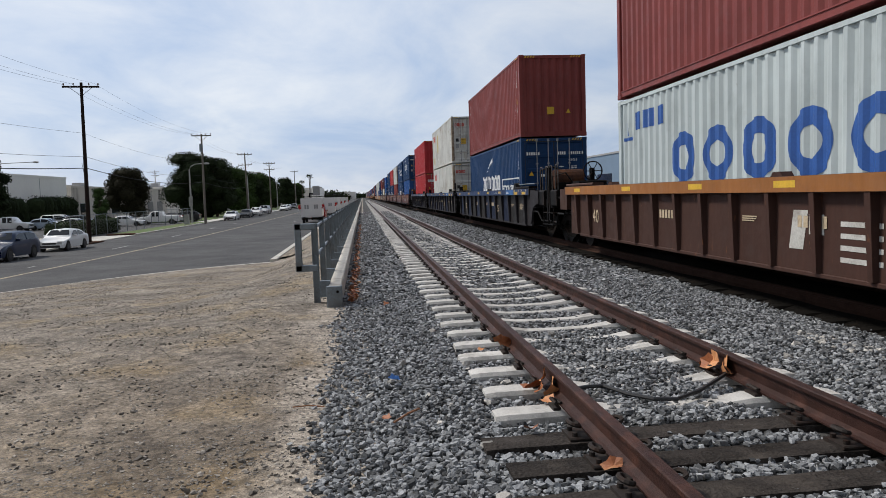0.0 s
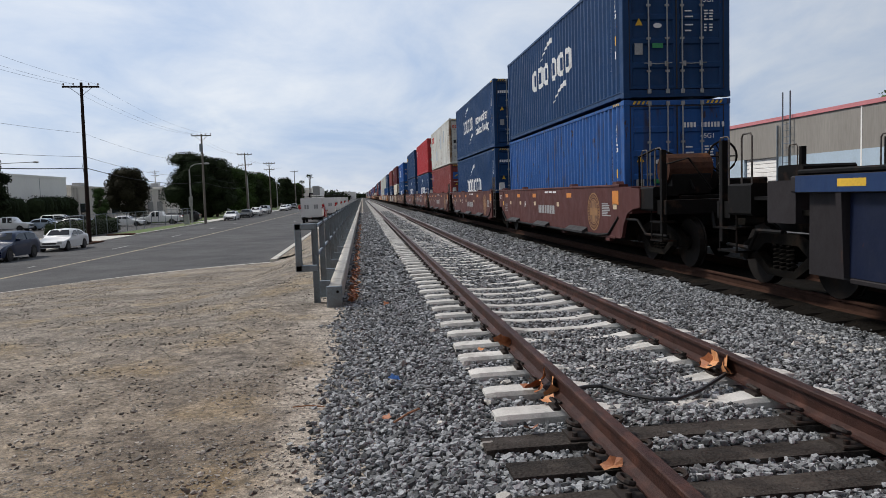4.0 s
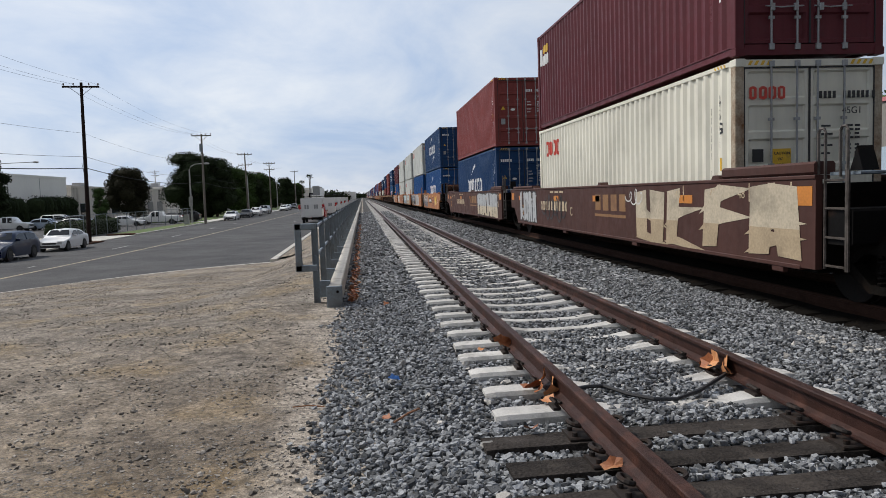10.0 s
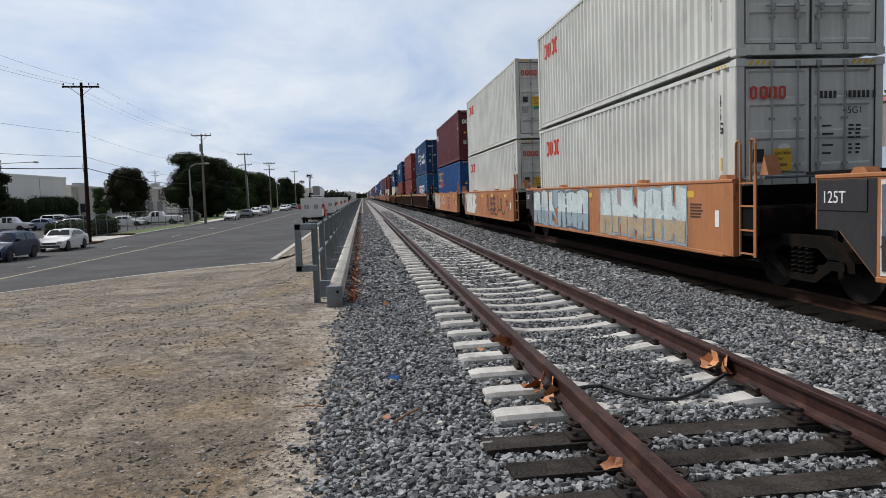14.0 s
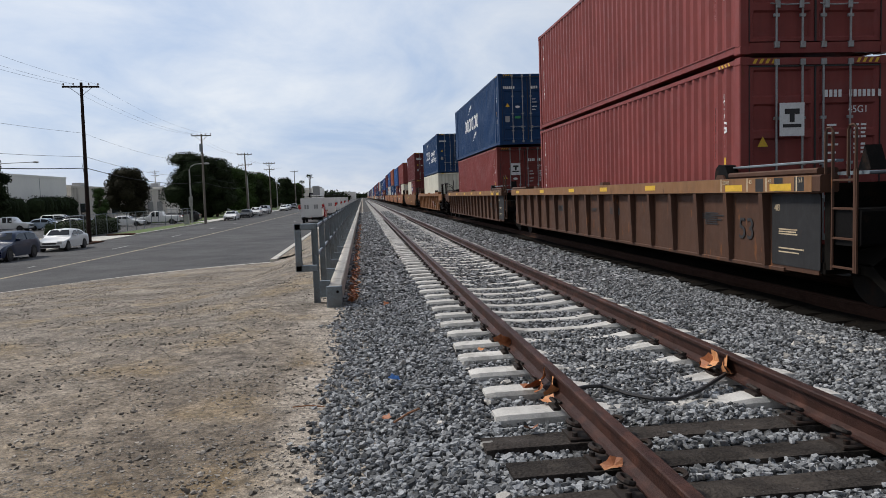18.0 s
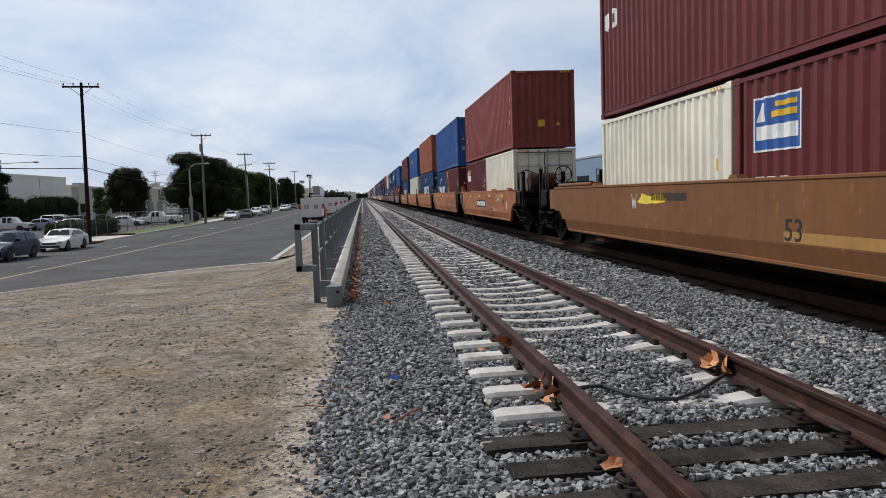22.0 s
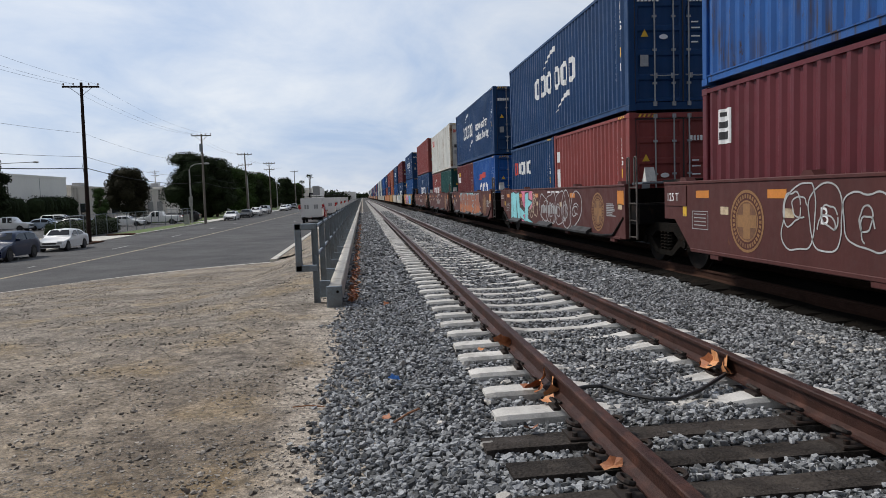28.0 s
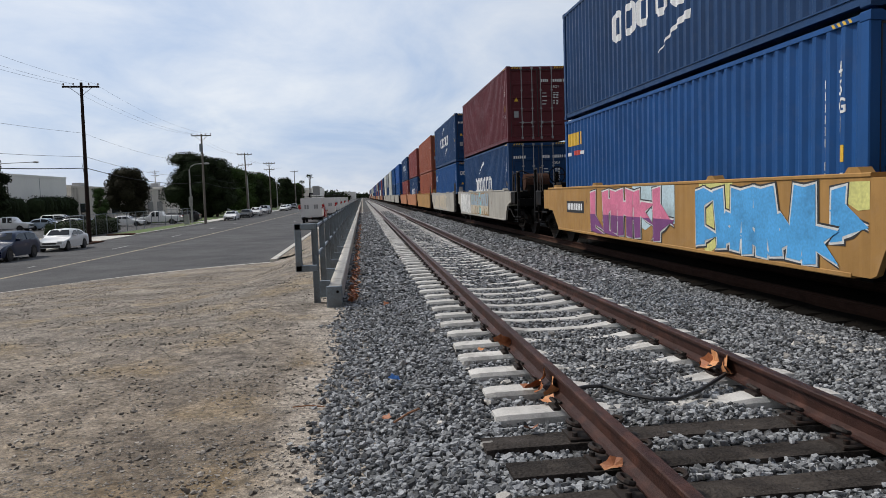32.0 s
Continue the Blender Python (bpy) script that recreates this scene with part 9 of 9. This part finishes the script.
def ribbon(pts, w):
    out = []
    for (u0, z0), (u1, z1) in zip(pts, pts[1:]):
        d = math.hypot(u1 - u0, z1 - z0) or 1
        nx, nz = -(z1 - z0) / d * w / 2, (u1 - u0) / d * w / 2
        out.append([(u0 - nx, z0 - nz), (u1 - nx, z1 - nz), (u1 + nx, z1 + nz), (u0 + nx, z0 + nz)])
    return out


def scribble(car, far, near, z0, z1, mat, seed, w=0.035, loops=5, x=-1.497):
    """A thin sprayed line that loops along the side."""
    rnd = random.Random(seed)
    W, Hh = far - near, z1 - z0
    pts = []
    n = loops * 14
    ph = rnd.uniform(0, 6)
    for i in range(n + 1):
        q = i / n
        a = q * loops * 2 * math.pi + ph
        pts.append((W * q * 0.9 + W / loops * 0.38 * math.cos(a) + 0.05 * W, (z0 + z1) / 2 + Hh * 0.46 * math.sin(a) * (0.75 + 0.25 * math.sin(a * 0.37 + ph))))
    pts = [(u, min(max(z, 0.32), 1.39)) for u, z in pts]
    side_shape(car, far, 0, ("scrib", seed), ribbon(pts, w), M[mat], x, "graffiti", mat.replace("spray_", "") + " sprayed line")


def bubbles(car, far, near, z0, z1, mat, n, seed, w=0.03, x=-1.497):
    """Fat overlapping outlines sprayed with a thin line."""
    rnd = random.Random(seed)
    step = (far - near) / n
    out = []
    for i in range(n):
        for k in range(3):
            h = (z1 - z0) * (rnd.uniform(0.82, 1.0) if k == 0 else rnd.uniform(0.25, 0.55))
            cz = (z0 + z1) / 2 + (0 if k == 0 else rnd.uniform(-0.22, 0.22) * (z1 - z0))
            pts = blob(rnd, step * (i + 0.5) + rnd.uniform(-0.2, 0.2) * step, cz, step * (1.25 if k == 0 else rnd.uniform(0.35, 0.7)), h, 12, 0.28)
            for _ in range(2):   # round the corners off
                pts = [((1 - f) * p[0] + f * q[0], (1 - f) * p[1] + f * q[1]) for p, q in zip(pts, pts[1:] + pts[:1]) for f in (0.25, 0.75)]
            pts = [(u, min(max(z, z0), z1)) for u, z in pts]
            out += ribbon(pts + pts[:1] if k == 0 else pts[:rnd.randint(20, 60)], w)
    side_shape(car, far, 0, ("bubble", seed), out, M[mat], x, "graffiti", mat.replace("spray_", "") + " sprayed outlines")


for s_, l_ in ((89.27, "A"), (104.55, "E"), (120.25, "D"), (135.86, "C"), (151.44, "B")):
    decor_brown40(s_, l_)
decor_brown40(509.97, "B", "far", False)
for s_, l_ in ((525.45, "C"), (541.14, "D"), (556.48, "E"), (572.03, "A")):
    decor_brown40(s_, l_)
for s_, l_ in ((234.17, "B"), (249.67, "C"), (265.12, "D"), (280.69, "E"), (296.36, "A")):
    decor_orange40(s_, l_, "125T", s_ < 240)
for s_, l_ in ((427.2, "A"), (442.85, "D"), (458.63, "E"), (474.3, "C"), (490.14, "B")):
    decor_orange40(s_, l_, "125-T", s_ in (427.2, 490.14))
for s_, l_ in ((173.14, "A"), (192.69, "C"), (212.43, "B")):
    decor_brown53(s_, l_)
for s_ in (27.77, 47.42, 67.17):
    c_ = decor_ribbed(s_, panel=False)
    part("sill_band", cached("bandb", lambda: Build().box(-1.528, -1.5255, -2.2, 15.4, 1.25, 1.45).mesh("band")), paint("sill_blue", (0.014, 0.036, 0.105), 0.2), c_)
    side_shape(c_, 1.45, 1.26, ("blue_plate",), [quad(0, 0, 1.3, 0.18)], M["panel_bright"], -1.5285, "name_plate", "brighter blue data plate")
    side_shape(c_, 1.35, 1.36, ("plate_data",), bars(3, 0.55, 0.016, 12), M["white"], -1.531, "lettering")
    scribble(c_, 3.9, 2.2, 1.29, 1.42, "spray_silver", 60, 0.012, 5, -1.5295)
for s_ in (317.99, 337.75, 357.47):
    c_ = decor_ribbed(s_, ink="black_mark", big=((-0.28, 0.44), (13.1, 0.44)))
    part("sill_band", cached("bandt", lambda: Build().box(-1.528, -1.5255, -2.2, 15.4, 1.25, 1.45).mesh("band")), paint("sill_tan", (0.24, 0.125, 0.060), 0.5, 0.6, (0.07, 0.034, 0.022)), c_)
    side_shape(c_, -0.95, 1.26, ("dark_end",), [quad(0.45 * k, 0, 0.2, 0.18) for k in range(3)], M["car_dark"], -1.5285, "reflector")
ca = decor_ribbed(381.28, ink="black_mark", big=((6.80, 0.36),), sill=False, panel=False)
side_shape(ca, 3.25, 0.50, ("red_patch",), [quad(0, 0, 1.5, 0.42)], M["faded_red"], -1.409, "emblem", "faded red patch")
side_shape(ca, 3.15, 0.54, ("pale_bars",), [quad(0.1, 0, 0.13, 0.34), quad(0.55, 0, 0.13, 0.34), quad(0.95, 0, 0.16, 0.34, 0.25)], M["lamp_white"], -1.412, "emblem")
part("dark_panel", cached("dpanel_a", lambda: Build().box(-1.412, -1.401, 0.55, 1.2, 0.46, 0.84).mesh("panel")), M["black_iron"], ca)
side_shape(ca, 1.14, 0.52, ("panel_data",), box_frame(0, 0, 0.52, 0.26, 0.012) + [quad(0, 0.13, 0.52, 0.012), quad(0.26, 0, 0.012, 0.26)], M["grey_mark"], -1.416, "lettering")
for y_ in (1.2, 9.5, 13.9):
    side_shape(ca, y_, 1.30, ("sill_data",), bars(3, 0.5, 0.02, 13), M["car_dark"], -1.529, "lettering")
c0 = decor_ribbed(5.75, digits="40", big=((1.23, 0.44), (13.48, 0.44)))
part("sill_band", cached("bando", lambda: Build().box(-1.528, -1.5255, -2.2, 15.4, 1.25, 1.45).mesh("band")), paint("sill_orange", (0.30, 0.12, 0.035), 0.3), c0)
for i_, y_ in enumerate((5.44, 4.42, 3.40)):
    side_shape(c0, y_, 0.42, ("bigmark", i_), [[quad(0, 0.1, 0.3, 0.5, 0.1), quad(0.42, 0.3, 0.3, 0.25)], [quad(0, 0.14 * k, 0.7, 0.06) for k in range(4)], [quad(0.05, 0.1, 0.28, 0.5, 0.2), quad(0.5, 0.1, 0.2, 0.4)]][i_], M["lamp_white"], -1.406, "emblem", "pale worn emblem bars")
# the rusty single car
c1 = car_at[405]
side_text(c1, 4.3, 0.62, "53", 0.42, M["car_dark"])
side_shape(c1, 8.6, 1.12, ("faded_name",), word(0, 0, 1.5, 0.14, 14, 0.03), M["car_dark"], name="lettering")
side_shape(c1, 9.6, 0.95, ("w_mark",), ribbon([(0, 0.3), (0.06, 0), (0.12, 0.22), (0.18, 0), (0.24, 0.3)], 0.025), M["white"], name="chalk_mark")
side_shape(c1, 9.1, 1.05, ("stain1",), [blob(random.Random(3), 0.5, 0.1, 1.0, 0.22, 16, 0.5)], M["spray_yellow"], name="stain")

# graffiti, car by car
g = car_at
bubbles(g[136], 12.0, 10.6, 0.8, 1.3, "spray_slate", 3, 1, 0.03)
bubbles(g[136], 10.2, 8.4, 0.72, 1.3, "spray_silver", 4, 71, 0.028)
bubbles(g[136], 6.4, 4.4, 0.7, 1.3, "spray_slate", 4, 2, 0.03)
strokes(g[193], 14.0, 11.6, 0.36, 1.39, "spray_silver", 4, 10, "spray_black")
scribble(g[193], 11.0, 8.2, 0.45, 1.3, "spray_black", 11, 0.06, 6)
scribble(g[193], 3.9, 3.0, 1.0, 1.36, "spray_white", 12, 0.03, 3)
strokes(g[193], 3.4, -2.2, 0.33, 1.39, "spray_beige", 4, 13, None, None, "spray_sand")
strokes(g[212], 3.6, -1.6, 0.33, 1.39, "spray_silver", 4, 14, "spray_black", None, "spray_beige")
strokes(g[234], 11.4, 8.2, 0.36, 1.38, "spray_silver", 5, 15, "spray_black", None, "spray_slate")
graffiti(g[234], 2.4, 1.0, 0.40, 1.36, "spray_yellow", "spray_red", 2, 16)
strokes(g[250], 12.0, 6.6, 0.33, 1.39, "spray_slate", 6, 17, "spray_white", None, "spray_black", ("spray_gold",))
strokes(g[250], 6.2, 2.2, 0.36, 1.38, "spray_silver", 5, 18, "spray_white", None, None, ("spray_beige",))
strokes(g[265], 12.0, 6.4, 0.34, 1.39, "spray_frost", 6, 19, "spray_slate", None, "spray_mist", ("spray_mist",))
strokes(g[265], 5.6, 1.1, 0.34, 1.39, "spray_frost", 5, 20, "spray_mist", None, "spray_sand", ("spray_mauve",))
strokes(g[281], 11.4, 8.0, 0.38, 1.38, "spray_white", 4, 21, "spray_silver")
scribble(g[281], 5.4, 1.2, 0.4, 1.35, "spray_black", 22, 0.06, 5)
strokes(g[296], 12.0, 8.8, 0.34, 1.38, "spray_beige", 4, 23, "spray_silver")
scribble(g[296], 8.6, 5.6, 0.6, 1.3, "spray_white", 24, 0.04, 5)
side_shape(g[443], 2.6, 0.86, ("arrow_line",), ribbon([(0, 0.06), (0.5, 0.02), (1.2, 0.0), (1.7, -0.02)], 0.05) + [[(1.65, 0.08), (1.65, -0.12), (1.95, -0.03)]], M["spray_black"], -1.4965, "graffiti", "black sprayed arrow")
scribble(g[443], 0.6, -0.3, 0.70, 1.0, "spray_black", 25, 0.045, 3)
scribble(g[427], 2.4, 1.2, 1.0, 1.3, "spray_white", 26, 0.025, 4)
bubbles(g[510], 9.4, 7.6, 0.5, 1.36, "spray_silver", 3, 27, 0.022)
bubbles(g[510], 6.8, 2.6, 0.34, 1.38, "spray_white", 11, 28, 0.04)
strokes(g[525], 11.2, 7.8, 0.36, 1.38, "spray_teal", 3, 29, "spray_black", None, None, ("spray_pink", "spray_pink"), 0.3)
bubbles(g[525], 8.6, 7.3, 0.5, 1.36, "spray_beige", 3, 30, 0.028)
bubbles(g[525], 6.6, 2.8, 0.34, 1.38, "spray_silver", 5, 31, 0.032)
strokes(g[541], 9.4, 2.2, 0.34, 1.38, "spray_clay", 7, 32, "spray_mist", None, "spray_orange", ("spray_teal", "spray_clay"))
scribble(g[556], 6.8, 5.2, 0.9, 1.35, "spray_white", 33, 0.03, 4)
strokes(g[592], 9.2, 4.5, 0.34, 1.40, "spray_pink", 5, 34, "spray_black", "spray_white", "spray_purple", ("spray_pale",))
side_shape(g[592], 11.2, 0.78, ("dark_plate",), [quad(0, 0, 1.5, 0.30)], M["car_dark"], -1.4945, "name_plate", "dark plate")
side_shape(g[592], 11.1, 0.85, ("dark_plate_bars",), word(0, 0, 1.3, 0.17, 9, 0.04, 4), M["white"], -1.498, "lettering")
strokes(g[592], 3.7, 0.1, 0.33, 1.40, "spray_sky", 5, 36, "spray_black", "spray_white", None, ("spray_lemon",), -0.25)
strokes(g[592], 0.3, -0.38, 0.62, 1.36, "spray_sky", 1, 37, "spray_black", "spray_white", None, ("spray_lemon",))
strokes(g[612], 12.0, 8.4, 0.36, 1.38, "spray_white", 5, 38, "spray_silver", None, None, ("spray_silver",))
strokes(g[612], 8.2, 3.2, 0.36, 1.38, "spray_mist", 5, 39, "spray_gold", None, "spray_beige", ("spray_teal",))
strokes(g[628], 12.0, 3.0, 0.36, 1.38, "spray_beige", 8, 40, "spray_silver")


def along(t):
    """How far the train has run at t seconds; it gathers a little speed."""
    return 18.187 * t + 0.01868 * (t - 16.0) ** 2 / 2


def motions():
    for ob, s, x, z in MOVING:
        walk(ob, [(t, pose(x, s - along(t), z)) for t in (0, 4, 8, 12, 16, 20, 24, 28, 32)])


motions()
